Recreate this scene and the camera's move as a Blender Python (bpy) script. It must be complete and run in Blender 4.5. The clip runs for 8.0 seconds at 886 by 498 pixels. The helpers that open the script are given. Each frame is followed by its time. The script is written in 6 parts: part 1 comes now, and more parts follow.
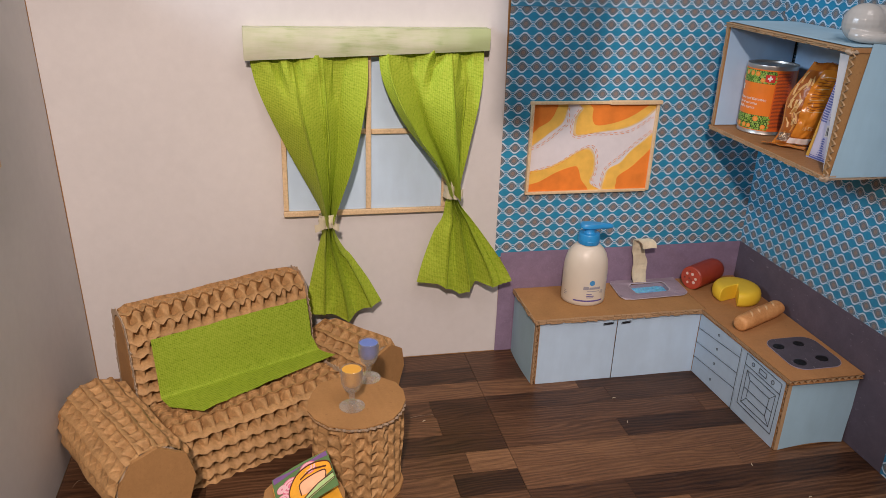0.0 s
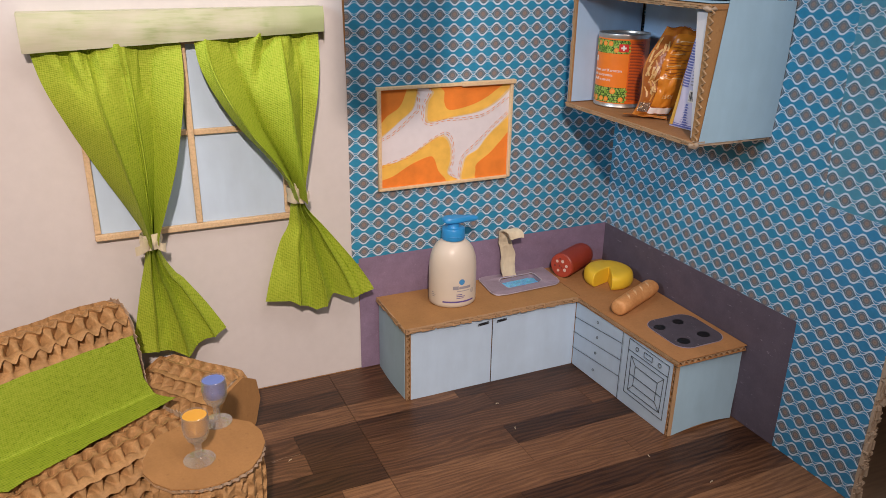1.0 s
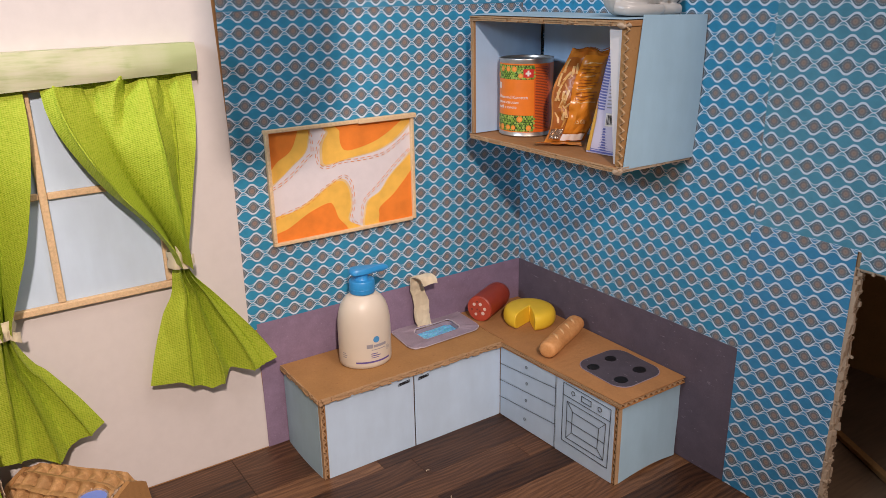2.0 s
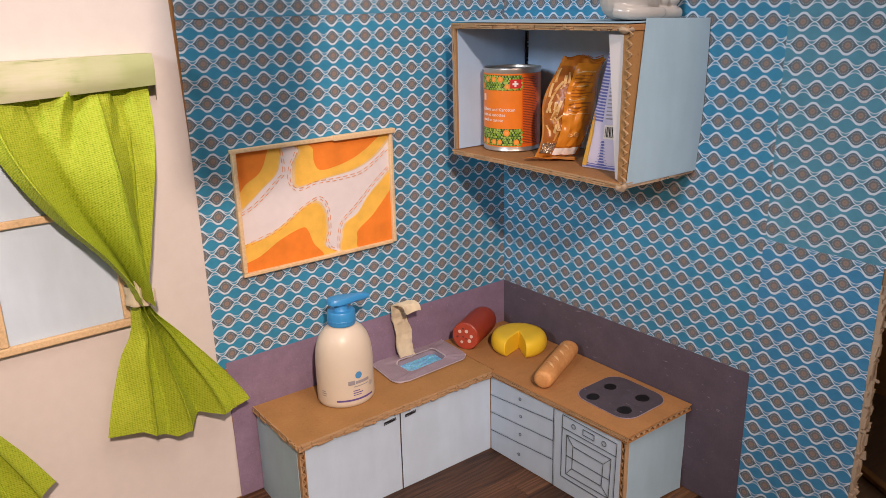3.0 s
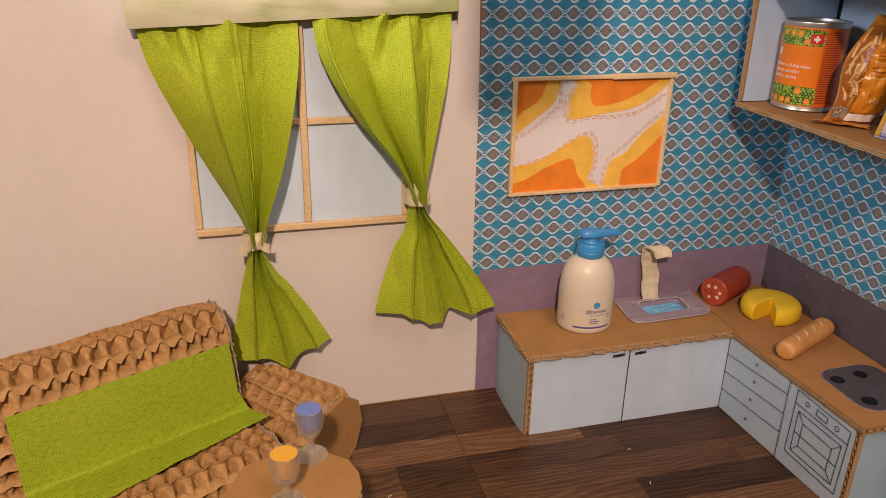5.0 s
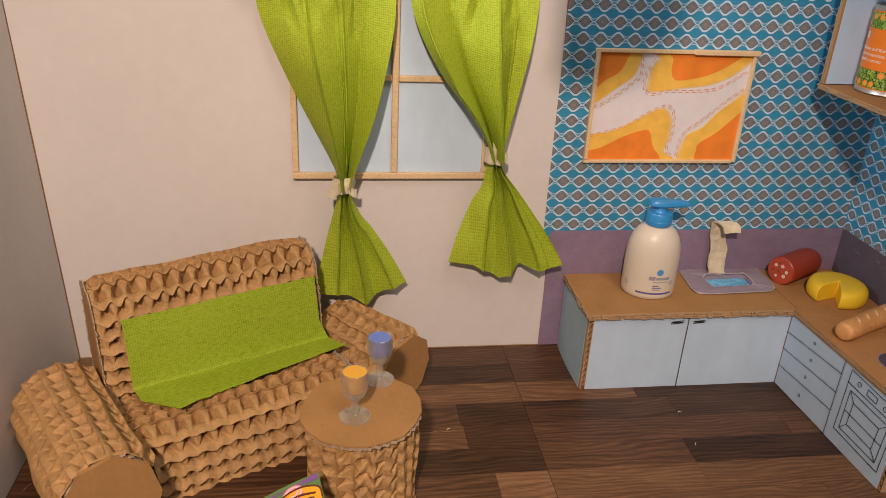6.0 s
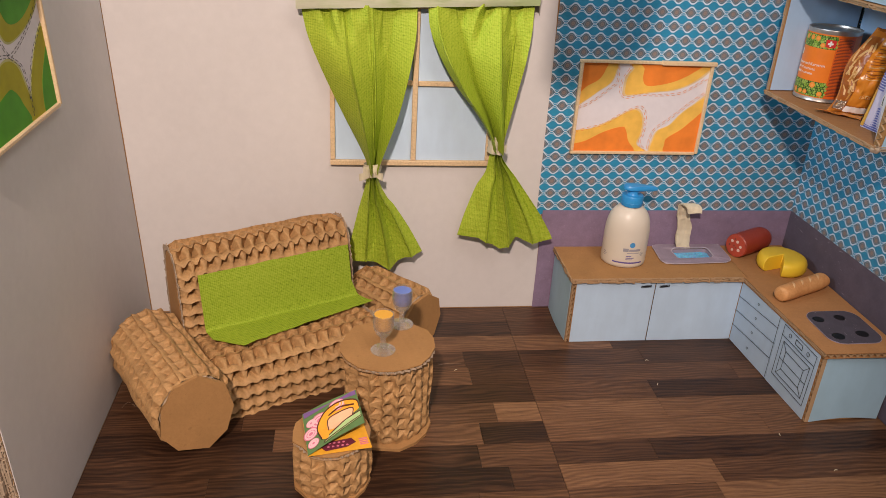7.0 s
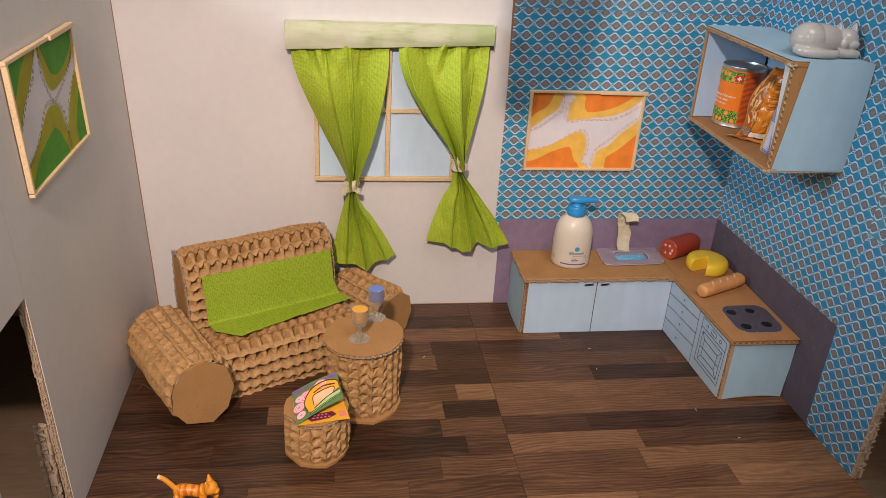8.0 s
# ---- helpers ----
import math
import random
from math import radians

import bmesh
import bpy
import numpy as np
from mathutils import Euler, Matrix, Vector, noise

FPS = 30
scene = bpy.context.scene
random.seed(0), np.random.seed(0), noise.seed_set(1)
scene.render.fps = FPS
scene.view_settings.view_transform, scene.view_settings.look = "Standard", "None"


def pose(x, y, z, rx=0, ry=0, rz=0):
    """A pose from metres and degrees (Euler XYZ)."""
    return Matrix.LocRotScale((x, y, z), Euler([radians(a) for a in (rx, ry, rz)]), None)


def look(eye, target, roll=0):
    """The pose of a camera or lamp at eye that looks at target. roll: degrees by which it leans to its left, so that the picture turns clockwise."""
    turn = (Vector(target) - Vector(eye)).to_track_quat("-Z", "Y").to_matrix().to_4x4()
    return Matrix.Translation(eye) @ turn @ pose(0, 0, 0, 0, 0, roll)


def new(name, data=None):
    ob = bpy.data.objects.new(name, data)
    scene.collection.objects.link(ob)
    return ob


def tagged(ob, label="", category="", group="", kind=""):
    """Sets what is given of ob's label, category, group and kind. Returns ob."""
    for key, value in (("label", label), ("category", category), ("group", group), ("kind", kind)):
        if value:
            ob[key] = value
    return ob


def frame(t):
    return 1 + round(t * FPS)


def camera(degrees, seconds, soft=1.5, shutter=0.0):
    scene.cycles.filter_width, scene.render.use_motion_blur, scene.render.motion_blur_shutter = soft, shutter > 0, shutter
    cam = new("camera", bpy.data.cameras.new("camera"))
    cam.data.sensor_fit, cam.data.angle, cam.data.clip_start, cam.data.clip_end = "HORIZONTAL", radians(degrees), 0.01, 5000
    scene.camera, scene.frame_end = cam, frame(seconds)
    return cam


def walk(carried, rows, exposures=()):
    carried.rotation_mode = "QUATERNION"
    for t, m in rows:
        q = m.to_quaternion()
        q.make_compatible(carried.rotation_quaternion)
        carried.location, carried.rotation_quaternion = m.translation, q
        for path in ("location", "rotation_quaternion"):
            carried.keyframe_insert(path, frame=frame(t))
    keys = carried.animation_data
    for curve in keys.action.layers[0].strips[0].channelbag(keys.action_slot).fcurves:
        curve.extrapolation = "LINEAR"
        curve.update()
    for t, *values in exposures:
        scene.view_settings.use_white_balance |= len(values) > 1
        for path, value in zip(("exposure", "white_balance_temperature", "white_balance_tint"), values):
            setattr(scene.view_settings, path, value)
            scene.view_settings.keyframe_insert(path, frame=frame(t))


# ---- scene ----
cam = camera(59.6, 8.0, soft=0.5)
PATH = [
    (0, (-0.0066, 0.0438, 0.4617), (0.0272, 0.1917, 0.3994), 2.20),
    (0.5, (0.0111, 0.0724, 0.4355), (0.0595, 0.2166, 0.3743), 1.70),
    (1, (0.0121, 0.1214, 0.4234), (0.0758, 0.2603, 0.3638), 0.90),
    (1.5, (0.0244, 0.1609, 0.4157), (0.1006, 0.2947, 0.3595), -0.10),
    (2, (0.0248, 0.1975, 0.4105), (0.1111, 0.3267, 0.3579), -1.00),
    (2.2, (0.0289, 0.2172, 0.4145), (0.1184, 0.3439, 0.3611), -1.00),
    (3.3, (0.0352, 0.2567, 0.3993), (0.1297, 0.3814, 0.3503), -1.50),
    (3.5, (0.0335, 0.2526, 0.4020), (0.1241, 0.3797, 0.3516), -1.30),
    (4, (0.0164, 0.2311, 0.4081), (0.0931, 0.3656, 0.3542), -0.50),
    (4.5, (0.0244, 0.2213, 0.4136), (0.0831, 0.3624, 0.3542), 0.30),
    (5, (0.0344, 0.2153, 0.4116), (0.0751, 0.3611, 0.3487), 1.20),
    (5.2, (0.0346, 0.2102, 0.4093), (0.0696, 0.3572, 0.3456), 1.80),
    (6.3, (0.0367, 0.1314, 0.4261), (0.0577, 0.2779, 0.3556), 3.00),
    (6.5, (0.0375, 0.1004, 0.4349), (0.0581, 0.2469, 0.3642), 3.00),
    (7, (0.0147, 0.0271, 0.4649), (0.0352, 0.1733, 0.3936), 3.20),
    (7.5, (0.0126, -0.0286, 0.5025), (0.0346, 0.1169, 0.4302), 3.50),
    (8, (0.0201, -0.0893, 0.5287), (0.0432, 0.0565, 0.4573), 3.50),
]
walk(cam, [(t, look(eye, target, roll)) for t, eye, target, roll in PATH], exposures=[(0.0, -0.05, 6250, 9), (1.0, 0.12, 6350, 10), (2.0, 0.23, 6500, 12), (3.5, 0.31, 7500, 18), (4.3, 0.12, 7900, 19), (5.0, -0.05, 7950, 18), (6.5, -0.04, 6650, 9), (7.0, 0.11, 6520, 9), (8.0, 0.07, 6430, 8)])

# ---- light ----
# warm lamp that stands in front of the open side, soft ceiling lamp overhead
def lamp(name, kind, where, aim, energy, colour, size):
    data = bpy.data.lights.new(name, kind)
    data.energy, data.color = energy, colour
    if kind == "AREA":
        data.shape, data.size = "DISK", size
    else:
        data.shadow_soft_size = size
    ob = new(name, data)
    ob.matrix_world = look(where, aim)
    return ob


standing = lamp("standing_lamp_light", "SPOT", (-0.160, -0.420, 1.020), (0.110, 0.87, 0.010), 75.0, (1.0, 0.79, 0.69), 0.032)
standing.data.spot_size, standing.data.spot_blend = radians(52), 1.0
lamp("ceiling_lamp_light", "POINT", (0.52, -0.22, 1.75), (0.3, 0.6, 0.1), 33.0, (1.0, 0.87, 0.82), 0.34)
# cool fill lamp added on the left for the bluish shade; no window is known
lamp("added_cool_fill", "AREA", (-1.29, 0.25, 1.00), (0.45, 0.60, 0.30), 16.0, (0.72, 0.85, 1.0), 0.42)

world = bpy.data.worlds.new("room_air")
scene.world = world
world.use_nodes = True
world.node_tree.nodes["Background"].inputs[0].default_value = (0.55, 0.70, 1.0, 1)
world.node_tree.nodes["Background"].inputs[1].default_value = 0.14
scene.view_settings.exposure = 0.0


# ---- material tools ----
class Val:
    """A number in a node tree, with arithmetic."""

    def __init__(self, m, sock):
        self.m, self.sock = m, sock

    def op(self, kind, *others):
        node = self.m.nt.nodes.new("ShaderNodeMath")
        node.operation = kind
        for k, o in enumerate((self, *others)):
            if isinstance(o, Val):
                self.m.nt.links.new(o.sock, node.inputs[k])
            else:
                node.inputs[k].default_value = o
        return Val(self.m, node.outputs[0])

    def __add__(self, o):
        return self.op("ADD", o)

    def __sub__(self, o):
        return self.op("SUBTRACT", o)

    def __mul__(self, o):
        return self.op("MULTIPLY", o)

    def __truediv__(self, o):
        return self.op("DIVIDE", o)

    def flip(self):
        return (self * -1.0) + 1.0

    def size(self):
        return self.op("ABSOLUTE")

    def cos(self):
        return self.op("COSINE")

    def sin(self):
        return self.op("SINE")

    def power(self, e):
        return self.op("POWER", e)

    def low(self, o):
        return self.op("MINIMUM", o)

    def high(self, o):
        return self.op("MAXIMUM", o)

    def cell(self):
        """-0.5 to 0.5 within the unit cell whose middle is a whole number."""
        return (self + 0.5).op("FRACT") - 0.5

    def below(self, limit, soft):
        """1 where the number is under the limit, with a soft step."""
        r = ((self - limit) * (-1.0 / soft)) + 0.5
        return r.op("MINIMUM", 1.0).op("MAXIMUM", 0.0)


class Mat:
    def __init__(self, name, rough=0.6, metal=0.0, spec=0.5):
        self.mat = bpy.data.materials.new(name)
        self.mat.use_nodes = True
        self.nt = self.mat.node_tree
        self.bsdf = self.nt.nodes["Principled BSDF"]
        self.put("Roughness", rough)
        self.put("Metallic", metal)
        self.put("Specular IOR Level", spec)
        self.xyz = None

    def put(self, key, v):
        sock = self.bsdf.inputs[key]
        if isinstance(v, Val):
            self.nt.links.new(v.sock, sock)
        elif hasattr(v, "is_output"):
            self.nt.links.new(v, sock)
        else:
            sock.default_value = v
        return self

    def coords(self):
        if self.xyz is None:
            tc = self.nt.nodes.new("ShaderNodeTexCoord")
            self.place = tc.outputs["Object"]
            sep = self.nt.nodes.new("ShaderNodeSeparateXYZ")
            self.nt.links.new(self.place, sep.inputs[0])
            self.xyz = [Val(self, sep.outputs[k]) for k in range(3)]
        return self.xyz

    def vec(self, a, b, c):
        node = self.nt.nodes.new("ShaderNodeCombineXYZ")
        for k, o in enumerate((a, b, c)):
            if isinstance(o, Val):
                self.nt.links.new(o.sock, node.inputs[k])
            else:
                node.inputs[k].default_value = o
        return node.outputs[0]

    def stretched(self, sx, sy, sz, shift=None):
        x, y, z = self.coords()
        a, b, c = x * sx, y * sy, z * sz
        if shift is not None:
            a, b, c = a + shift, b + shift, c + shift
        return self.vec(a, b, c)

    def noise(self, scale, detail=4.0, rough=0.55, at=None):
        self.coords()
        node = self.nt.nodes.new("ShaderNodeTexNoise")
        node.inputs["Scale"].default_value = scale
        node.inputs["Detail"].default_value = detail
        node.inputs["Roughness"].default_value = rough
        self.nt.links.new(at if at is not None else self.place, node.inputs["Vector"])
        return Val(self, node.outputs[0])

    def voronoi(self, scale, at=None, feature="F1"):
        self.coords()
        node = self.nt.nodes.new("ShaderNodeTexVoronoi")
        node.feature = feature
        node.inputs["Scale"].default_value = scale
        self.nt.links.new(at if at is not None else self.place, node.inputs["Vector"])
        return node

    def ramp(self, fac, stops):
        node = self.nt.nodes.new("ShaderNodeValToRGB")
        while len(node.color_ramp.elements) < len(stops):
            node.color_ramp.elements.new(0.5)
        for e, (p, c) in zip(node.color_ramp.elements, stops):
            e.position, e.color = p, (*c, 1)
        self.nt.links.new(fac.sock, node.inputs[0])
        return node.outputs[0]

    def mix(self, fac, a, b, how="MIX"):
        node = self.nt.nodes.new("ShaderNodeMix")
        node.data_type, node.blend_type = "RGBA", how
        for sock, o in ((node.inputs[0], fac), (node.inputs[6], a), (node.inputs[7], b)):
            if isinstance(o, Val):
                self.nt.links.new(o.sock, sock)
            elif hasattr(o, "is_output"):
                self.nt.links.new(o, sock)
            elif isinstance(o, tuple):
                sock.default_value = (*o, 1)
            else:
                sock.default_value = o
        return node.outputs[2]

    def bump(self, height, strength=0.3, distance=0.001):
        node = self.nt.nodes.new("ShaderNodeBump")
        node.inputs["Strength"].default_value = strength
        node.inputs["Distance"].default_value = distance
        self.nt.links.new(height.sock, node.inputs["Height"])
        return self.put("Normal", node.outputs[0])


def shade(c, k):
    return tuple(min(1.0, v * k) for v in c)


def plain(name, colour, rough=0.5, spec=0.5, metal=0.0, mottle=0.12, scale=120.0, relief=0.15, depth=0.0004):
    """A painted, printed or plastic surface with slight mottling and fine relief."""
    m = Mat(name, rough, metal, spec)
    n = m.noise(scale, 5.0) * 0.6 + m.noise(scale * 0.17, 3.0) * 0.4
    m.put("Base Color", m.ramp(n, [(0.3, shade(colour, 1 - mottle)), (0.7, shade(colour, 1 + mottle))]))
    if relief:
        m.bump(m.noise(scale * 6, 3.0), relief, depth)
    return m.mat


def cardboard(name, colour=(0.375, 0.230, 0.094), stripes="X"):
    """Brown kraft liner: fibres, dull stains and the faint washboard of the flutes beneath."""
    m = Mat(name, 0.72, 0.0, 0.35)
    x, y, z = m.coords()
    n = m.noise(420, 6.0, 0.7) * 0.45 + m.noise(38, 4.0) * 0.55
    base = m.ramp(n, [(0.3, shade(colour, 0.82)), (0.55, colour), (0.75, shade(colour, 1.16))])
    fleck = m.noise(1500, 2.0).below(0.33, 0.05)
    spots = m.noise(190, 2.0, 0.5).below(0.30, 0.04)
    m.put("Base Color", m.mix(fleck * 0.35 + spots * 0.30, base, shade(colour, 0.5)))
    along = {"X": x, "Y": y, "Z": z}[stripes]
    m.bump((along * (2 * math.pi / 0.0068)).sin() * 0.13 + m.noise(900, 3.0) * 0.5 + m.noise(160, 3.0) * 0.6, 0.5, 0.0006)
    return m.mat


def crumpled_kraft(name, colour):
    """Thin brown wrapping paper, pressed into folds: small wrinkles, fibres and worn paler ridges."""
    m = Mat(name, 0.66, 0.0, 0.4)
    n = m.noise(420, 6.0, 0.7) * 0.45 + m.noise(70, 4.0) * 0.55
    base = m.ramp(n, [(0.3, shade(colour, 0.66)), (0.52, colour), (0.75, shade(colour, 1.42))])
    fleck = m.noise(1500, 2.0).below(0.33, 0.05)
    m.put("Base Color", m.mix(fleck * 0.4, base, shade(colour, 0.45)))
    m.bump(m.noise(210, 3.0, 0.6) * 0.8 + m.noise(900, 3.0) * 0.2, 0.9, 0.0018)
    return m.mat


def blue_paper(name, colour=(0.45, 0.585, 0.725)):
    """Paper coloured by hand in pale blue, with marker streaks and paler worn spots."""
    m = Mat(name, 0.62, 0.0, 0.35)
    streak = m.noise(60, 4.0, 0.6, m.stretched(1.0, 1.0, 0.25))
    n = m.noise(24, 3.0) * 0.5 + streak * 0.5
    c = m.ramp(n, [(0.30, shade(colour, 0.92)), (0.5, colour), (0.72, shade(colour, 1.10))])
    m.put("Base Color", c)
    m.bump(m.noise(30, 3.0) * 0.7 + m.noise(800, 2.0) * 0.3, 0.12, 0.001)
    return m.mat


def purple_paper(name, colour=(0.225, 0.165, 0.245)):
    """Violet construction paper with pale fibres."""
    m = Mat(name, 0.85, 0.0, 0.25)
    n = m.noise(55, 5.0, 0.65) * 0.6 + m.noise(700, 4.0, 0.7) * 0.4
    base = m.ramp(n, [(0.32, shade(colour, 0.82)), (0.52, colour), (0.72, shade(colour, 1.22))])
    fibre = m.noise(480, 3.0, 0.7, m.stretched(1.0, 0.25, 1.0)).below(0.32, 0.04)
    m.put("Base Color", m.mix(fibre * 0.35, base, (0.42, 0.36, 0.42)))
    m.bump(m.noise(1100, 3.0), 0.25, 0.0004)
    return m.mat


def white_wall(name, colour=(0.610, 0.580, 0.560)):
    m = Mat(name, 0.55, 0.0, 0.4)
    n = m.noise(9, 4.0) * 0.6 + m.noise(120, 4.0) * 0.4
    m.put("Base Color", m.ramp(n, [(0.3, shade(colour, 0.94)), (0.7, shade(colour, 1.04))]))
    m.bump(m.noise(12, 2.0) * 0.8 + m.noise(600, 3.0) * 0.2, 0.10, 0.002)
    return m.mat


def wallpaper(name, axis, u0, v0, pu=0.01545, pv=0.01436, lean=0.0, teal=(0.026, 0.228, 0.385)):
    """Printed paper: rows of grey medallions in white wavy bands on teal."""
    m = Mat(name, 0.5, 0.0, 0.35)
    x, y, z = m.coords()
    wob = m.noise(60, 2.0) * 0.02
    a = (((x if axis == "X" else y) + (z - v0) * lean - u0) / pu + wob).cell()
    b = ((z - v0) / pv + wob).cell()
    s = b.size()
    turn = a * (2 * math.pi)
    c = turn.cos() * 0.5 + 0.5
    steep = ((turn.sin() * 1.25).power(2.0) + 1.0).op("SQRT")
    k = c.high(0.0).power(0.90)
    eye = (k * 0.6 + k * k * (k * -2.0 + 3.0) * 0.4) * 0.355 + 0.012
    gap = (s - eye) / steep
    d = ((a * (pu / pv)).power(2.0) + b.power(2.0)).op("SQRT")
    spin = b.op("ARCTAN2", a)
    ticks = (spin * 18.0).sin().below(0.0, 0.6)
    tone = m.noise(25, 4.0) * 0.6 + m.noise(240, 3.0) * 0.4
    ground = m.ramp(tone, [(0.3, shade(teal, 0.84)), (0.7, shade(teal, 1.18))])
    white = (0.54, 0.645, 0.745)
    # thin arches that bridge the narrow places between the medallions
    col = ground
    for rise, wide, strong in ((0.150, 0.016, 0.85), (0.100, 0.010, 0.35)):
        arch = ((s - (c.flip() * rise + eye)) / steep).size().below(wide, 0.014) * c.below(0.80, 0.06)
        col = m.mix(arch * strong, col, white)
    col = m.mix(gap.below(0.0, 0.02), col, (0.080, 0.140, 0.185))
    col = m.mix((d - 0.232).size().below(0.024, 0.02) * ticks * 0.7, col, (0.44, 0.42, 0.41))
    col = m.mix(d.below(0.200, 0.02), col, (0.185, 0.178, 0.182))
    col = m.mix((d - 0.160).size().below(0.014, 0.03) * 0.6, col, (0.085, 0.080, 0.085))
    col = m.mix(d.below(0.118, 0.07) * 0.85, col, (0.290, 0.222, 0.185))
    col = m.mix(d.below(0.045, 0.04) * 0.5, col, (0.16, 0.10, 0.08))
    col = m.mix((gap - c * 0.016).size().below(c * 0.036 + 0.017, 0.018), col, white)
    m.put("Base Color", col)
    m.bump(m.noise(18, 2.0) * 0.7 + m.noise(900, 2.0) * 0.2, 0.10, 0.0015)
    return m.mat


def laminate(name):
    """Dark walnut print; each strip takes its tone from the object's colour."""
    m = Mat(name, 0.36, 0.0, 0.34)
    node = m.nt.nodes.new("ShaderNodeObjectInfo")
    sep = m.nt.nodes.new("ShaderNodeSeparateColor")
    m.nt.links.new(node.outputs["Color"], sep.inputs[0])
    tone = Val(m, sep.outputs[0])
    rnd = Val(m, node.outputs["Random"]) * 7.0
    warp = m.noise(9, 3.0, 0.5, m.stretched(0.7, 2.2, 1.0, rnd))
    x, y, z = m.coords()
    rings = ((y * 1300.0) + (warp * 60.0) + rnd).sin() * 0.5 + 0.5
    grain = m.noise(60, 7.0, 0.68, m.stretched(0.26, 9.0, 1.0, rnd))
    pores = m.noise(190, 3.0, 0.6, m.stretched(0.5, 12.0, 1.0, rnd)).below(0.40, 0.05)
    fine = m.noise(70, 5.0, 0.7, m.stretched(0.40, 17.0, 1.0, rnd))
    cloud = m.noise(26, 3.0, 0.5, m.stretched(0.6, 2.0, 1.0, rnd))
    f = rings * 0.13 + grain * 0.46 + fine * 0.46 + cloud * 0.24 + tone * 0.62 - 0.530
    col = m.ramp(f, [(0.18, (0.018, 0.0078, 0.0042)), (0.40, (0.074, 0.034, 0.0168)), (0.60, (0.165, 0.082, 0.040)), (0.84, (0.31, 0.165, 0.080))])
    m.put("Base Color", m.mix(pores * 0.35, col, (0.014, 0.008, 0.006)))
    m.put("Roughness", grain * 0.18 + 0.30)
    m.bump(grain * 0.5 - pores * 0.5, 0.12, 0.0005)
    return m.mat


def wood(name, colour, stretch=(6, 0.4, 6), rough=0.55):
    m = Mat(name, rough, 0.0, 0.4)
    g = m.noise(160, 5.0, 0.6, m.stretched(*stretch))
    b = m.noise(22, 3.0)
    m.put("Base Color", m.ramp(g * 0.65 + b * 0.35, [(0.3, shade(colour, 0.72)), (0.52, colour), (0.75, shade(colour, 1.18))]))
    m.bump(g, 0.25, 0.0004)
    return m.mat


def crepe(name, colour, coarse=1.0, dark=0.38):
    """Woven-look crepe paper: close cross ribs with thin dark gaps."""
    m = Mat(name, 0.75, 0.0, 0.3)
    x, y, z = m.coords()
    wob = m.noise(90, 3.0) * 0.9
    rib = ((z + y * 0.6) * (2 * math.pi / (0.00165 * coarse)) + wob * 9.0).sin() * 0.5 + 0.5
    thread = (x * (2 * math.pi / (0.0019 * coarse)) + wob * 11.0).sin() * 0.5 + 0.5
    gap = m.noise(420 / coarse, 4.0, 0.6, m.stretched(0.7, 1.1, 1.5))
    weave = rib * 0.20 + thread * 0.15 + gap * 0.79
    tone = m.noise(16, 4.0) * 0.14 + 0.055
    m.put("Base Color", m.ramp(weave + tone, [(0.34, shade(colour, dark)), (0.58, colour), (0.92, (colour[0] * 1.45, colour[1] * 1.22, colour[2] * 1.6 + 0.02))]))
    m.bump(weave, 0.7, 0.0007)
    return m.mat


def tape(name, colour=(0.62, 0.56, 0.40)):
    """Cream crepe tape, slightly see-through and creased."""
    m = Mat(name, 0.6, 0.0, 0.35)
    n = m.noise(160, 4.0, 0.6, m.stretched(1, 1, 0.3)) * 0.6 + m.noise(30, 3.0) * 0.4
    m.put("Base Color", m.ramp(n, [(0.3, shade(colour, 0.82)), (0.7, shade(colour, 1.1))]))
    m.bump(n, 0.5, 0.0008)
    return m.mat


def veil(name):
    """Thin cream paper that lets the green beneath show in patches; creased across."""
    m = Mat(name, 0.6, 0.0, 0.35)
    x, y, z = m.coords()
    patch = m.noise(34, 3.0, 0.5, m.stretched(1.0, 1.0, 0.5)) * 0.55 + m.noise(150, 4.0, 0.6, m.stretched(0.25, 1.0, 2.2)) * 0.45
    base = m.ramp(patch, [(0.34, (0.33, 0.40, 0.18)), (0.47, (0.48, 0.50, 0.31)), (0.60, (0.54, 0.53, 0.38)), (0.74, (0.58, 0.56, 0.43))])
    doubled = (x * -1.0).below(-0.158, 0.01) * 0.55 + (x * -1.0).below(-0.186, 0.006) * 0.35
    m.put("Base Color", m.mix(doubled, base, (0.36, 0.42, 0.20)))
    m.bump(m.noise(240, 4.0, 0.6, m.stretched(1, 1, 0.3)) * 0.5 + m.noise(40, 3.0) * 0.5, 0.45, 0.0008)
    return m.mat


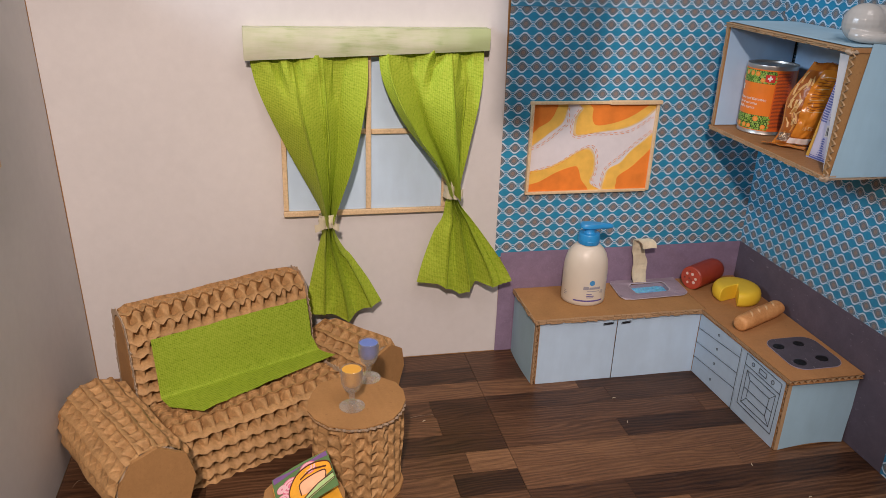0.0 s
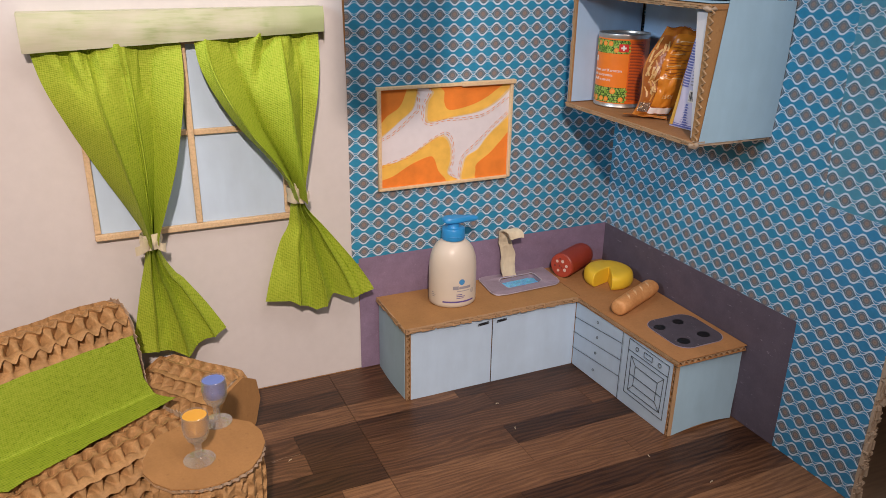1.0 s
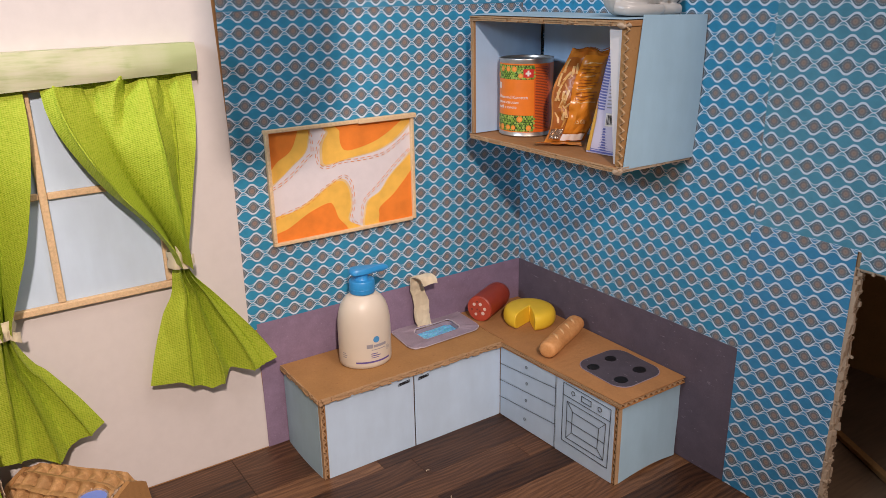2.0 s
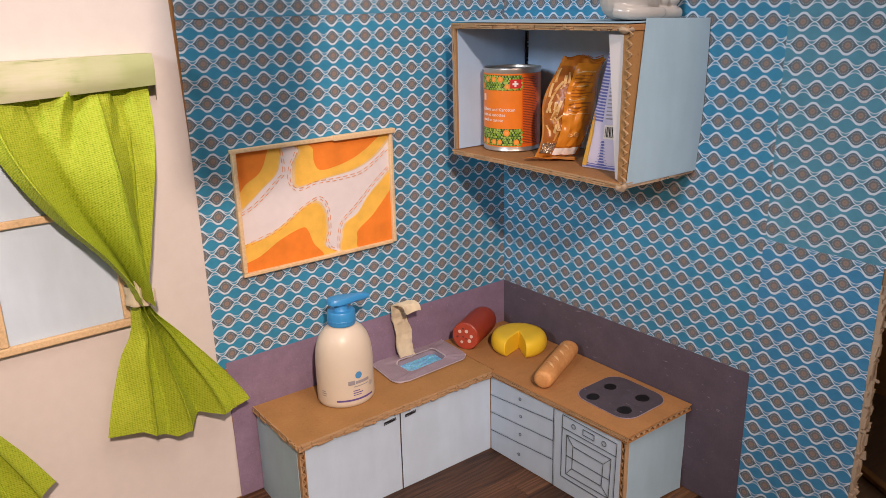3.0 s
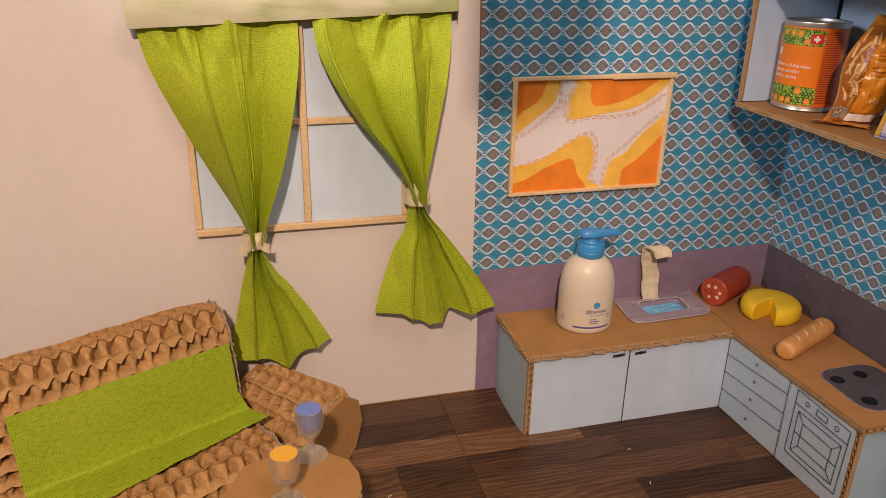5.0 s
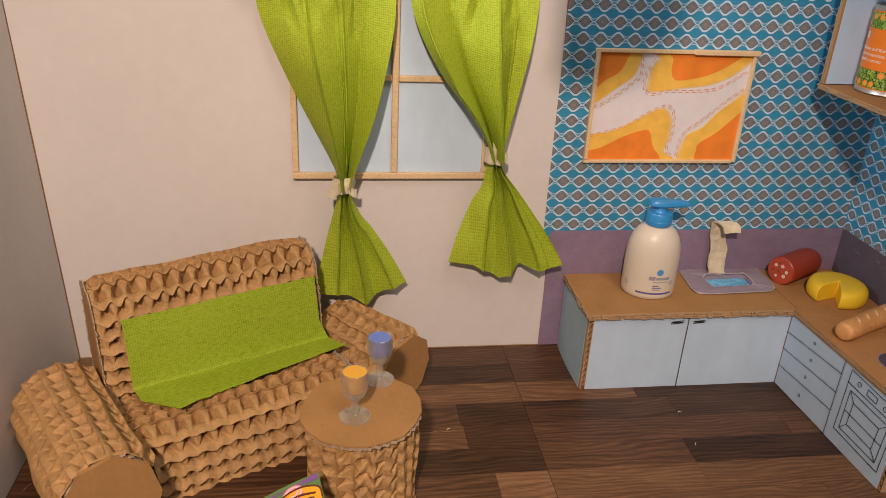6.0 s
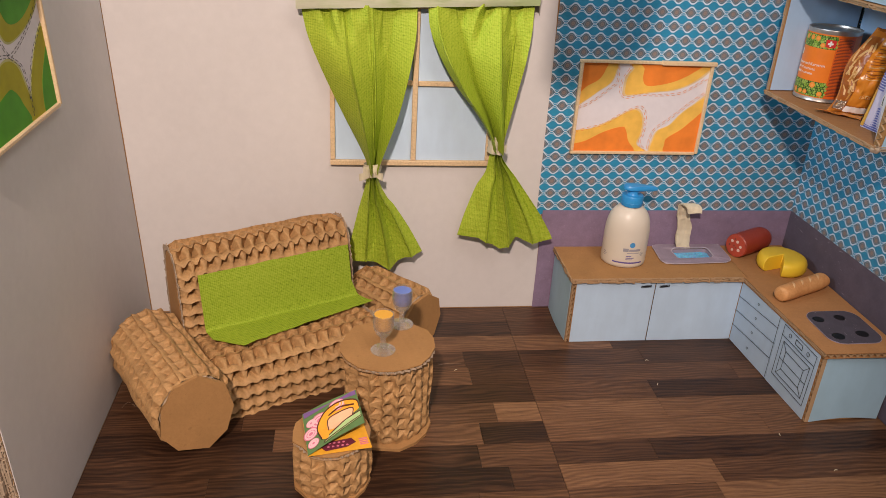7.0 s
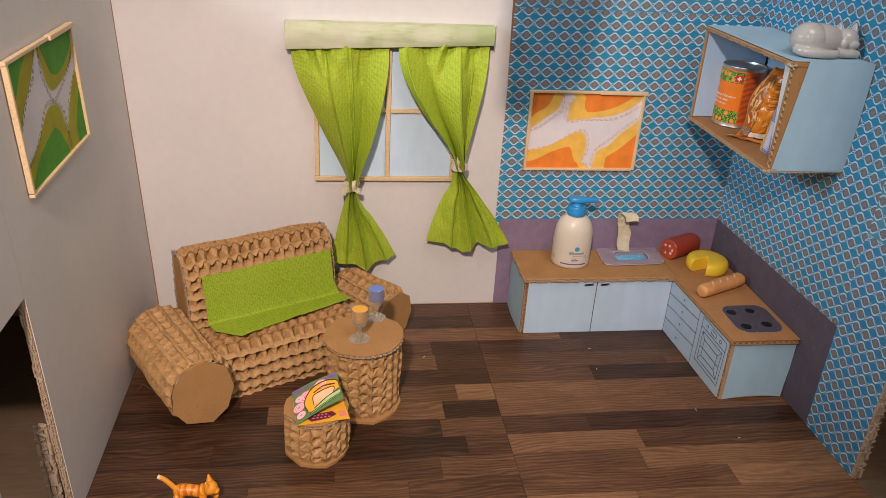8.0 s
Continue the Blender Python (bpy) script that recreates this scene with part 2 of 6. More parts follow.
def clear_plastic(name, tint=(0.95, 0.95, 0.94)):
    """Clear moulded plastic: see-through, with a gloss that grows towards the rims."""
    m = Mat(name, 0.05, 0.0, 0.9)
    nodes, links = m.nt.nodes, m.nt.links
    skin, clear, both, edge_on = (nodes.new("ShaderNode" + kind) for kind in ("BsdfGlossy", "BsdfTransparent", "MixShader", "LayerWeight"))
    skin.inputs["Color"].default_value, skin.inputs["Roughness"].default_value = (*tint, 1), 0.07
    clear.inputs["Color"].default_value = (0.93, 0.93, 0.92, 1)
    edge_on.inputs["Blend"].default_value = 0.32
    links.new((Val(m, edge_on.outputs["Facing"]).power(1.4) * 0.80 + 0.10).sock, both.inputs[0])
    links.new(clear.outputs[0], both.inputs[1])
    haze, gloss = nodes.new("ShaderNodeBsdfDiffuse"), nodes.new("ShaderNodeMixShader")
    haze.inputs["Color"].default_value, gloss.inputs[0].default_value = (0.80, 0.79, 0.76, 1), 0.45
    links.new(skin.outputs[0], gloss.inputs[1])
    links.new(haze.outputs[0], gloss.inputs[2])
    links.new(gloss.outputs[0], both.inputs[2])
    links.new(both.outputs[0], nodes["Material Output"].inputs[0])
    nodes.remove(m.bsdf)
    return m.mat


KRAFT = cardboard("kraft_board", (0.375, 0.200, 0.074))
KRAFT_Y = cardboard("kraft_board_cross", (0.385, 0.190, 0.072), "Y")
KRAFT_EDGE = cardboard("kraft_raw_edge", (0.42, 0.270, 0.145), "Z")
KRAFT_TORN = cardboard("kraft_torn_edge", (0.42, 0.32, 0.225), "Z")
KRAFT_WRAP = crumpled_kraft("kraft_folded_wrap", (0.415, 0.240, 0.098))
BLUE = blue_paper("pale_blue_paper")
# darker, less red than BLUE; for cabinet sides, ends and shelf covers
BLUE_SIDE = blue_paper("darker_blue_green", (0.330, 0.492, 0.600))
BLUE_IN = blue_paper("pale_blue_lining", (0.42, 0.60, 0.82))
PANE = blue_paper("sky_blue_pane", (0.52, 0.66, 0.80))
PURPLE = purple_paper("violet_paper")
# darker and greyer than PURPLE; for the right wall's sheet
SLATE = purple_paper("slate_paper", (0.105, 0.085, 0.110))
WHITE = white_wall("white_card")
LAMINATE = laminate("walnut_laminate")
STICK = wood("pine_stick", (0.67, 0.49, 0.29), (3, 3, 3))
CREPE = crepe("lime_crepe", (0.285, 0.395, 0.019), 0.9, 0.44)
CLOTH = crepe("lime_cloth", (0.225, 0.330, 0.012), 1.0, 0.30)
TAPE = tape("cream_tape")
VEIL = veil("pale_green_tape")
INK = plain("black_ink", (0.02, 0.02, 0.025), 0.5, 0.3)
BLACK = plain("black_marker", (0.006, 0.006, 0.007), 0.45, 0.4)
CLEAR = clear_plastic("clear_plastic")


# ---- building tools ----
def part(name, bm, material, parent, label="", smooth=False, crease=42):
    """Links a bmesh as one mesh object under a thing or a part."""
    mesh = bpy.data.meshes.new(name)
    bmesh.ops.recalc_face_normals(bm, faces=bm.faces)
    for e in bm.edges if smooth else ():
        e.smooth = len(e.link_faces) == 2 and e.calc_face_angle() < radians(crease)
    bm.to_mesh(mesh)
    bm.free()
    mesh.materials.append(material)
    if smooth:
        for p in mesh.polygons:
            p.use_smooth = True
    ob = new(name, mesh)
    if parent is not None:
        ob.parent = parent
    if label:
        ob["label"] = label
    return ob


def thing(name, m, label, category, group="", kind=""):
    ob = new(name)
    ob.empty_display_size = 0.02
    ob.matrix_world = m
    return tagged(ob, label, category, group, kind)


def box(x0, x1, y0, y1, z0, z1, bevel=0.0, bm=None):
    bm = bm or bmesh.new()
    made = bmesh.ops.create_cube(bm, size=1.0)["verts"]
    for v in made:
        v.co = Vector(((x0 + x1) / 2 + v.co.x * (x1 - x0), (y0 + y1) / 2 + v.co.y * (y1 - y0), (z0 + z1) / 2 + v.co.z * (z1 - z0)))
    if bevel:
        edges = list({e for v in made for e in v.link_edges})
        bmesh.ops.bevel(bm, geom=edges, offset=bevel, segments=2, affect="EDGES", profile=0.5)
    return bm


def sheet(f, nu, nv, thick=0.0, bm=None, close_u=False):
    """A surface from f(u, v), u and v from 0 to 1; thick: the back lies that far behind along the normal."""
    bm = bm or bmesh.new()
    cols = nu if close_u else nu + 1
    vs = [[bm.verts.new(f(i / nu, j / nv)) for j in range(nv + 1)] for i in range(cols)]
    for i in range(nu):
        for j in range(nv):
            k = (i + 1) % cols
            bm.faces.new((vs[i][j], vs[k][j], vs[k][j + 1], vs[i][j + 1]))
    if thick:
        bm.normal_update()
        bmesh.ops.solidify(bm, geom=bm.faces[:], thickness=thick)
    return bm


def prism(pts, a, b, to3d, bm=None):
    """A flat outline given thickness: to3d(u, v, w) places it, w from a to b."""
    bm = bm or bmesh.new()
    lo = [bm.verts.new(to3d(u, v, a)) for u, v in pts]
    hi = [bm.verts.new(to3d(u, v, b)) for u, v in pts]
    n = len(pts)
    bm.faces.new(lo[::-1])
    bm.faces.new(hi)
    for i in range(n):
        bm.faces.new((lo[i], lo[(i + 1) % n], hi[(i + 1) % n], hi[i]))
    return bm


def lathe(profile, seg=40, sx=1.0, sy=1.0, bm=None):
    bm = bm or bmesh.new()
    rings = []
    for r, z in profile:
        if r < 1e-6:
            rings.append([bm.verts.new((0, 0, z))])
        else:
            rings.append([bm.verts.new((r * sx * math.cos(2 * math.pi * i / seg), r * sy * math.sin(2 * math.pi * i / seg), z)) for i in range(seg)])
    for p, q in zip(rings, rings[1:]):
        for i in range(seg):
            j = (i + 1) % seg
            c = [p[i % len(p)], p[j % len(p)], q[j % len(q)], q[i % len(q)]]
            c = list(dict.fromkeys(c))
            if len(c) > 2:
                bm.faces.new(c)
    return bm


def tube(path, radius, seg=14, bm=None, flat=1.0):
    """A round rod along a path; radius is a number or a function of 0 to 1."""
    bm = bm or bmesh.new()
    rings, n = [], len(path)
    for k, p in enumerate(path):
        p = Vector(p)
        d = (Vector(path[min(k + 1, n - 1)]) - Vector(path[max(k - 1, 0)])).normalized()
        side = d.cross(Vector((0, 0, 1)))
        side = side.normalized() if side.length > 0.05 else Vector((1, 0, 0))
        up = side.cross(d).normalized()
        r = radius(k / (n - 1)) if callable(radius) else radius
        rings.append([bm.verts.new(p + side * r * math.cos(2 * math.pi * i / seg) + up * r * flat * math.sin(2 * math.pi * i / seg)) for i in range(seg)])
    for a, b in zip(rings, rings[1:]):
        for i in range(seg):
            bm.faces.new((a[i], a[(i + 1) % seg], b[(i + 1) % seg], b[i]))
    bm.faces.new(rings[0][::-1])
    bm.faces.new(rings[-1])
    return bm


def ball(c, rx, ry, rz, bm=None, seg=20, rings=12, turn=None):
    bm = bm or bmesh.new()
    made = bmesh.ops.create_uvsphere(bm, u_segments=seg, v_segments=rings, radius=1.0)["verts"]
    for v in made:
        p = Vector((v.co.x * rx, v.co.y * ry, v.co.z * rz))
        if turn is not None:
            p = turn @ p
        v.co = p + Vector(c)
    return bm


def curve(pts, steps=6, closed=False):
    """A smooth line (Catmull-Rom) through the points."""
    n, out = len(pts), []
    last = n if closed else n - 1
    for i in range(last):
        g = [pts[(i + k) % n] if closed else pts[min(max(i + k, 0), n - 1)] for k in (-1, 0, 1, 2)]
        for s in range(steps):
            t = s / steps
            out.append(tuple(0.5 * (2 * b + (c - a) * t + (2 * a - 5 * b + 4 * c - d) * t * t + (3 * b - a - 3 * c + d) * t ** 3) for a, b, c, d in zip(*g)))
    if not closed:
        out.append(tuple(pts[-1]))
    return out


def lines(strokes, width, to3d, lift=0.0002, bm=None):
    """Pen strokes: each a row of (u, v) points, drawn as thin raised ribbons."""
    bm = bm or bmesh.new()
    for pts in strokes:
        for (u0, v0), (u1, v1) in zip(pts, pts[1:]):
            d = math.hypot(u1 - u0, v1 - v0)
            if d < 1e-7:
                continue
            px, py = -(v1 - v0) / d * width / 2, (u1 - u0) / d * width / 2
            ex, ey = (u1 - u0) / d * width * 0.35, (v1 - v0) / d * width * 0.35
            q = [(u0 - ex + px, v0 - ey + py), (u0 - ex - px, v0 - ey - py), (u1 + ex - px, v1 + ey - py), (u1 + ex + px, v1 + ey + py)]
            prism(q, 0.0, lift, to3d, bm)
    return bm


def ring_of(cx, cy, r, n=14):
    return [(cx + r * math.cos(2 * math.pi * i / n), cy + r * math.sin(2 * math.pi * i / n)) for i in range(n + 1)]


def dashes(pts, on, off):
    """Cuts a line into dashes."""
    out, now, left, pen = [], [pts[0]], on, True
    for p, q in zip(pts, pts[1:]):
        d = math.hypot(q[0] - p[0], q[1] - p[1])
        at = 0.0
        while d - at > left:
            at += left
            c = (p[0] + (q[0] - p[0]) * at / d, p[1] + (q[1] - p[1]) * at / d)
            if pen:
                out.append(now + [c])
            now, pen = [c], not pen
            left = on if pen else off
        left -= d - at
        if pen:
            now.append(q)
    return out


def flutes(x0, x1, z0, z1, y0, y1, pitch=0.0068, axis="X", bm=None):
    """The wavy middle layer of corrugated board between z0 and z1: it waves along the axis and runs on across it."""
    bm = bm or bmesh.new()
    n = max(8, int((x1 - x0) / pitch * 8))
    t = 0.0004

    def at(i, y, dz):
        x = x0 + (x1 - x0) * i / n
        z = (z0 + z1) / 2 + math.sin(2 * math.pi * (x - x0) / pitch) * ((z1 - z0) / 2 - t) + dz
        return Vector((x, y, z)) if axis == "X" else Vector((y, x, z))

    rows = [[bm.verts.new(at(i, y, dz)) for i in range(n + 1)] for y, dz in ((y0, t), (y1, t), (y1, -t), (y0, -t))]
    for a, b in ((0, 1), (1, 2), (2, 3), (3, 0)):
        for i in range(n):
            bm.faces.new((rows[a][i], rows[a][i + 1], rows[b][i + 1], rows[b][i]))
    return bm


def ragged_edge(pts, width, depth, step, seed, to3d, bm=None):
    """A torn cardboard edge along a line: a chain of small uneven crumbs of board."""
    bm = bm or bmesh.new()
    rnd = random.Random(seed)
    for p, q in zip(pts, pts[1:]):
        d = math.hypot(q[0] - p[0], q[1] - p[1])
        t1 = 0.0
        while t1 < 1.0:
            t0, t1 = t1, min(1.0, t1 + step / d * rnd.choice((0.4, 0.7, 1.0, 1.6, 2.3)))
            for lo, hi in ((0.0, 0.22), (0.30, 0.62), (0.74, 1.0)):
                o = depth * rnd.uniform(0.15, 1.0)
                nx, ny = -(q[1] - p[1]) / d * o, (q[0] - p[0]) / d * o
                a = (p[0] + (q[0] - p[0]) * t0, p[1] + (q[1] - p[1]) * t0)
                b = (p[0] + (q[0] - p[0]) * t1, p[1] + (q[1] - p[1]) * t1)
                k = rnd.uniform(-0.06, 0.06)
                prism([a, b, (b[0] + nx, b[1] + ny), (a[0] + nx * rnd.uniform(0.6, 1.2), a[1] + ny)], width * (lo + k), width * (hi + k), to3d, bm)
    return bm


def folded_wrap(at, normal, length, girth, pitch, tooth, high, swing=0.10, seed=1, closed=False, pit=0.8, valley=0.30, low=0.40, chevron=False, flip=False, drift=0.0, base=0.0015, over=0.15):
    """Paper pressed into rolls that run along a surface, at(u, s) and normal(u, s) in metres along and round it:
    each roll has a wavy crest and a row of three-cornered pits beside it; with chevron the pits bite into the crests."""
    count = round(girth / pitch)
    pitch = girth / count
    nu, nq = int(length / tooth * 18), count * 16

    def f(a, b):
        u, q = a * length, b * count
        around = 2 * math.pi * b
        spot = Vector((u * 60, math.cos(around) * 6, math.sin(around) * 6 + seed * 3.1)) if closed else Vector((u * 60, q * 0.7, seed * 3.1))
        jig = noise.noise(spot)
        crush = 0.92 + 0.36 * noise.noise(spot * 0.45 + Vector((0, 0, 7.7)))
        k = math.floor(q + 1e-6)
        p = min(max(q - k, 0.0), 1.0)
        way = u / tooth + jig * 0.13
        w = way + drift * (k % count) + 0.10 * noise.noise(Vector((k * 1.7, seed, 0.5)))
        t = 1 - abs(2 * (w % 1.0) - 1)
        p = 1 - p if flip else p
        ends = min(1.0, min(u, length - u) / 0.008)
        if chevron:
            x = 1 - p / valley if p < valley else (p - valley) / (1 - valley)
            g = 0.35 * x + 0.65 * x * x * (3 - 2 * x)
            h = low + (1 - low) * g - pit * ends * min(p / 0.13, 1.0) * min(1.0, 2.4 * max(0.0, t - 0.16 - 1.15 * p))
        else:
            wedge = max(0.0, (t - 0.62 * p) / (1 - 0.62 * p))
            zone = low + 0.18 * (1 - t) - pit * wedge * ends
            d = p / valley if p < 0.5 else (1 - p) / (valley * 0.30)
            h = math.log(math.exp(9 * zone) + math.exp(9 * (1 - d * d) if d < 2 else -27)) / 9
        lip = max(h, 0.0) ** 3 * over * (0.35 + 0.65 * t) * (-1 if flip else 1)
        h *= high * crush * (0.45 + 0.55 * ends)
        s = (q + swing * math.cos(2 * math.pi * way) * (0.5 + 0.5 * abs(1 - 2 * p)) + 0.10 * jig - lip) * pitch
        if not closed:
            s = min(max(s, 0.0), girth)
        return Vector(at(u, s)) + Vector(normal(u, s)) * (h + base)

    return sheet(f, nu, nq)


def along_path(path):
    """Place and outward normal at a length along a 2D outline."""
    acc = [0.0]
    for p, q in zip(path, path[1:]):
        acc.append(acc[-1] + math.hypot(q[0] - p[0], q[1] - p[1]))

    def get(s):
        s = min(max(s, 0.0), acc[-1] - 1e-9)
        i = max(k for k in range(len(acc) - 1) if acc[k] <= s)
        t = (s - acc[i]) / (acc[i + 1] - acc[i])
        p, q = path[i], path[i + 1]

        def nrm(j):
            a, b = path[max(j - 1, 0)], path[min(j + 1, len(path) - 1)]
            d = math.hypot(b[0] - a[0], b[1] - a[1])
            return (-(b[1] - a[1]) / d, (b[0] - a[0]) / d)
        n0, n1 = nrm(i), nrm(i + 1)
        return (p[0] + (q[0] - p[0]) * t, p[1] + (q[1] - p[1]) * t), (n0[0] + (n1[0] - n0[0]) * t, n0[1] + (n1[1] - n0[1]) * t)

    return get, acc[-1]


def words(text, size, material, parent, bend, name="lettering"):
    """Small printed words as a thin mesh; bend(x, y, z) lays them on their thing."""
    cu = bpy.data.curves.new("words", "FONT")
    cu.body, cu.size, cu.extrude, cu.resolution_u = text, size, 0.00008, 2
    ob = new("words", cu)
    mesh = bpy.data.meshes.new_from_object(ob.evaluated_get(bpy.context.evaluated_depsgraph_get()))
    bpy.data.objects.remove(ob)
    for v in mesh.vertices:
        v.co = Vector(bend(*v.co))
    mesh.materials.clear()
    mesh.materials.append(material)
    made = new(name, mesh)
    made.parent = parent
    return made


def structure(name, bm, material, label, category, smooth=False):
    return tagged(part(name, bm, material, None, label, smooth), label, category, kind="structure")


def lump(bm, amount, scale, seed=0.0):
    """Uneven hand-made surface: moves the vertices by noise."""
    for v in bm.verts:
        v.co += noise.noise_vector(v.co * scale + Vector((seed, seed * 1.7, 0))) * amount
    return bm


def ring_plate(outer, inner, z0, z1):
    """A flat plate with a hole; both outlines have the same number of points."""
    bm, n = bmesh.new(), len(outer)
    rows = [[bm.verts.new((u, v, z)) for u, v in pts] for pts, z in ((outer, z0), (outer, z1), (inner, z1), (inner, z0))]
    for a, b in ((0, 1), (1, 2), (2, 3), (3, 0)):
        for i in range(n):
            bm.faces.new((rows[a][i], rows[a][(i + 1) % n], rows[b][(i + 1) % n], rows[b][i]))
    return bm


def ring_band(u, v, r, width, lift, to3d, n=16):
    """A flat printed ring as one closed piece."""
    bm = ring_plate(ring_of(u, v, r + width / 2, n)[:-1], ring_of(u, v, r - width / 2, n)[:-1], lift - 0.0002, lift)
    for q in bm.verts:
        q.co = to3d(q.co.x, q.co.y, q.co.z)
    return bm


# ---- the setting ----
YB, XR, XL = 0.82, 0.5415, -0.2042      # faces of the back, right and left walls
HIGH, FRONT = 0.455, 0.270             # wall height, front end of the side walls
DOOR0, DOOR1, DOORH = 0.352, 0.456, 0.222

ROOM_FLOOR = wood("oak_floor", (0.175, 0.120, 0.078), (0.25, 2.5, 1), 0.45)
ROOM_WALL = white_wall("room_plaster", (0.42, 0.41, 0.40))
structure("ground", box(-1.35, 1.65, -1.25, 1.40, -0.06, -0.0045), ROOM_FLOOR, "brown oak floor of the real room round the model", "floor")
structure("wall_room_north", box(-1.35, 1.65, 1.40, 1.46, -0.06, 2.2), ROOM_WALL, "plain plaster wall of the real room behind", "wall")
structure("wall_room_south", box(-1.35, 1.65, -1.31, -1.25, -0.06, 2.2), ROOM_WALL, "plain plaster wall of the real room in front", "wall")
# opening left in the west wall to suit the added cool fill lamp
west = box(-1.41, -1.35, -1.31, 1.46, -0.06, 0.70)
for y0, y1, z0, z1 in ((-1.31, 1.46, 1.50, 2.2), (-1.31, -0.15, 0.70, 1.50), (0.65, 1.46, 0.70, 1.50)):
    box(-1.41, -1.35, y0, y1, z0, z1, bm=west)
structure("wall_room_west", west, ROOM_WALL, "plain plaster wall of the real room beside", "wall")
structure("wall_room_east", box(1.65, 1.71, -1.31, 1.46, -0.06, 2.2), ROOM_WALL, "plain plaster wall of the real room beside", "wall")
structure("ceiling", box(-1.41, 1.71, -1.31, 1.46, 2.2, 2.25), ROOM_WALL, "plain plaster ceiling of the real room", "ceiling")

# back wall: brown board with white card on it, papered on the kitchen side
wall_back = structure("wall_north", box(XL - 0.020, XR + 0.006, YB + 0.0012, YB + 0.0065, -0.004, HIGH), KRAFT, "cardboard back wall with white card and blue printed paper", "wall")
WHITE_EDGE = 0.2335


def card_face(a, b):
    x0 = XL + 0.0005 - 0.0314 * b * HIGH
    x = x0 + (WHITE_EDGE + (0.0065 * (0.22 - b * HIGH) / 0.22) - x0) * a
    return Vector((x, YB + 0.0002 + 0.0006 * noise.noise(Vector((x * 9, b * 5, 2))), 0.0008 + (HIGH - 0.001) * b))


part("white_card_panel", sheet(card_face, 40, 30, 0.0009), WHITE, wall_back, "smooth white card panel", True)


def paper(name, mat, axis, a0, a1, z0, z1, off, parent, label, wave=0.0002, seed=0.0):
    """A glued sheet on a wall, slightly wavy."""
    def f(a, b):
        s, z = a0 + (a1 - a0) * a, z0 + (z1 - z0) * b
        w = wave * noise.noise(Vector((s * 22, z * 18, seed)))
        return Vector((s, YB - off + w, z)) if axis == "X" else Vector((XR - off + w, s, z))
    return part(name, sheet(f, 36, 30, 0.0003), mat, parent, label, True)


P_BACK = wallpaper("printed_paper_back", "X", 0.4312, 0.2345, lean=-0.016)
P_TOP = wallpaper("printed_paper_top", "X", 0.4360, 0.4025, teal=(0.048, 0.232, 0.372))
P_R1 = wallpaper("printed_paper_side", "Y", 0.6693, 0.1866, 0.0158, 0.01424, 0.042)
P_R2 = wallpaper("printed_paper_upper", "Y", 0.5130, 0.3850, 0.0156, 0.0142, 0.040, teal=(0.066, 0.250, 0.350))
P_R3 = wallpaper("printed_paper_lower", "Y", 0.5273, 0.2165, 0.0156, 0.0147, 0.031, teal=(0.036, 0.215, 0.395))
paper("printed_sheet", P_BACK, "X", 0.231, XR - 0.0005, 0.122, 0.397, 0.0004, wall_back, "teal printed paper with grey medallions", seed=1)
paper("printed_sheet", P_TOP, "X", 0.231, XR - 0.0005, 0.395, HIGH, 0.0007, wall_back, "teal printed paper with grey medallions", seed=2)
paper("splashback_sheet", PURPLE, "X", 0.238, XR - 0.0005, 0.0005, 0.127, 0.0009, wall_back, "violet construction paper splashback", seed=3)

# right wall with a doorway torn through it
wall_right = tagged(new("wall_east"), "cardboard side wall with printed paper and a cut doorway", "wall", kind="structure")


def side_board(x0, x1, parent, mat):
    bm = box(x0, x1, DOOR1, YB + 0.001, -0.004, HIGH)
    box(x0, x1, DOOR0, DOOR1, DOORH, HIGH, bm=bm)
    box(x0, x1, FRONT, DOOR0, -0.004, HIGH, bm=bm)
    return part("board", bm, mat, parent)


side_board(XR + 0.0012, XR + 0.0072, wall_right, KRAFT_EDGE)
paper("printed_sheet", P_R1, "Y", 0.5375, YB - 0.0005, 0.122, 0.397, 0.0004, wall_right, "teal printed paper with grey medallions", seed=5)
paper("printed_sheet", P_R2, "Y", DOOR1 - 0.003, 0.5385, 0.2335, HIGH, 0.0007, wall_right, "teal printed paper, larger print", seed=6)
paper("printed_sheet", P_R2, "Y", FRONT, DOOR1 - 0.0028, DOORH, HIGH, 0.0007, wall_right, "teal printed paper over the doorway", seed=6)
paper("printed_sheet", P_R3, "Y", DOOR1, 0.5392, 0.0005, 0.2345, 0.0011, wall_right, "teal printed paper beside the doorway", seed=7)
paper("printed_sheet", P_R3, "Y", FRONT, DOOR0, 0.0005, 0.222, 0.0011, wall_right, "teal printed paper beside the doorway", seed=7)
paper("printed_sheet", P_R1, "Y", 0.7115, YB - 0.0005, 0.395, HIGH, 0.0008, wall_right, "teal printed paper strip above the shelf", seed=8)
paper("printed_sheet", P_R1, "Y", 0.5385, 0.7108, 0.395, HIGH, 0.0007, wall_right, "teal printed paper strip above the shelf", seed=9)
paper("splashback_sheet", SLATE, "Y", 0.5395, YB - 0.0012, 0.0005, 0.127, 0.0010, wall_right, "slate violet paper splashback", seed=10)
part("torn_edge", ragged_edge([(DOOR1, -0.002), (DOOR1, DOORH)], 0.0088, 0.0042, 0.0036, 4, lambda u, v, w: Vector((XR - 0.0012 + w, u, v))), KRAFT_TORN, wall_right, "torn brown corrugated edge of the doorway")
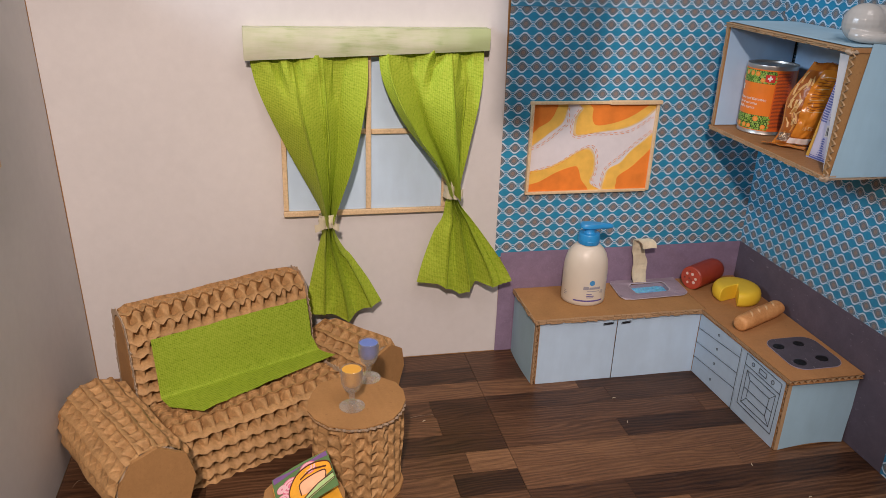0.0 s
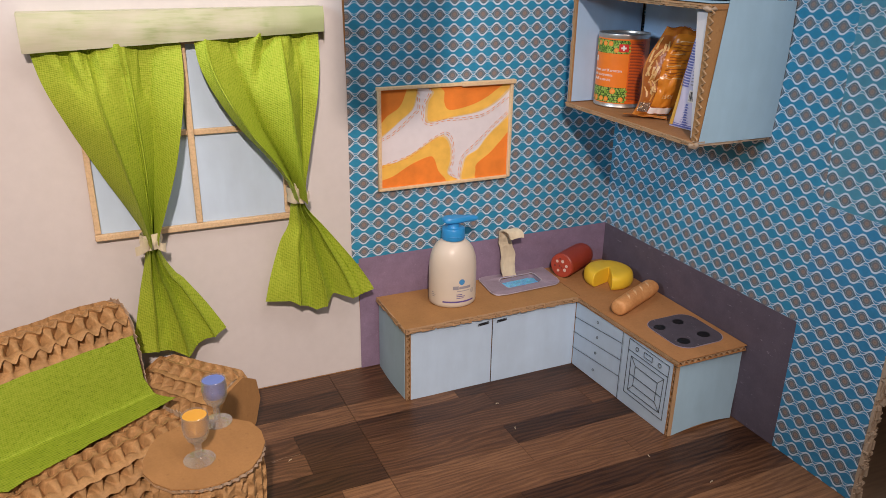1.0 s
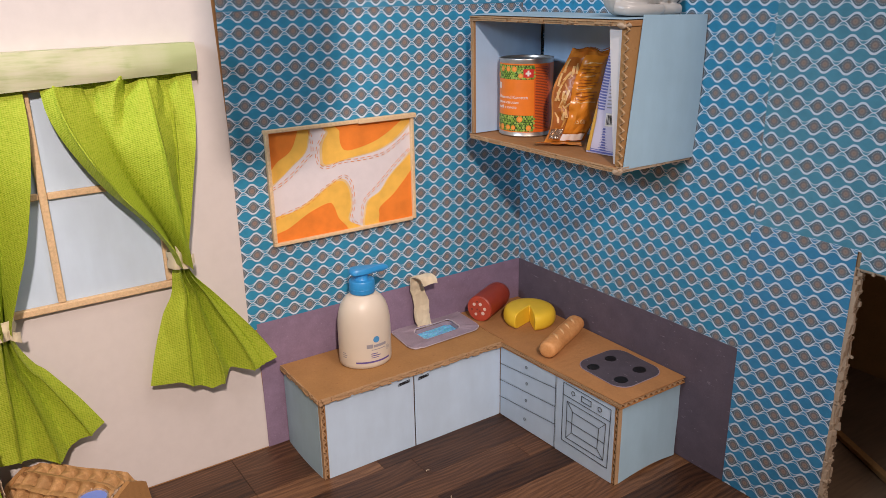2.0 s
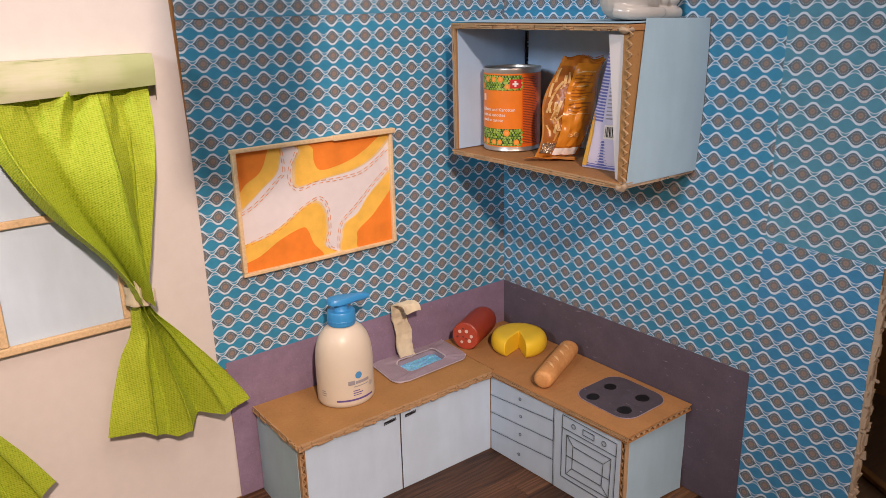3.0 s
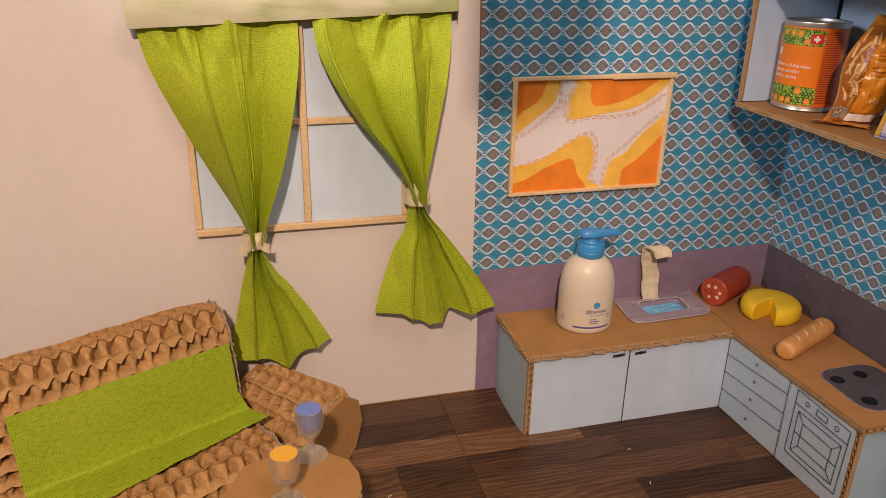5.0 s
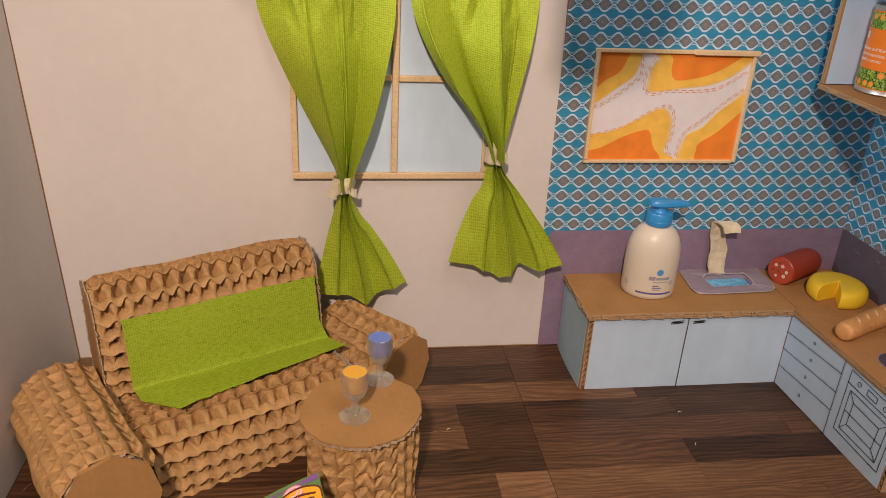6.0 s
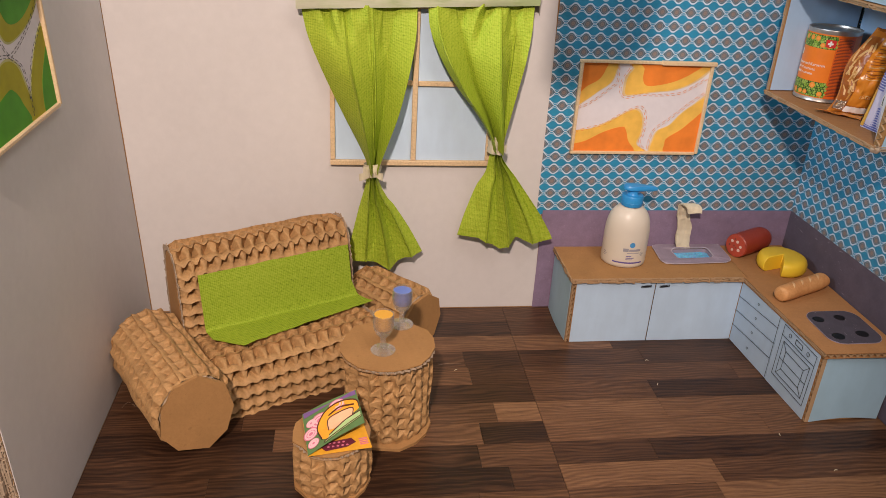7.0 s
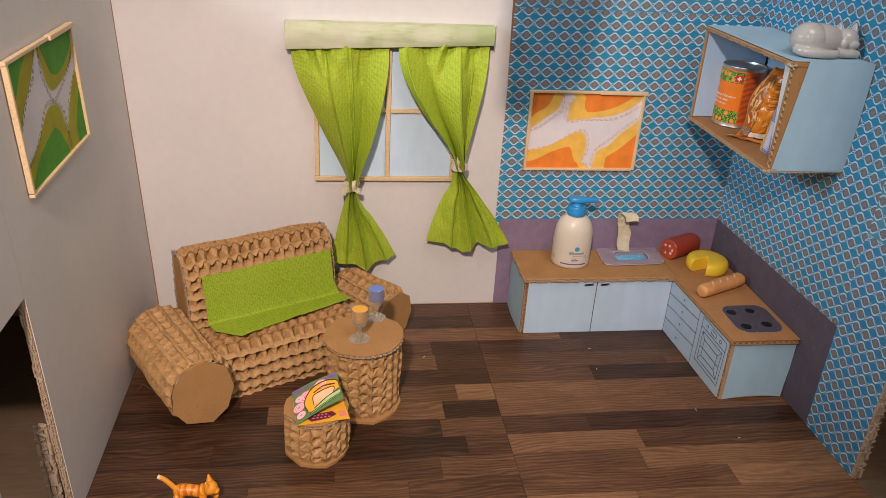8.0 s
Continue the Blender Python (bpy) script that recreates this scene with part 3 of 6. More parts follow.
part("torn_edge", ragged_edge([(DOOR1 - 0.001, DOORH), (DOOR0, DOORH)], 0.0078, 0.0034, 0.0045, 5, lambda u, v, w: Vector((XR - 0.0002 + w, u, v))), KRAFT_TORN, wall_right)
for k in range(2):
    part("torn_flute", lump(flutes(0.0, 0.215, 0.0, 0.0062, 0.0, 0.0035, 0.0075, bm=None), 0.0012, 300, k), KRAFT_TORN, wall_right).matrix_basis = pose(XR + 0.0065 + 0.006 * k, DOOR1 - 0.0005, 0.002, 0, -90, 0)

# left wall, white inside, brown at its cut edge
wall_left = tagged(new("wall_west"), "white cardboard side wall with a cut doorway", "wall", kind="structure")
LEAN_LEFT = Matrix.Translation((XL, 0, 0)) @ pose(0, 0, 0, 0, -1.8, 0)     # it leans outwards a little
wall_left.matrix_world = LEAN_LEFT @ Matrix.Translation((-XL, 0, 0))
side_board(XL - 0.0052, XL - 0.0010, wall_left, KRAFT_EDGE)


def left_face(y0, y1, z0, z1):
    def f(a, b):
        y, z = y0 + (y1 - y0) * a, z0 + (z1 - z0) * b
        return Vector((XL - 0.0003 + 0.0004 * noise.noise(Vector((y * 9, z * 9, 4))), y, z))
    return sheet(f, 24, 20, 0.0007)


part("white_card_panel", left_face(DOOR1 + 0.001, YB - 0.0004, 0.0005, HIGH), WHITE, wall_left, "smooth white card panel", True)
part("white_card_panel", left_face(FRONT, DOOR1 + 0.0005, DOORH + 0.001, HIGH), WHITE, wall_left, "smooth white card panel", True)
part("white_card_panel", left_face(FRONT, DOOR0 - 0.001, 0.0005, DOORH + 0.0005), WHITE, wall_left, "smooth white card panel", True)
part("torn_edge", ragged_edge([(DOOR1, -0.002), (DOOR1, DOORH)], 0.0048, 0.0022, 0.0042, 14, lambda u, v, w: Vector((XL - 0.0012 - w, u, v))), KRAFT_TORN, wall_left, "torn brown corrugated edge of the doorway")
part("torn_edge", ragged_edge([(DOOR1 - 0.006, -0.003), (DOOR1 - 0.002, 0.105)], 0.011, 0.0035, 0.0045, 15, lambda u, v, w: Vector((XL - 0.006 - w, u, v))), KRAFT_TORN, wall_left, "second torn layer of board low on the edge")
part("torn_flute", lump(flutes(0.0, 0.215, 0.0, 0.0046, 0.0, 0.002, 0.0078), 0.0007, 300, 3), KRAFT_TORN, wall_left).matrix_basis = pose(XL - 0.0010, DOOR1 - 0.0015, 0.002, 0, -90, 0)
part("torn_flute", lump(flutes(0.0, 0.105, 0.0, 0.0075, 0.0, 0.004, 0.0095), 0.0014, 260, 5), KRAFT_TORN, wall_left).matrix_basis = pose(XL - 0.0068, DOOR1 - 0.0050, 0.002, 0, -90, 2)

# unseen board added above to cast the dark patch on the back wall
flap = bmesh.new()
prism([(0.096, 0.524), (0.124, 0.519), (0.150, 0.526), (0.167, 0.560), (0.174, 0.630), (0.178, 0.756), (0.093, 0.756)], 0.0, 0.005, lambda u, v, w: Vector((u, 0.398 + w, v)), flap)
structure("shade_board", flap, KRAFT, "unseen brown cardboard added to shade the back wall", "flap")
structure("shade_board_rail", box(XL - 0.026, XR + 0.006, 0.394, 0.407, 0.7565, 0.770, 0.001), KRAFT_EDGE, "unseen brown cardboard rail added to hold the shading board", "rail")
for xs in ((XL - 0.026, XL - 0.016), (XR - 0.004, XR + 0.006)):
    structure("shade_board_post", box(*xs, 0.394, 0.407, HIGH + 0.0005, 0.756, 0.001), KRAFT_EDGE, "unseen brown cardboard upright added under the rail", "post")

# roof and walls of board added outside both doorways to darken them
for side, x0, x1, y0, y1 in (("east", XR + 0.0085, XR + 0.300, 0.335, 0.815), ("west", XL - 0.330, XL - 0.030, 0.350, 0.815)):
    structure("shade_roof_" + side, box(x0, x1, y0, y1, 0.262, 0.267), KRAFT, "brown board added as a roof to shade the doorway", "ceiling")
    structure("shade_back_" + side, box(x0, x1, y1 + 0.0005, y1 + 0.0055, -0.0044, 0.261), KRAFT, "brown board added at the back to shade the doorway", "wall")
    edge_x = x1 if side == "east" else x0 - 0.005
    structure("shade_side_" + side, box(edge_x + 0.0005, edge_x + 0.0045, y0, y1, -0.0044, 0.261), KRAFT, "brown board added at the side to shade the doorway", "wall")

# strip of board that lies outside the doorway
strut = thing("cardboard_strut", pose(XR + 0.125, 0.470, -0.0040, 0, 0, 62), "narrow brown cardboard strip lying outside the doorway", "cardboard")
part("liner", box(-0.075, 0.075, -0.0035, 0.0035, 0, 0.005, 0.0008), KRAFT, strut)
offcut = thing("cardboard_offcut", pose(XR + 0.060, 0.375, -0.0040, 0, 0, 8), "small upright brown cardboard offcut outside the doorway", "cardboard")
part("board", box(-0.012, 0.012, -0.0025, 0.0025, 0, 0.05, 0.0006), KRAFT, offcut)

# ---- laminate floor: strips of three widths of print ----
floor = tagged(part("floor", box(XL - 0.0004, XR + 0.0016, FRONT - 0.01, YB + 0.0005, -0.0040, -0.0008), BLACK, None), "dark walnut laminate floor in staggered strips", "floor", kind="structure")
SEAM, ROW = 0.2010, 0.03035
JOINTS = {1: (0.05, 0.1, 0.36), 2: (0.02, 0.31), 3: (-0.06, 0.14, 0.338), 4: (-0.02, 0.142, 0.43), 5: (0.07, 0.327), 6: (-0.08, 0.158, 0.327), 7: (-0.05, 0.139, 0.42),
          8: (-0.01, 0.1325, 0.295), 9: (-0.10, 0.156, 0.344), 10: (0.02, 0.125, 0.335), 11: (-0.06, 0.09, 0.42), 12: (-0.02, 0.15, 0.31)}
TONES = {(3, 2): 0.30, (4, 2): 0.42, (5, 1): 0.32, (6, 1): 0.55, (6, 2): 0.92, (7, 1): 0.72, (7, 2): 0.22, (8, 1): 0.25, (8, 2): 0.55, (6, 3): 0.68, (6, 4): 0.62, (7, 3): 0.62,
         (7, 4): 0.55, (8, 3): 0.30, (8, 4): 0.18, (9, 3): 0.72, (9, 4): 0.42, (5, 2): 0.58, (5, 3): 0.26, (4, 3): 0.52, (4, 4): 0.55, (3, 3): 0.40, (3, 4): 0.36, (2, 3): 0.30, (3, 1): 0.55,
         (7, 0): 0.20, (8, 0): 0.28, (9, 0): 0.30, (9, 1): 0.20, (10, 0): 0.38, (10, 1): 0.42}
pick = random.Random(11)
top = 0.5435 + 9 * ROW
for row in range(19):
    y1, y0 = (YB - 0.0002 if row == 0 else top - row * ROW), max(top - (row + 1) * ROW, FRONT - 0.01)
    if y1 - y0 < 0.004:
        continue
    cuts = sorted({XL, XR + 0.0012, SEAM, *JOINTS.get(row, (XL + 0.05 + pick.random() * 0.15, SEAM + 0.06 + pick.random() * 0.2))})
    for k, (a, b) in enumerate(zip(cuts, cuts[1:])):
        g = 0.00022 if SEAM in (a, b) else 0.00006
        strip = part("strip", box(a + g, b - g, y0 + 0.00006, y1 - 0.00006, -0.0008, 0.0), LAMINATE, floor)
        # front and right-hand strips lightened: the floor's sheen is put into their tone
        t = TONES.get((row, k), (0.25 if row < 9 else 0.38) + 0.5 * pick.random())
        t = t + 0.10 if row > 5 and a >= SEAM - 0.001 else t
        strip.color = (t, t, t, 1)
for k, (x, y, r) in enumerate(((0.335, 0.655, 70), (0.338, 0.700, 10), (0.425, 0.57, 80), (0.127, 0.69, 40), (0.45, 0.52, 20))):
    crumb = thing("crumb", pose(x, y, 0.0001, 0, 0, r), "pale paper crumb lying on the dark floor", "crumb", "crumbs on the floor")
    part("scrap", lump(tube([(0, 0, 0.0004), (0.0015, 0.0004, 0.0007), (0.0035, -0.0003, 0.0004)], 0.00035, 6), 0.0003, 900, k), TAPE, crumb)


# ---- window, valance and curtains ----
def build_window():
    w = thing("window_1", pose(0, YB, 0), "small wooden-stick window with pale blue paper panes", "window", kind="structure")
    x0, x1, z0, z1, xm, zm = -0.0005, 0.1705, 0.1812, 0.345, 0.0872, 0.2705
    for a, b in ((x0 + 0.003, xm), (xm, x1 - 0.003)):
        for c, d in ((z0 + 0.003, zm), (zm, z1)):
            part("pane", sheet(lambda s, t: Vector((a + (b - a) * s, -0.0012 - 0.0003 * math.sin(s * 5), c + (d - c) * t)), 6, 6, 0.0004), PANE, w)
    for name, u0, u1 in (("frame_side", x0, x0 + 0.005), ("frame_side", x1 - 0.005, x1)):
        part(name, lump(box(u0, u1, -0.0052, -0.0018, z0 + 0.006, z1, 0.0008), 0.0002, 200), STICK, w)
    part("sill", lump(box(x0 - 0.0004, x1 + 0.0006, -0.0062, -0.0018, z0, z0 + 0.0056, 0.0009), 0.0002, 200), STICK, w)
    part("frame_top", box(x0, x1, -0.0052, -0.0018, z1, z1 + 0.005, 0.0008), STICK, w)
    part("mullion", lump(box(xm - 0.0028, xm + 0.0028, -0.0056, -0.0018, z0 + 0.006, z1, 0.0009), 0.0002, 200), STICK, w)
    part("glazing_bar", box(x0 + 0.005, xm - 0.003, -0.0050, -0.0018, zm - 0.0026, zm + 0.0026, 0.0008), STICK, w)
    part("glazing_bar", box(xm + 0.003, x1 - 0.005, -0.0050, -0.0018, zm - 0.0030, zm + 0.0022, 0.0008), STICK, w)


build_window()


def build_valance():
    v = thing("curtain_valance", pose(0, YB, 0), "pale green translucent paper valance above the window", "valance")

    def f(a, b):
        x = -0.031 + 0.238 * a
        top, low = 0.3728 + 0.0012 * a, 0.3425 + 0.0105 * a
        bow = math.sin(b * math.pi) * 0.0022
        return Vector((x, -0.0155 - bow - 0.0012 * noise.noise(Vector((x * 40, b * 2, 0))), low + (top - low) * b))
    part("front_band", sheet(f, 50, 8, 0.0004), VEIL, v, smooth=True)
    part("return_end", sheet(lambda a, b: Vector((-0.0311, -0.0155 + 0.0153 * a, 0.3430 + 0.0298 * b)), 3, 3, 0.0004), VEIL, v)
    part("return_end", sheet(lambda a, b: Vector((0.2071 + 0.004 * a, -0.0155 + 0.0153 * a, 0.3530 - 0.012 * a + 0.0208 * b + 0.012 * a * b)), 3, 3, 0.0004), TAPE, v, "cream tape end")
    part("top_fold", sheet(lambda a, b: Vector((-0.031 + 0.238 * a, -0.0155 + 0.0153 * b, 0.3727 + 0.0012 * a)), 4, 2, 0.0004), VEIL, v)


build_valance()


def edge(pts):
    """x as a smooth function of height, from (height, x) pairs given from the top down."""
    line = curve(pts, 10)

    def x_at(z):
        for (za, xa), (zb, xb) in zip(line, line[1:]):
            if zb <= z <= za:
                return xa + (xb - xa) * ((za - z) / (za - zb) if za != zb else 0)
        return line[0][1] if z > line[0][0] else line[-1][1]
    return x_at


def pleats(s, rows):
    """Depth of the folds across the cloth: straight runs between (place, depth) pairs with slightly rounded crests."""
    def raw(q):
        q = min(max(q, 0.0), 1.0)
        for (a, da), (b, db) in zip(rows, rows[1:]):
            if a <= q <= b:
                return da + (db - da) * (q - a) / (b - a)
        return rows[-1][1]
    pinch = sum(0.10 * math.exp(-((s - a) / 0.009) ** 2) for a, d in rows[1:-1] if d > 0.3)
    return 0.80 * raw(s) + 0.10 * (raw(s - 0.012) + raw(s + 0.012)) + pinch


def build_curtain(label, tie, top_l, top_r, low_l, low_r, hem, folds, low_folds, tucks, seed):
    """A paper curtain gathered by a tie: upper drape, lower drape and the tie."""
    tx, tz = tie
    c = thing("curtain", pose(tx, YB - 0.0085, tz), label, "curtain", "curtains at the window")
    xl, xr = edge(top_l), edge(top_r)
    ztop = top_l[0][0]

    def upper(a, b):
        z = tz + (ztop - tz) * (1 - b)
        x = xl(z) + (xr(z) - xl(z)) * a
        wide = (xr(z) - xl(z)) / 0.11
        deep = 0.0270 + 0.0050 * min(1.0, (1 - wide) * 1.6)
        crease = 0.0048 * (abs(noise.noise(Vector((x * 34 + z * 16, z * 26 - x * 9, seed)))) + 0.5 * abs(noise.noise(Vector((x * 80, z * 60, seed + 4))))) * max(0.10, 1 - (ztop - z) / 0.060)
        for at, slope, half, reach, depth in tucks:     # pinched tucks that run down from the top edge
            crease += depth * max(0.0, 1 - abs(a - at - slope * b) / half) * max(0.0, 1 - (b / reach) ** 1.5)
        y = -pleats(a + 0.004 * noise.noise(Vector((z * 30, seed, 0))), folds) * deep * (0.17 + 0.83 * min(1.0, b * 2.6) ** 0.8) + crease
        return Vector((x - tx, min(y + 0.002 * (1 - b) - 0.001, 0.0018), z - tz))

    part("upper_drape", sheet(upper, 168, 64, 0.00025), CREPE, c, smooth=True, crease=32)
    xl2, xr2 = edge(low_l), edge(low_r)

    def lower(a, b):
        zb = pleats(a, hem)
        z = tz + (zb - tz) * b
        x = xl2(z) + (xr2(z) - xl2(z)) * a
        deep = 0.0235 * (0.35 + 0.65 * math.sin(min(1.0, 0.2 + b) * math.pi / 2)) * (1.0 - 0.25 * b)
        y = -pleats(a, low_folds) * deep - 0.0036 * abs(noise.noise(Vector(((x - tx) / (0.004 + tz - z) * 4.5, z * 22, seed + 3))))
        return Vector((x - tx, min(y - 0.0015, 0.0018), z - tz))

    part("lower_drape", sheet(lower, 150, 44, 0.00025), CREPE, c, smooth=True, crease=32)

    def band(a, b):
        g = 2 * math.pi * a
        r = 1 + 0.16 * noise.noise(Vector((math.cos(g) * 2, math.sin(g) * 2, b * 3 + seed)))
        return Vector((math.cos(g) * 0.0092 * r, math.sin(g) * 0.0125 * r - 0.0085, -0.0070 + 0.0140 * b + 0.002 * math.cos(g + seed)))
    knot = part("tie", sheet(band, 28, 6, 0.0006, close_u=True), TAPE, c, "cream tape tie", True)
    for k, (ang, ln) in enumerate(((200, 0.011), (335, 0.008), (150, 0.007)) if seed < 2 else ((110, 0.010), (20, 0.005))):
        q = radians(ang)
        part("tie_end", lump(sheet(lambda a, b: Vector((math.cos(q) * (0.004 + ln * a), -0.0215 - 0.002 * math.sin(a * 3), math.sin(q) * (0.002 + ln * a) + (b - 0.5) * 0.008)), 6, 3, 0.0005), 0.0008, 160, k), TAPE, knot)


build_curtain("lime green crepe paper curtain, tied, hanging down beside the sofa", (0.0433, 0.1810),
              [(0.3480, -0.0275), (0.318, -0.0215), (0.285, -0.0085), (0.245, 0.0100), (0.210, 0.0275), (0.190, 0.0365), (0.180, 0.0385)],
              [(0.3480, 0.0860), (0.318, 0.0845), (0.285, 0.0785), (0.245, 0.0690), (0.210, 0.0570), (0.190, 0.0500), (0.180, 0.0480)],
              [(0.182, 0.0392), (0.165, 0.0370), (0.140, 0.0305), (0.110, 0.0235), (0.085, 0.0178), (0.060, 0.0135)],
              [(0.182, 0.0475), (0.165, 0.0510), (0.148, 0.0600), (0.140, 0.0670), (0.120, 0.0800), (0.100, 0.0915), (0.078, 0.1025), (0.060, 0.1080)],
              [(0, 0.0730), (0.25, 0.0760), (0.54, 0.0660), (0.74, 0.0785), (1, 0.0842)],
              [(0, 0.05), (0.35, 1.0), (0.57, 0.36), (0.61, 0.46), (0.75, 0.0), (1, 0.80)],
              [(0, 0.25), (0.24, 0.85), (0.36, 0.45), (0.52, 1.0), (0.63, 0.35), (0.84, 0.80), (1, 0.30)],
              [(0.20, 0.22, 0.05, 0.24, 0.0120), (0.36, 0.10, 0.06, 0.22, 0.0120), (0.77, -0.25, 0.065, 0.30, 0.0120), (0.56, 0.06, 0.10, 0.16, -0.0080)], 1.0)
build_curtain("lime green crepe paper curtain, tied, hanging near the kitchen", (0.1745, 0.2075),
              [(0.3550, 0.0965), (0.330, 0.0985), (0.305, 0.1080), (0.275, 0.1260), (0.245, 0.1500), (0.222, 0.1650), (0.205, 0.1700)],
              [(0.3550, 0.2030), (0.330, 0.2015), (0.305, 0.1975), (0.275, 0.1915), (0.245, 0.1855), (0.222, 0.1810), (0.205, 0.1790)],
              [(0.209, 0.1705), (0.195, 0.1685), (0.178, 0.1655), (0.165, 0.1580), (0.150, 0.1520), (0.125, 0.1440), (0.098, 0.1375), (0.075, 0.1330)],
              [(0.209, 0.1785), (0.195, 0.1820), (0.175, 0.1975), (0.150, 0.2160), (0.130, 0.2300), (0.110, 0.2420), (0.098, 0.2470), (0.075, 0.2520)],
              [(0, 0.1035), (0.22, 0.1020), (0.45, 0.0885), (0.64, 0.1015), (0.82, 0.0960), (1, 0.1020)],
              [(0, 0.45), (0.08, 0.95), (0.31, 0.08), (0.36, 0.30), (0.68, 1.0), (0.84, 0.40), (1, 0.60)],
              [(0, 0.20), (0.30, 0.75), (0.40, 0.35), (0.53, 1.0), (0.62, 0.25), (0.78, 0.90), (0.88, 0.50), (1, 0.75)],
              [(0.58, -0.45, 0.075, 0.34, 0.0120), (0.84, -0.30, 0.07, 0.26, 0.0100), (0.30, 0.16, 0.05, 0.18, 0.0090), (0.52, 0.02, 0.10, 0.20, -0.0080)], 2.0)


# ---- two painted pictures in stick frames ----
def soft_paint(name, colour):
    m = Mat(name, 0.7, 0.0, 0.3)
    n = m.noise(70, 4.0, 0.6) * 0.6 + m.noise(18, 3.0) * 0.4
    m.put("Base Color", m.ramp(n, [(0.3, shade(colour, 0.82)), (0.55, colour), (0.75, shade(colour, 1.12))]))
    m.bump(m.noise(600, 3.0), 0.15, 0.0003)
    return m.mat


def build_picture(label, m, w, h, fields, strokes, ink, frame_mat):
    """A framed sheet with painted fields: origin at the lower left corner, u to the right, v up, face towards -y."""
    p = thing("picture_frame", m, label, "picture", "pictures on the walls")

    def at(u, v, d):
        return Vector((u * w, -0.0014 - d, v * h))
    part("paper", box(0.001, w - 0.001, -0.0014, -0.0006, 0.001, h - 0.001), PAINT_PAPER, p)
    for k, (mat, pts, smooth_it) in enumerate(fields):
        line = curve(pts, 5, True) if smooth_it else pts
        line = [(min(max(u, 0.01), 0.99), min(max(v, 0.012), 0.988)) for u, v in line]
        part("painted_field", prism(line, 0.0, 0.00006 + 0.00003 * k, at), mat, p)
    for line in strokes:
        q, bm = curve(line, 6), bmesh.new()
        for o in (-0.012, 0.012):
            shifted = []
            for i, (u, v) in enumerate(q):
                a, b = q[max(i - 1, 0)], q[min(i + 1, len(q) - 1)]
                d = math.hypot((b[0] - a[0]) * w, (b[1] - a[1]) * h) or 1.0
                shifted.append((u * w - (b[1] - a[1]) * h / d * o * w * 0.55, v * h + (b[0] - a[0]) * w / d * o * w * 0.55))
            lines(dashes(shifted, 0.0040 if o > 0 else 0.0034, 0.0030), 0.00050, lambda u, v, d: Vector((u, -0.0018 - d, v)), 0.0001, bm)
        part("dashed_line", bm, ink, p)
    s = 0.0034
    part("frame_side", lump(box(0, s, -0.0045, 0, s, h - s * 0.2, 0.0006), 0.00015, 150, 1), frame_mat, p)
    part("frame_side", lump(box(w - s, w, -0.0045, 0, 0.001, h - s, 0.0006), 0.00015, 150, 2), frame_mat, p)
    part("frame_bottom", lump(box(0, w - s - 0.0002, -0.0045, 0, 0, s - 0.0004, 0.0006), 0.00015, 150, 3), frame_mat, p)
    part("frame_top", lump(box(-0.001, w * 0.62, -0.0045, 0, h - s * 0.8, h + s * 0.15, 0.0006), 0.00015, 150, 4), frame_mat, p)
    part("frame_top", lump(box(w * 0.6, w + 0.002, -0.0062, -0.0004, h - s + 0.0002, h + s * 0.3, 0.0006), 0.00015, 150, 5), frame_mat, p)
    return p


PAINT_PAPER = plain("drawing_paper", (0.66, 0.62, 0.63), 0.7, 0.3, 0, 0.05)
ORANGE = soft_paint("orange_paint", (0.80, 0.225, 0.030))
AMBER = soft_paint("amber_paint", (0.82, 0.48, 0.085))
CREAM = soft_paint("pale_amber_wash", (0.73, 0.53, 0.27))
LEAF = soft_paint("green_paint", (0.075, 0.30, 0.018))
OLIVE = soft_paint("yellow_green_paint", (0.36, 0.33, 0.012))
STRAW = soft_paint("pale_green_wash", (0.50, 0.48, 0.20))
RUST_INK = plain("brown_ink", (0.72, 0.26, 0.06), 0.6, 0.3)


def wider(pts, k):
    cu, cv = sum(p[0] for p in pts) / len(pts), sum(p[1] for p in pts) / len(pts)
    return [(cu + (u - cu) * k, cv + (v - cv) * k) for u, v in pts]


def inset(pts, k):
    """Pulls an outline in towards its middle, but for what lies on the sheet's border."""
    cu, cv = sum(p[0] for p in pts) / len(pts), sum(p[1] for p in pts) / len(pts)
    return [(u if u < 0.02 or u > 0.98 else cu + (u - cu) * k, v if v < 0.025 or v > 0.975 else cv + (v - cv) * k) for u, v in pts]


Y1 = [(0.0, 1.0), (0.14, 1.0), (0.28, 0.99), (0.28, 0.89), (0.25, 0.77), (0.16, 0.67), (0.08, 0.58), (0.0, 0.52), (0.0, 0.76)]
Y2 = [(0.38, 0.98), (0.68, 1.0), (1.0, 1.0), (0.97, 0.89), (0.86, 0.77), (0.73, 0.7), (0.56, 0.67), (0.42, 0.64), (0.35, 0.64), (0.34, 0.72), (0.35, 0.84), (0.39, 0.93)]
Y3 = [(0.0, 0.23), (0.14, 0.28), (0.29, 0.38), (0.41, 0.48), (0.48, 0.5), (0.52, 0.45), (0.54, 0.36), (0.54, 0.22), (0.52, 0.1), (0.59, 0.02), (0.3, 0.0), (0.0, 0.0)]
Y4 = [(1.0, 0.65), (0.9, 0.56), (0.81, 0.45), (0.74, 0.33), (0.65, 0.26), (0.62, 0.14), (0.62, 0.02), (0.8, 0.0), (1.0, 0.0), (1.0, 0.3)]
O1 = [(0.0, 1.0), (0.19, 0.99), (0.19, 0.9), (0.15, 0.8), (0.07, 0.73), (0.0, 0.66)]
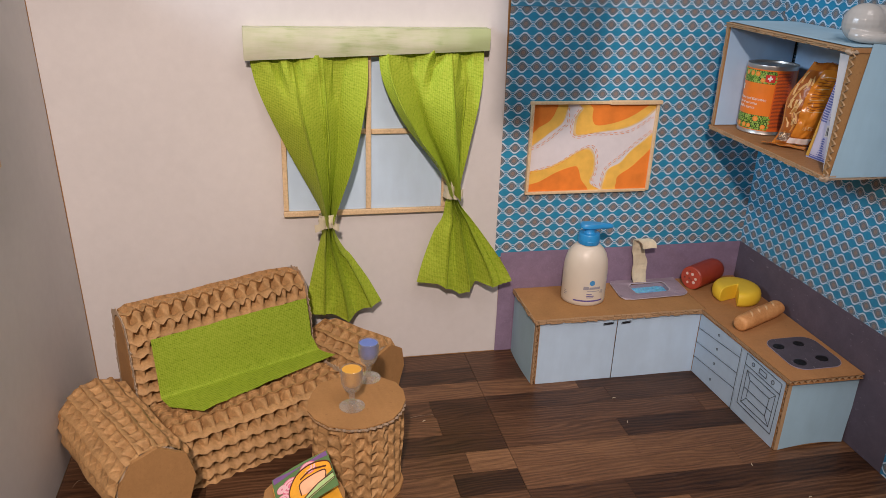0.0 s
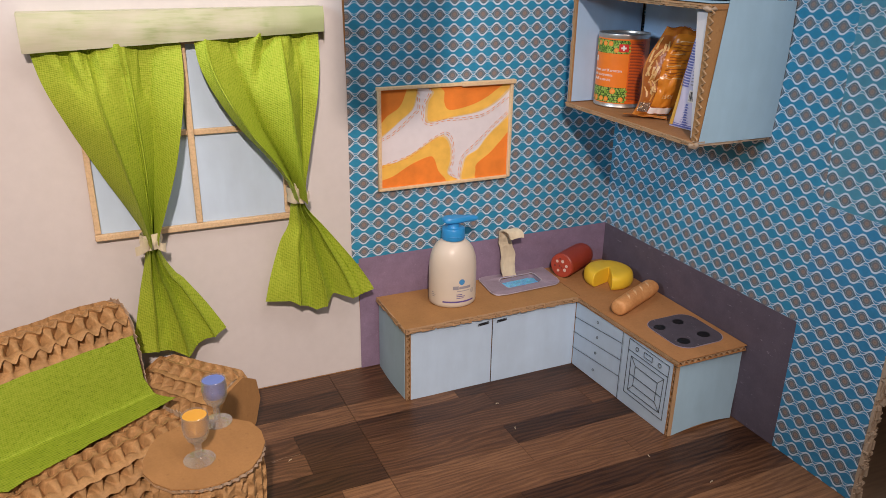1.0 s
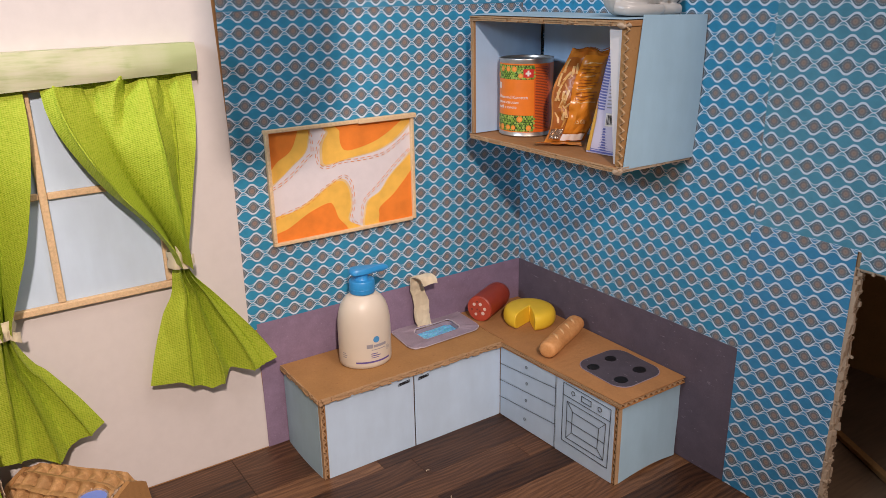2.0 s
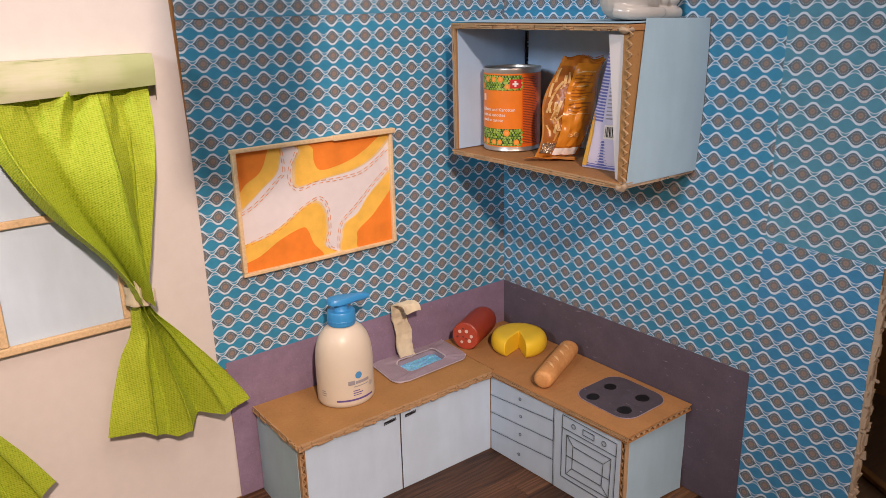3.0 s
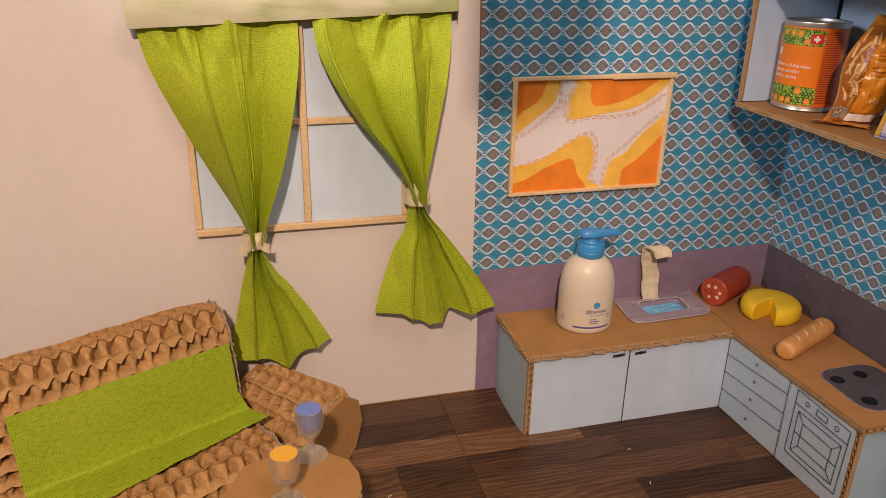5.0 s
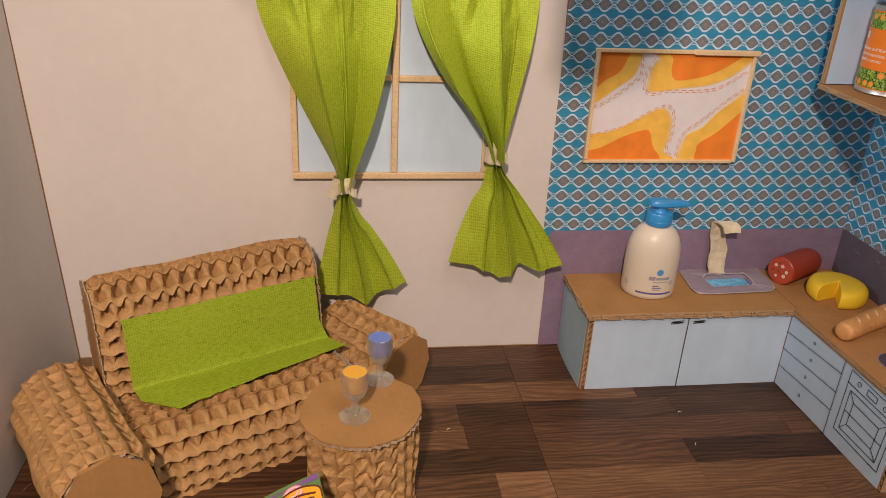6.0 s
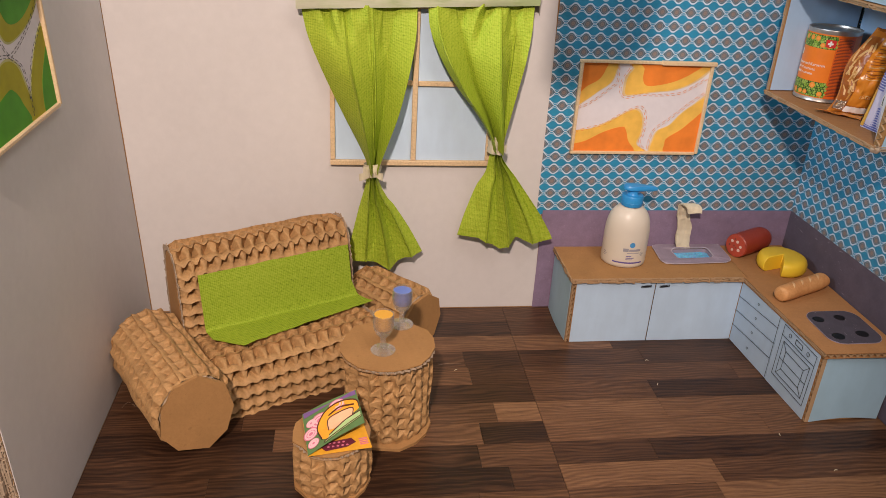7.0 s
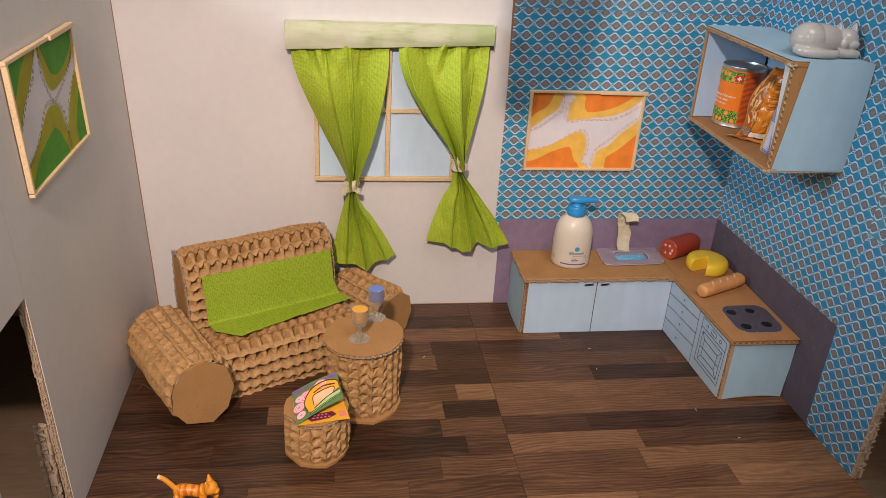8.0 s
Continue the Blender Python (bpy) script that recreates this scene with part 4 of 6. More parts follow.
O2 = [(0.48, 0.99), (0.9, 0.99), (0.86, 0.9), (0.73, 0.8), (0.59, 0.75), (0.51, 0.75), (0.48, 0.82), (0.48, 0.92)]
O3 = [(0.0, 0.09), (0.11, 0.14), (0.24, 0.24), (0.37, 0.3), (0.41, 0.27), (0.44, 0.15), (0.49, 0.01), (0.2, 0.0), (0.0, 0.0)]
O4 = [(1.0, 0.48), (0.92, 0.39), (0.84, 0.28), (0.74, 0.18), (0.73, 0.11), (0.74, 0.02), (0.9, 0.0), (1.0, 0.0), (1.0, 0.2)]
D1 = [(0.02, 0.5), (0.09, 0.54), (0.17, 0.62), (0.25, 0.72), (0.29, 0.77), (0.29, 0.88), (0.28, 0.98)]
D2 = [(0.38, 0.98), (0.37, 0.91), (0.33, 0.81), (0.32, 0.7), (0.35, 0.63), (0.4, 0.62), (0.48, 0.65), (0.62, 0.65), (0.77, 0.67), (0.87, 0.74), (0.97, 0.84)]
D3 = [(0.02, 0.24), (0.12, 0.28), (0.24, 0.33), (0.36, 0.44), (0.48, 0.52), (0.53, 0.48), (0.55, 0.38), (0.55, 0.23), (0.53, 0.15), (0.55, 0.08), (0.6, 0.04)]
D4 = [(0.6, 0.06), (0.61, 0.2), (0.64, 0.29), (0.72, 0.38), (0.8, 0.48), (0.87, 0.57), (0.98, 0.69)]
build_picture("orange and yellow abstract painting in a thin pine stick frame", pose(0.2600, YB - 0.0004, 0.1962, 0, 0, 0), 0.1470, 0.1025,
              [(CREAM, inset(q, 1.0), True) for q in (Y1, Y2, Y3, Y4)] + [(AMBER, inset(q, 0.93), True) for q in (Y1, Y2, Y3, Y4)] + [(ORANGE, q, True) for q in (O1, O2, O3, O4)],
              (D1, D2, D3, D4), RUST_INK, STICK)
G1 = [(0.0, 1.0), (0.28, 0.98), (0.18, 0.87), (0.06, 0.7), (0.0, 0.61)]
G2 = [(0.51, 0.99), (0.75, 1.0), (1.0, 1.0), (0.96, 0.83), (0.77, 0.7), (0.61, 0.7), (0.54, 0.84)]
G3 = [(0.05, 0.0), (0.04, 0.04), (0.23, 0.22), (0.45, 0.31), (0.52, 0.29), (0.58, 0.19), (0.61, 0.0)]
G4 = [(1.0, 0.43), (1.0, 0.0), (0.83, 0.0), (0.84, 0.2), (0.92, 0.36)]
L1 = [(0.0, 1.0), (0.4, 0.99), (0.36, 0.87), (0.26, 0.73), (0.15, 0.63), (0.03, 0.42), (0.0, 0.44)]
L2 = [(0.48, 1.0), (0.75, 1.0), (1.0, 1.0), (0.96, 0.76), (0.79, 0.64), (0.59, 0.59), (0.51, 0.66), (0.48, 0.81)]
L3 = [(0.0, 0.0), (0.0, 0.16), (0.21, 0.29), (0.42, 0.47), (0.56, 0.47), (0.64, 0.33), (0.64, 0.0)]
L4 = [(0.98, 0.59), (1.0, 0.3), (1.0, 0.0), (0.68, 0.0), (0.72, 0.26), (0.85, 0.48)]
build_picture("green and yellow abstract painting in a thin pine stick frame", LEAN_LEFT @ pose(0.0006, 0.5030, 0.2850, 0, 0, 90), 0.1585, 0.1050,
              [(STRAW, wider(q, 1.06), True) for q in (L1, L2, L3, L4)] + [(OLIVE, q, True) for q in (L1, L2, L3, L4)] + [(LEAF, q, True) for q in (G1, G2, G3, G4)],
              ([(0.0, 0.39), (0.16, 0.63), (0.32, 0.77), (0.42, 0.99)], [(0.02, 0.19), (0.21, 0.3), (0.42, 0.52), (0.57, 0.51), (0.78, 0.61), (0.97, 0.77)],
               [(0.46, 0.98), (0.45, 0.74), (0.53, 0.53), (0.66, 0.39), (0.68, 0.14), (0.68, 0.02)], [(0.67, 0.18), (0.78, 0.42), (0.97, 0.62)]), INK, STICK)


# ---- kitchen: two base units, worktop and what stands on it ----
CX0, CX1, CY0, EY0, CT = 0.2590, 0.4525, 0.7405, 0.5885, 0.0765     # left end, oven front, sink front, oven end, underside of the worktop


def build_sink_unit():
    c = thing("sink_cabinet", pose(CX0, CY0, 0), "pale blue cardboard sink cabinet with drawn double doors", "cabinet")
    w, d = CX1 - CX0, YB - 0.003 - CY0
    part("front_board", box(0.0035, w + 0.003, 0.0006, 0.0045, 0.0006, CT - 0.0004), KRAFT, c)
    part("side_board", box(0.0, 0.0033, 0.0046, d, 0.0006, CT - 0.0004), KRAFT, c)

    def side(a, b):
        return Vector((-0.0006 - 0.0022 * math.sin(a * math.pi) * (1 - b) * 0.6, 0.004 + (d - 0.004) * a, 0.0002 + (CT - 0.0006) * b))
    part("side_panel", sheet(side, 10, 10, 0.0004), BLUE_SIDE, c, "darker blue green paper side")
    part("corner_flute", lump(flutes(0.0, CT - 0.001, 0.0, 0.0034, 0.0, 0.0036, 0.0066), 0.0005, 400, 1), KRAFT_EDGE, c, "raw corrugated corner edge").matrix_basis = pose(0.0036, 0.0002, 0.0005, 0, -90, 0)
    part("corner_liner", lump(box(-0.0004, 0.0002, 0.0, 0.0042, 0.0004, CT - 0.0006), 0.0003, 300), KRAFT_EDGE, c)
    for k, (a, b) in enumerate(((0.0042, 0.0930), (0.0936, w + 0.0002))):
        door = part("door", sheet(lambda s, t: Vector((a + (b - a) * s, -0.0002 - 0.0005 * noise.noise(Vector((s * 2 + k * 5, t * 2, 3))), 0.0004 + (CT - 0.0012) * t)), 14, 10, 0.0005), BLUE, c)
        hx = (0.0770, 0.0888) if k == 0 else (0.0982, 0.1092)
        hb = lines([[(hx[0], 0.0690), (hx[1], 0.0700), (hx[1] - 0.0004, 0.0722), (hx[0] + 0.0003, 0.0712), (hx[0], 0.0690)]], 0.0005, lambda u, v, e: Vector((u, -0.0011 - e, v)), 0.0002)
        box(hx[0] + 0.0008, hx[1] - 0.0010, -0.0013, -0.0010, 0.0699, 0.0712, bm=hb)
        part("handle", hb, INK, door, "drawn black handle")
    part("door_gap_line", lines([[(0.0934, 0.0008), (0.0932, 0.04), (0.0934, CT - 0.001)]], 0.0006, lambda u, v, e: Vector((u, -0.0010 - e, v)), 0.0002), INK, c)


def build_oven_unit():
    c = thing("oven_cabinet", pose(CX1 + 0.0006, CY0, 0, 0, 0, -87.6), "pale blue cardboard cabinet with drawn drawers and oven", "cabinet")
    # local x runs towards the front of the room, local y into the cabinet
    w, d = CY0 - EY0, XR - 0.0085 - CX1
    part("front_board", box(0.004, w - 0.0036, 0.0006, 0.0045, 0.0006, CT - 0.0004), KRAFT, c)
    part("end_board", box(w - 0.0034, w - 0.0004, 0.0046, d, 0.0006, CT - 0.0004), KRAFT, c)

    def end(a, b):
        z = 0.0004 + (CT - 0.001) * b
        bow = 0.0030 * math.sin(a * math.pi) * (1 - b) ** 2
        return Vector((w + 0.0006 + 0.004 * a * (1 - b) ** 3 * 0.4, 0.0042 + (d - 0.001 - 0.006 * (1 - b) * a) * a, z + bow))
    part("end_panel", sheet(end, 14, 12, 0.0004), BLUE_SIDE, c, "darker blue green paper end, slightly bowed")
    part("corner_flute", lump(flutes(0.0, CT - 0.001, 0.0, 0.0034, 0.0, 0.0036, 0.0066), 0.0005, 400, 4), KRAFT_EDGE, c, "raw corrugated corner edge").matrix_basis = pose(w, 0.0004, 0.0005, 0, -90, 0)
    part("corner_liner", lump(box(w - 0.0002, w + 0.0004, 0.0, 0.0042, 0.0004, CT - 0.0006), 0.0003, 300), KRAFT_EDGE, c)
    face = lambda u, v, e: Vector((u, -0.0012 - e, v))
    x0, x1 = 0.0012, 0.0790
    zs = (0.0006, 0.0262, 0.0445, 0.0632, CT - 0.0006)
    zl = (0.0006, 0.0215, 0.0400, 0.0578, CT - 0.0006)
    for k in range(4):
        def front(s, t, k=k):
            z0, z1 = zl[k] + (zs[k] - zl[k]) * s, zl[k + 1] + (zs[k + 1] - zl[k + 1]) * s
            return Vector((x0 + (x1 - x0) * s, -0.0002 - 0.0003 * noise.noise(Vector((s * 2, t + k, 8))), z0 + 0.0002 + (z1 - z0 - 0.0003) * t))
        dr = part("drawer", sheet(front, 10, 4, 0.0005), BLUE, c)
        kx, kz = (0.0385, 0.0400, 0.0405, 0.0395)[k], (zs[k] + zs[k + 1] + zl[k] + zl[k + 1]) / 4
        part("knob", lines([ring_of(kx, kz, 0.0013, 10)], 0.0004, face, 0.0002), INK, dr, "drawn round knob")
        if k:
            part("gap_line", lines([[(x0, zl[k]), (x1, zs[k])]], 0.0004, face, 0.0002), INK, dr)
    part("gap_line", lines([[(x1 + 0.0004, 0.001), (x1 + 0.0002, CT - 0.001)]], 0.00046, face, 0.0002), INK, c)
    oven = part("oven_door", sheet(lambda s, t: Vector((x1 + 0.0006 + (w - 0.0046 - x1) * s, -0.0002 - 0.0003 * noise.noise(Vector((s, t, 5))), 0.0004 + (CT - 0.001) * t)), 8, 8, 0.0005), BLUE, c)
    a, b = 0.0885, 0.1450
    part("panel_outline", lines([[(a, 0.0150), (a + 0.0006, 0.0740), (b, 0.0715), (b - 0.0012, 0.0135), (a, 0.0150)], [(a, 0.0620), (b, 0.0600)]], 0.00046, face, 0.0002), INK, oven)
    win = [(a + 0.0055, 0.0570), (b - 0.0050, 0.0555), (b - 0.0060, 0.0190), (a + 0.0055, 0.0195)]
    inn = [(a + 0.0125, 0.0490), (b - 0.0125, 0.0475), (b - 0.0135, 0.0265), (a + 0.0120, 0.0275)]
    part("window_outline", lines([win + win[:1]], 0.00046, face, 0.0002), INK, oven)
    for stroke in [inn + inn[:1], [(win[0][0], 0.0375), (win[1][0] - 0.0005, 0.0360)]] + [[p, q] for p, q in zip(win, inn)]:
        part("inner_line", lines([stroke], 0.00046, face, 0.0002), INK, oven)
    part("dial", lines([ring_of(a + 0.0125, 0.0675, 0.0020)], 0.00046, face, 0.0002), INK, oven, "drawn round dial")
    part("dial", lines([ring_of(b - 0.0125, 0.0660, 0.0021)], 0.00046, face, 0.0002), INK, oven, "drawn round dial")
    part("display", lines([[(a + 0.0225, 0.0645), (a + 0.0340, 0.0640), (a + 0.0340, 0.0690), (a + 0.0225, 0.0695), (a + 0.0225, 0.0645)]], 0.00046, face, 0.0002), INK, oven, "drawn display")


build_sink_unit()
build_oven_unit()


def build_worktop():
    w = thing("worktop", pose(0, 0, CT), "brown corrugated cardboard worktop in two pieces", "worktop")
    x0, x1, y0, y1 = CX0 - 0.0025, CX1 + 0.0030, CY0 - 0.0022, YB - 0.0020
    hx0, hx1, hy0, hy1 = 0.3905, 0.4405, 0.7820, 0.8100
    t0, t1 = 0.0046, 0.0050
    for name, z0, z1 in (("lower_liner", 0.0, 0.0005), ("upper_liner", t0 - 0.0002, t1)):
        part(name, ring_plate([(x0, y0), (x1, y0), (x1, y1), (x0, y1)], [(hx0, hy0), (hx1, hy0), (hx1, hy1), (hx0, hy1)], z0, z1), KRAFT, w)
    for q in ((x0 + 0.0004, x1 - 0.0004, y0 + 0.0006, hy0), (x0 + 0.0004, hx0, hy0, y1), (hx1, x1 - 0.0004, hy0, y1)):
        part("flute", lump(flutes(q[0], q[1], 0.0006, 0.0044, q[2], q[3], 0.0068), 0.0002, 300), KRAFT_EDGE, w)
    part("worn_rim", ragged_edge([(x1, y0), (x0, y0)], 0.0050, 0.0030, 0.0030, 21, lambda u, v, e: Vector((u, v, 0.0001 + e))), KRAFT_EDGE, w, "crushed cut edge")
    part("worn_rim", ragged_edge([(x0, y0), (x0, y1)], 0.0048, 0.0018, 0.0040, 22, lambda u, v, e: Vector((u, v, 0.0003 + e))), KRAFT_EDGE, w, "crushed cut edge")
    # the second piece, whose front runs slightly askew
    a0, a1, b0, b1 = CX1 - 0.0010, XR - 0.0030, EY0 - 0.0030, YB - 0.0020
    a2 = a0 + 0.0064
    flat = lambda u, v, e: Vector((u, v, e))
    part("lower_liner", prism([(a2, b0), (a1, b0), (a1, y0 - 0.0008), (a0, y0 - 0.0008)], -0.0002, 0.0003, flat), KRAFT_Y, w)
    part("upper_liner", prism([(a2, b0), (a1, b0), (a1, b1), (x1 + 0.0004, b1), (x1 + 0.0004, y0 - 0.0010), (a0, y0 - 0.0010)], t0, t1 + 0.0004, flat), KRAFT_Y, w)
    part("flute", flutes(a2 + 0.001, a1 - 0.0004, 0.0004, 0.0045, b0 + 0.0003, y0 - 0.0012, 0.0068), KRAFT_EDGE, w, "open flutes of the board")
    part("worn_rim", ragged_edge([(a0, y0 - 0.001), (a2, b0)], 0.0036, 0.0014, 0.0045, 23, lambda u, v, e: Vector((u, v, 0.0012 + e))), KRAFT_EDGE, w, "crushed cut edge")


build_worktop()
TOP = CT + 0.0054


def rounded(cx, cy, w, d, r, turn=0.0, skew=0.0, n=5):
    out = []
    for sx, sy, a0 in ((1, 1, 0), (-1, 1, 90), (-1, -1, 180), (1, -1, 270)):
        for k in range(n + 1):
            g = radians(a0 + 90 * k / n)
            u, v = sx * (w / 2 - r) + r * math.cos(g), sy * (d / 2 - r) + r * math.sin(g)
            u += v * skew
            c, s = math.cos(radians(turn)), math.sin(radians(turn))
            out.append((cx + u * c - v * s, cy + u * s + v * c))
    return out


def glitter(name, colour):
    m = Mat(name, 0.35, 0.0, 0.6)
    v = m.voronoi(900)
    m.put("Base Color", m.mix(0.55, m.mix(m.noise(380, 3.0), shade(colour, 0.6), shade(colour, 1.5)), v.outputs["Color"], "SOFT_LIGHT"))
    m.bump(m.noise(700, 3.0), 0.7, 0.0008)
    return m.mat


def build_sink():
    s = thing("sink", pose(0.4145, 0.7960, TOP), "grey violet paper sink with blue glitter water", "sink")
    def crumple(bm, k):
        for v in bm.verts:
            v.co.z += 0.0018 * abs(noise.noise(Vector((v.co.x * 70, v.co.y * 70, k)))) + 0.0012 * abs(noise.noise(Vector((v.co.x * 200, v.co.y * 200, k))))
        return lump(bm, 0.0010, 160, k)

    outer, inner = rounded(0, 0.0005, 0.0840, 0.0525, 0.012, 2, 0.10, 9), rounded(0.001, 0.0, 0.0470, 0.0255, 0.005, 3, 0.1, 9)
    mid = [((a + c) / 2, (b + d) / 2) for (a, b), (c, d) in zip(outer, inner)]
    part("rim", crumple(ring_plate(outer, mid, 0.0002, 0.0012), 2), PURPLE_RIM, s)
    part("rim", crumple(ring_plate(mid, inner, 0.0002, 0.0012), 2), PURPLE_RIM, s)
    part("torn_edge", crumple(ring_plate(wider(outer, 1.018), wider(outer, 0.996), 0.0001, 0.0009), 2), PALE_RIM, s, "pale torn paper edge")
    part("torn_edge", crumple(ring_plate(wider(inner, 1.02), wider(inner, 0.955), 0.0001, 0.0010), 2), PALE_RIM, s, "pale torn paper edge")
    part("basin", ring_plate(rounded(0.001, 0.0, 0.0478, 0.0262, 0.006, 3, 0.1, 6), rounded(0.001, 0.0, 0.0452, 0.0240, 0.006, 3, 0.1, 6), -0.0046, 0.0001), PURPLE_RIM, s)
    water = bmesh.new()
    pool = rounded(0.001, 0.0, 0.0466, 0.0252, 0.006, 3, 0.1, 6)
    rings = [[water.verts.new((u * k + 0.001, v * k, -0.0040 + 0.0011 * noise.noise(Vector((u * k * 420, v * k * 420, 1))))) for u, v in pool] for k in (1.0, 0.85, 0.7, 0.55, 0.4, 0.25, 0.1)]
    for p, q in zip(rings, rings[1:]):
        for i in range(len(pool)):
            water.faces.new((p[i], p[(i + 1) % len(pool)], q[(i + 1) % len(pool)], q[i]))
    water.faces.new(rings[-1])
    part("water", water, WATER, s, "blue glitter paper water")


PURPLE_RIM = purple_paper("grey_violet_card", (0.30, 0.25, 0.305))
PALE_RIM = purple_paper("pale_torn_paper", (0.46, 0.41, 0.46))
WATER = glitter("blue_glitter", (0.14, 0.46, 0.85))
build_sink()


def build_faucet():
    f = thing("faucet", pose(0.4045, 0.8125, TOP), "cream paper tape faucet bent into a hook", "faucet")
    path = curve([(0.0055, -0.002, 0.0), (0.0030, 0.0, 0.014), (0.0036, 0.001, 0.026), (0.0002, 0.002, 0.040), (-0.0015, 0.001, 0.049), (-0.0020, 0.000, 0.0545), (0.000, -0.004, 0.0590), (0.004, -0.012, 0.0575), (0.0055, -0.0155, 0.0505)], 6)

    def f3(a, b):
        k = a * (len(path) - 1)
        i = min(int(k), len(path) - 2)
        p = Vector(path[i]).lerp(Vector(path[i + 1]), k - i)
        return p + Vector(((b - 0.5) * (0.0158 + 0.0016 * math.sin(a * 9)), 0.0005 * math.sin(b * 6), 0))
    part("strip", lump(sheet(f3, 40, 6, 0.0013), 0.0010, 190, 1), TAPE_FAUCET, f)


TAPE_FAUCET = tape("cream_paper", (0.66, 0.59, 0.43))
build_faucet()

BOTTLE = plain("ivory_plastic", (0.62, 0.56, 0.465), 0.38, 0.5, 0, 0.03, 60, 0.03)
CAP = plain("sky_blue_plastic", (0.028, 0.26, 0.58), 0.35, 0.5, 0, 0.05, 80, 0.03)
VIOLET_INK = plain("violet_print", (0.10, 0.07, 0.26), 0.5)
GREY_INK = plain("grey_print", (0.29, 0.28, 0.31), 0.5)
BLUE_INK = plain("blue_print", (0.06, 0.26, 0.52), 0.5)


def build_soap():
    s = thing("soap_dispenser", pose(0.3265, 0.7825, TOP, 0, 0, -8), "ivory toy soap dispenser with a blue pump", "soap dispenser")
    ox, oy = 0.0247, 0.0215
    part("bottle", lathe([(0, 0.0), (0.93, 0.0), (0.985, 0.0012), (1.0, 0.004), (1.0, 0.034), (0.985, 0.0425), (0.94, 0.0500), (0.85, 0.0570), (0.71, 0.0625), (0.56, 0.0658), (0.44, 0.0674), (0.40, 0.0682), (0, 0.0684)], 56, ox, oy), BOTTLE, s, smooth=True)
    pump = part("pump", lathe([(0, 0.0682), (0.0114, 0.0682), (0.0118, 0.0692), (0.0116, 0.0790), (0.0110, 0.0800), (0.0066, 0.0803), (0.0058, 0.0812), (0.0056, 0.0862), (0, 0.0863)], 32), CAP, s, "blue pump collar", True)
    head = curve([(-0.0110, -0.0028), (-0.0085, -0.0066), (0.0, -0.0076), (0.0080, -0.0060), (0.0160, -0.0036), (0.0245, -0.0026), (0.0250, 0.0020), (0.0160, 0.0034), (0.0080, 0.0060), (0.0, 0.0076), (-0.0085, 0.0066), (-0.0110, 0.0028)], 4, True)
    nozzle = bmesh.new()
    rows = [[nozzle.verts.new((u * k, v * k, z - 0.00006 * u * u * 1000 * (1 if u > 0 else 0.3))) for u, v in head] for k, z in ((0.82, 0.0852), (1.0, 0.0866), (1.0, 0.0888), (0.86, 0.0908), (0.45, 0.0916))]
    for low, up in zip(rows, rows[1:]):
        for i in range(len(head)):
            j = (i + 1) % len(head)
            nozzle.faces.new((low[i], low[j], up[j], up[i]))
    nozzle.faces.new(rows[0][::-1])
    nozzle.faces.new(rows[-1])
    part("nozzle", nozzle, CAP, pump, "blue flat nozzle", True)
    part("band", lathe([(0.0116, 0.0715), (0.0119, 0.0720), (0.0119, 0.0726), (0.0116, 0.0731)], 32), CAP, pump)

    def on(u, v, e):
        g = u / ox - math.pi / 2
        return Vector((math.cos(g) * (ox + e + 0.00012), math.sin(g) * (oy + e + 0.00012), v))

    def bars(rows):
        bm = bmesh.new()
        for u0, u1, v0, v1 in rows:
            n = max(2, int((u1 - u0) / 0.0015))
            for k in range(n):
                p, q = u0 + (u1 - u0) * k / n, u0 + (u1 - u0) * (k + 1) / n
                prism([(p, v0), (q, v0), (q, v1), (p, v1)], 0, 0.0001, on, bm)
        return bm
    lab = part("label_stripe", bars([(-0.0165, 0.0185, 0.0058, 0.0074)]), VIOLET_INK, s, "violet printed stripe")
    part("label_mark", prism(ring_of(0.0035, 0.0282, 0.0031, 20)[:-1], 0, 0.0001, on), BLUE_INK, lab, "round blue mark")
    part("label_mark", bars([(-0.0060, 0.0000, 0.0202, 0.0240), (0.0006, 0.0140, 0.0206, 0.0232), (-0.0015, 0.0130, 0.0180, 0.0187)]), GREY_INK, lab, "grey lettering bar")
    part("label_mark", bars([(-0.0020, 0.0040, 0.0142, 0.0150), (-0.0020, 0.0070, 0.0122, 0.0130), (-0.0020, 0.0055, 0.0104, 0.0110)]), VIOLET_INK, lab, "small lettering bars")
    part("label_mark", lines([ring_of(0.0165, 0.0168, 0.0021), ring_of(0.0165, 0.0168, 0.0009, 8)], 0.0004, on, 0.0001), GREY_INK, lab, "printed ring")
    part("label_mark", bars([(-0.031, -0.0265, 0.0105, 0.0112), (-0.031, -0.0255, 0.0125, 0.0132), (-0.031, -0.027, 0.0145, 0.0152)]), GREY_INK, lab)


build_soap()

RED = plain("salami_red", (0.30, 0.040, 0.018), 0.42, 0.45, 0, 0.12, 90, 0.1)
RED_CUT = plain("salami_cut", (0.40, 0.060, 0.030), 0.45, 0.4, 0, 0.18, 160)
FAT = plain("pale_fat", (0.66, 0.50, 0.42), 0.45)
DARKMEAT = plain("dark_meat", (0.16, 0.035, 0.02), 0.5)
CHEESE = plain("yellow_cheese", (0.80, 0.54, 0.035), 0.42, 0.45, 0, 0.06, 60, 0.08)


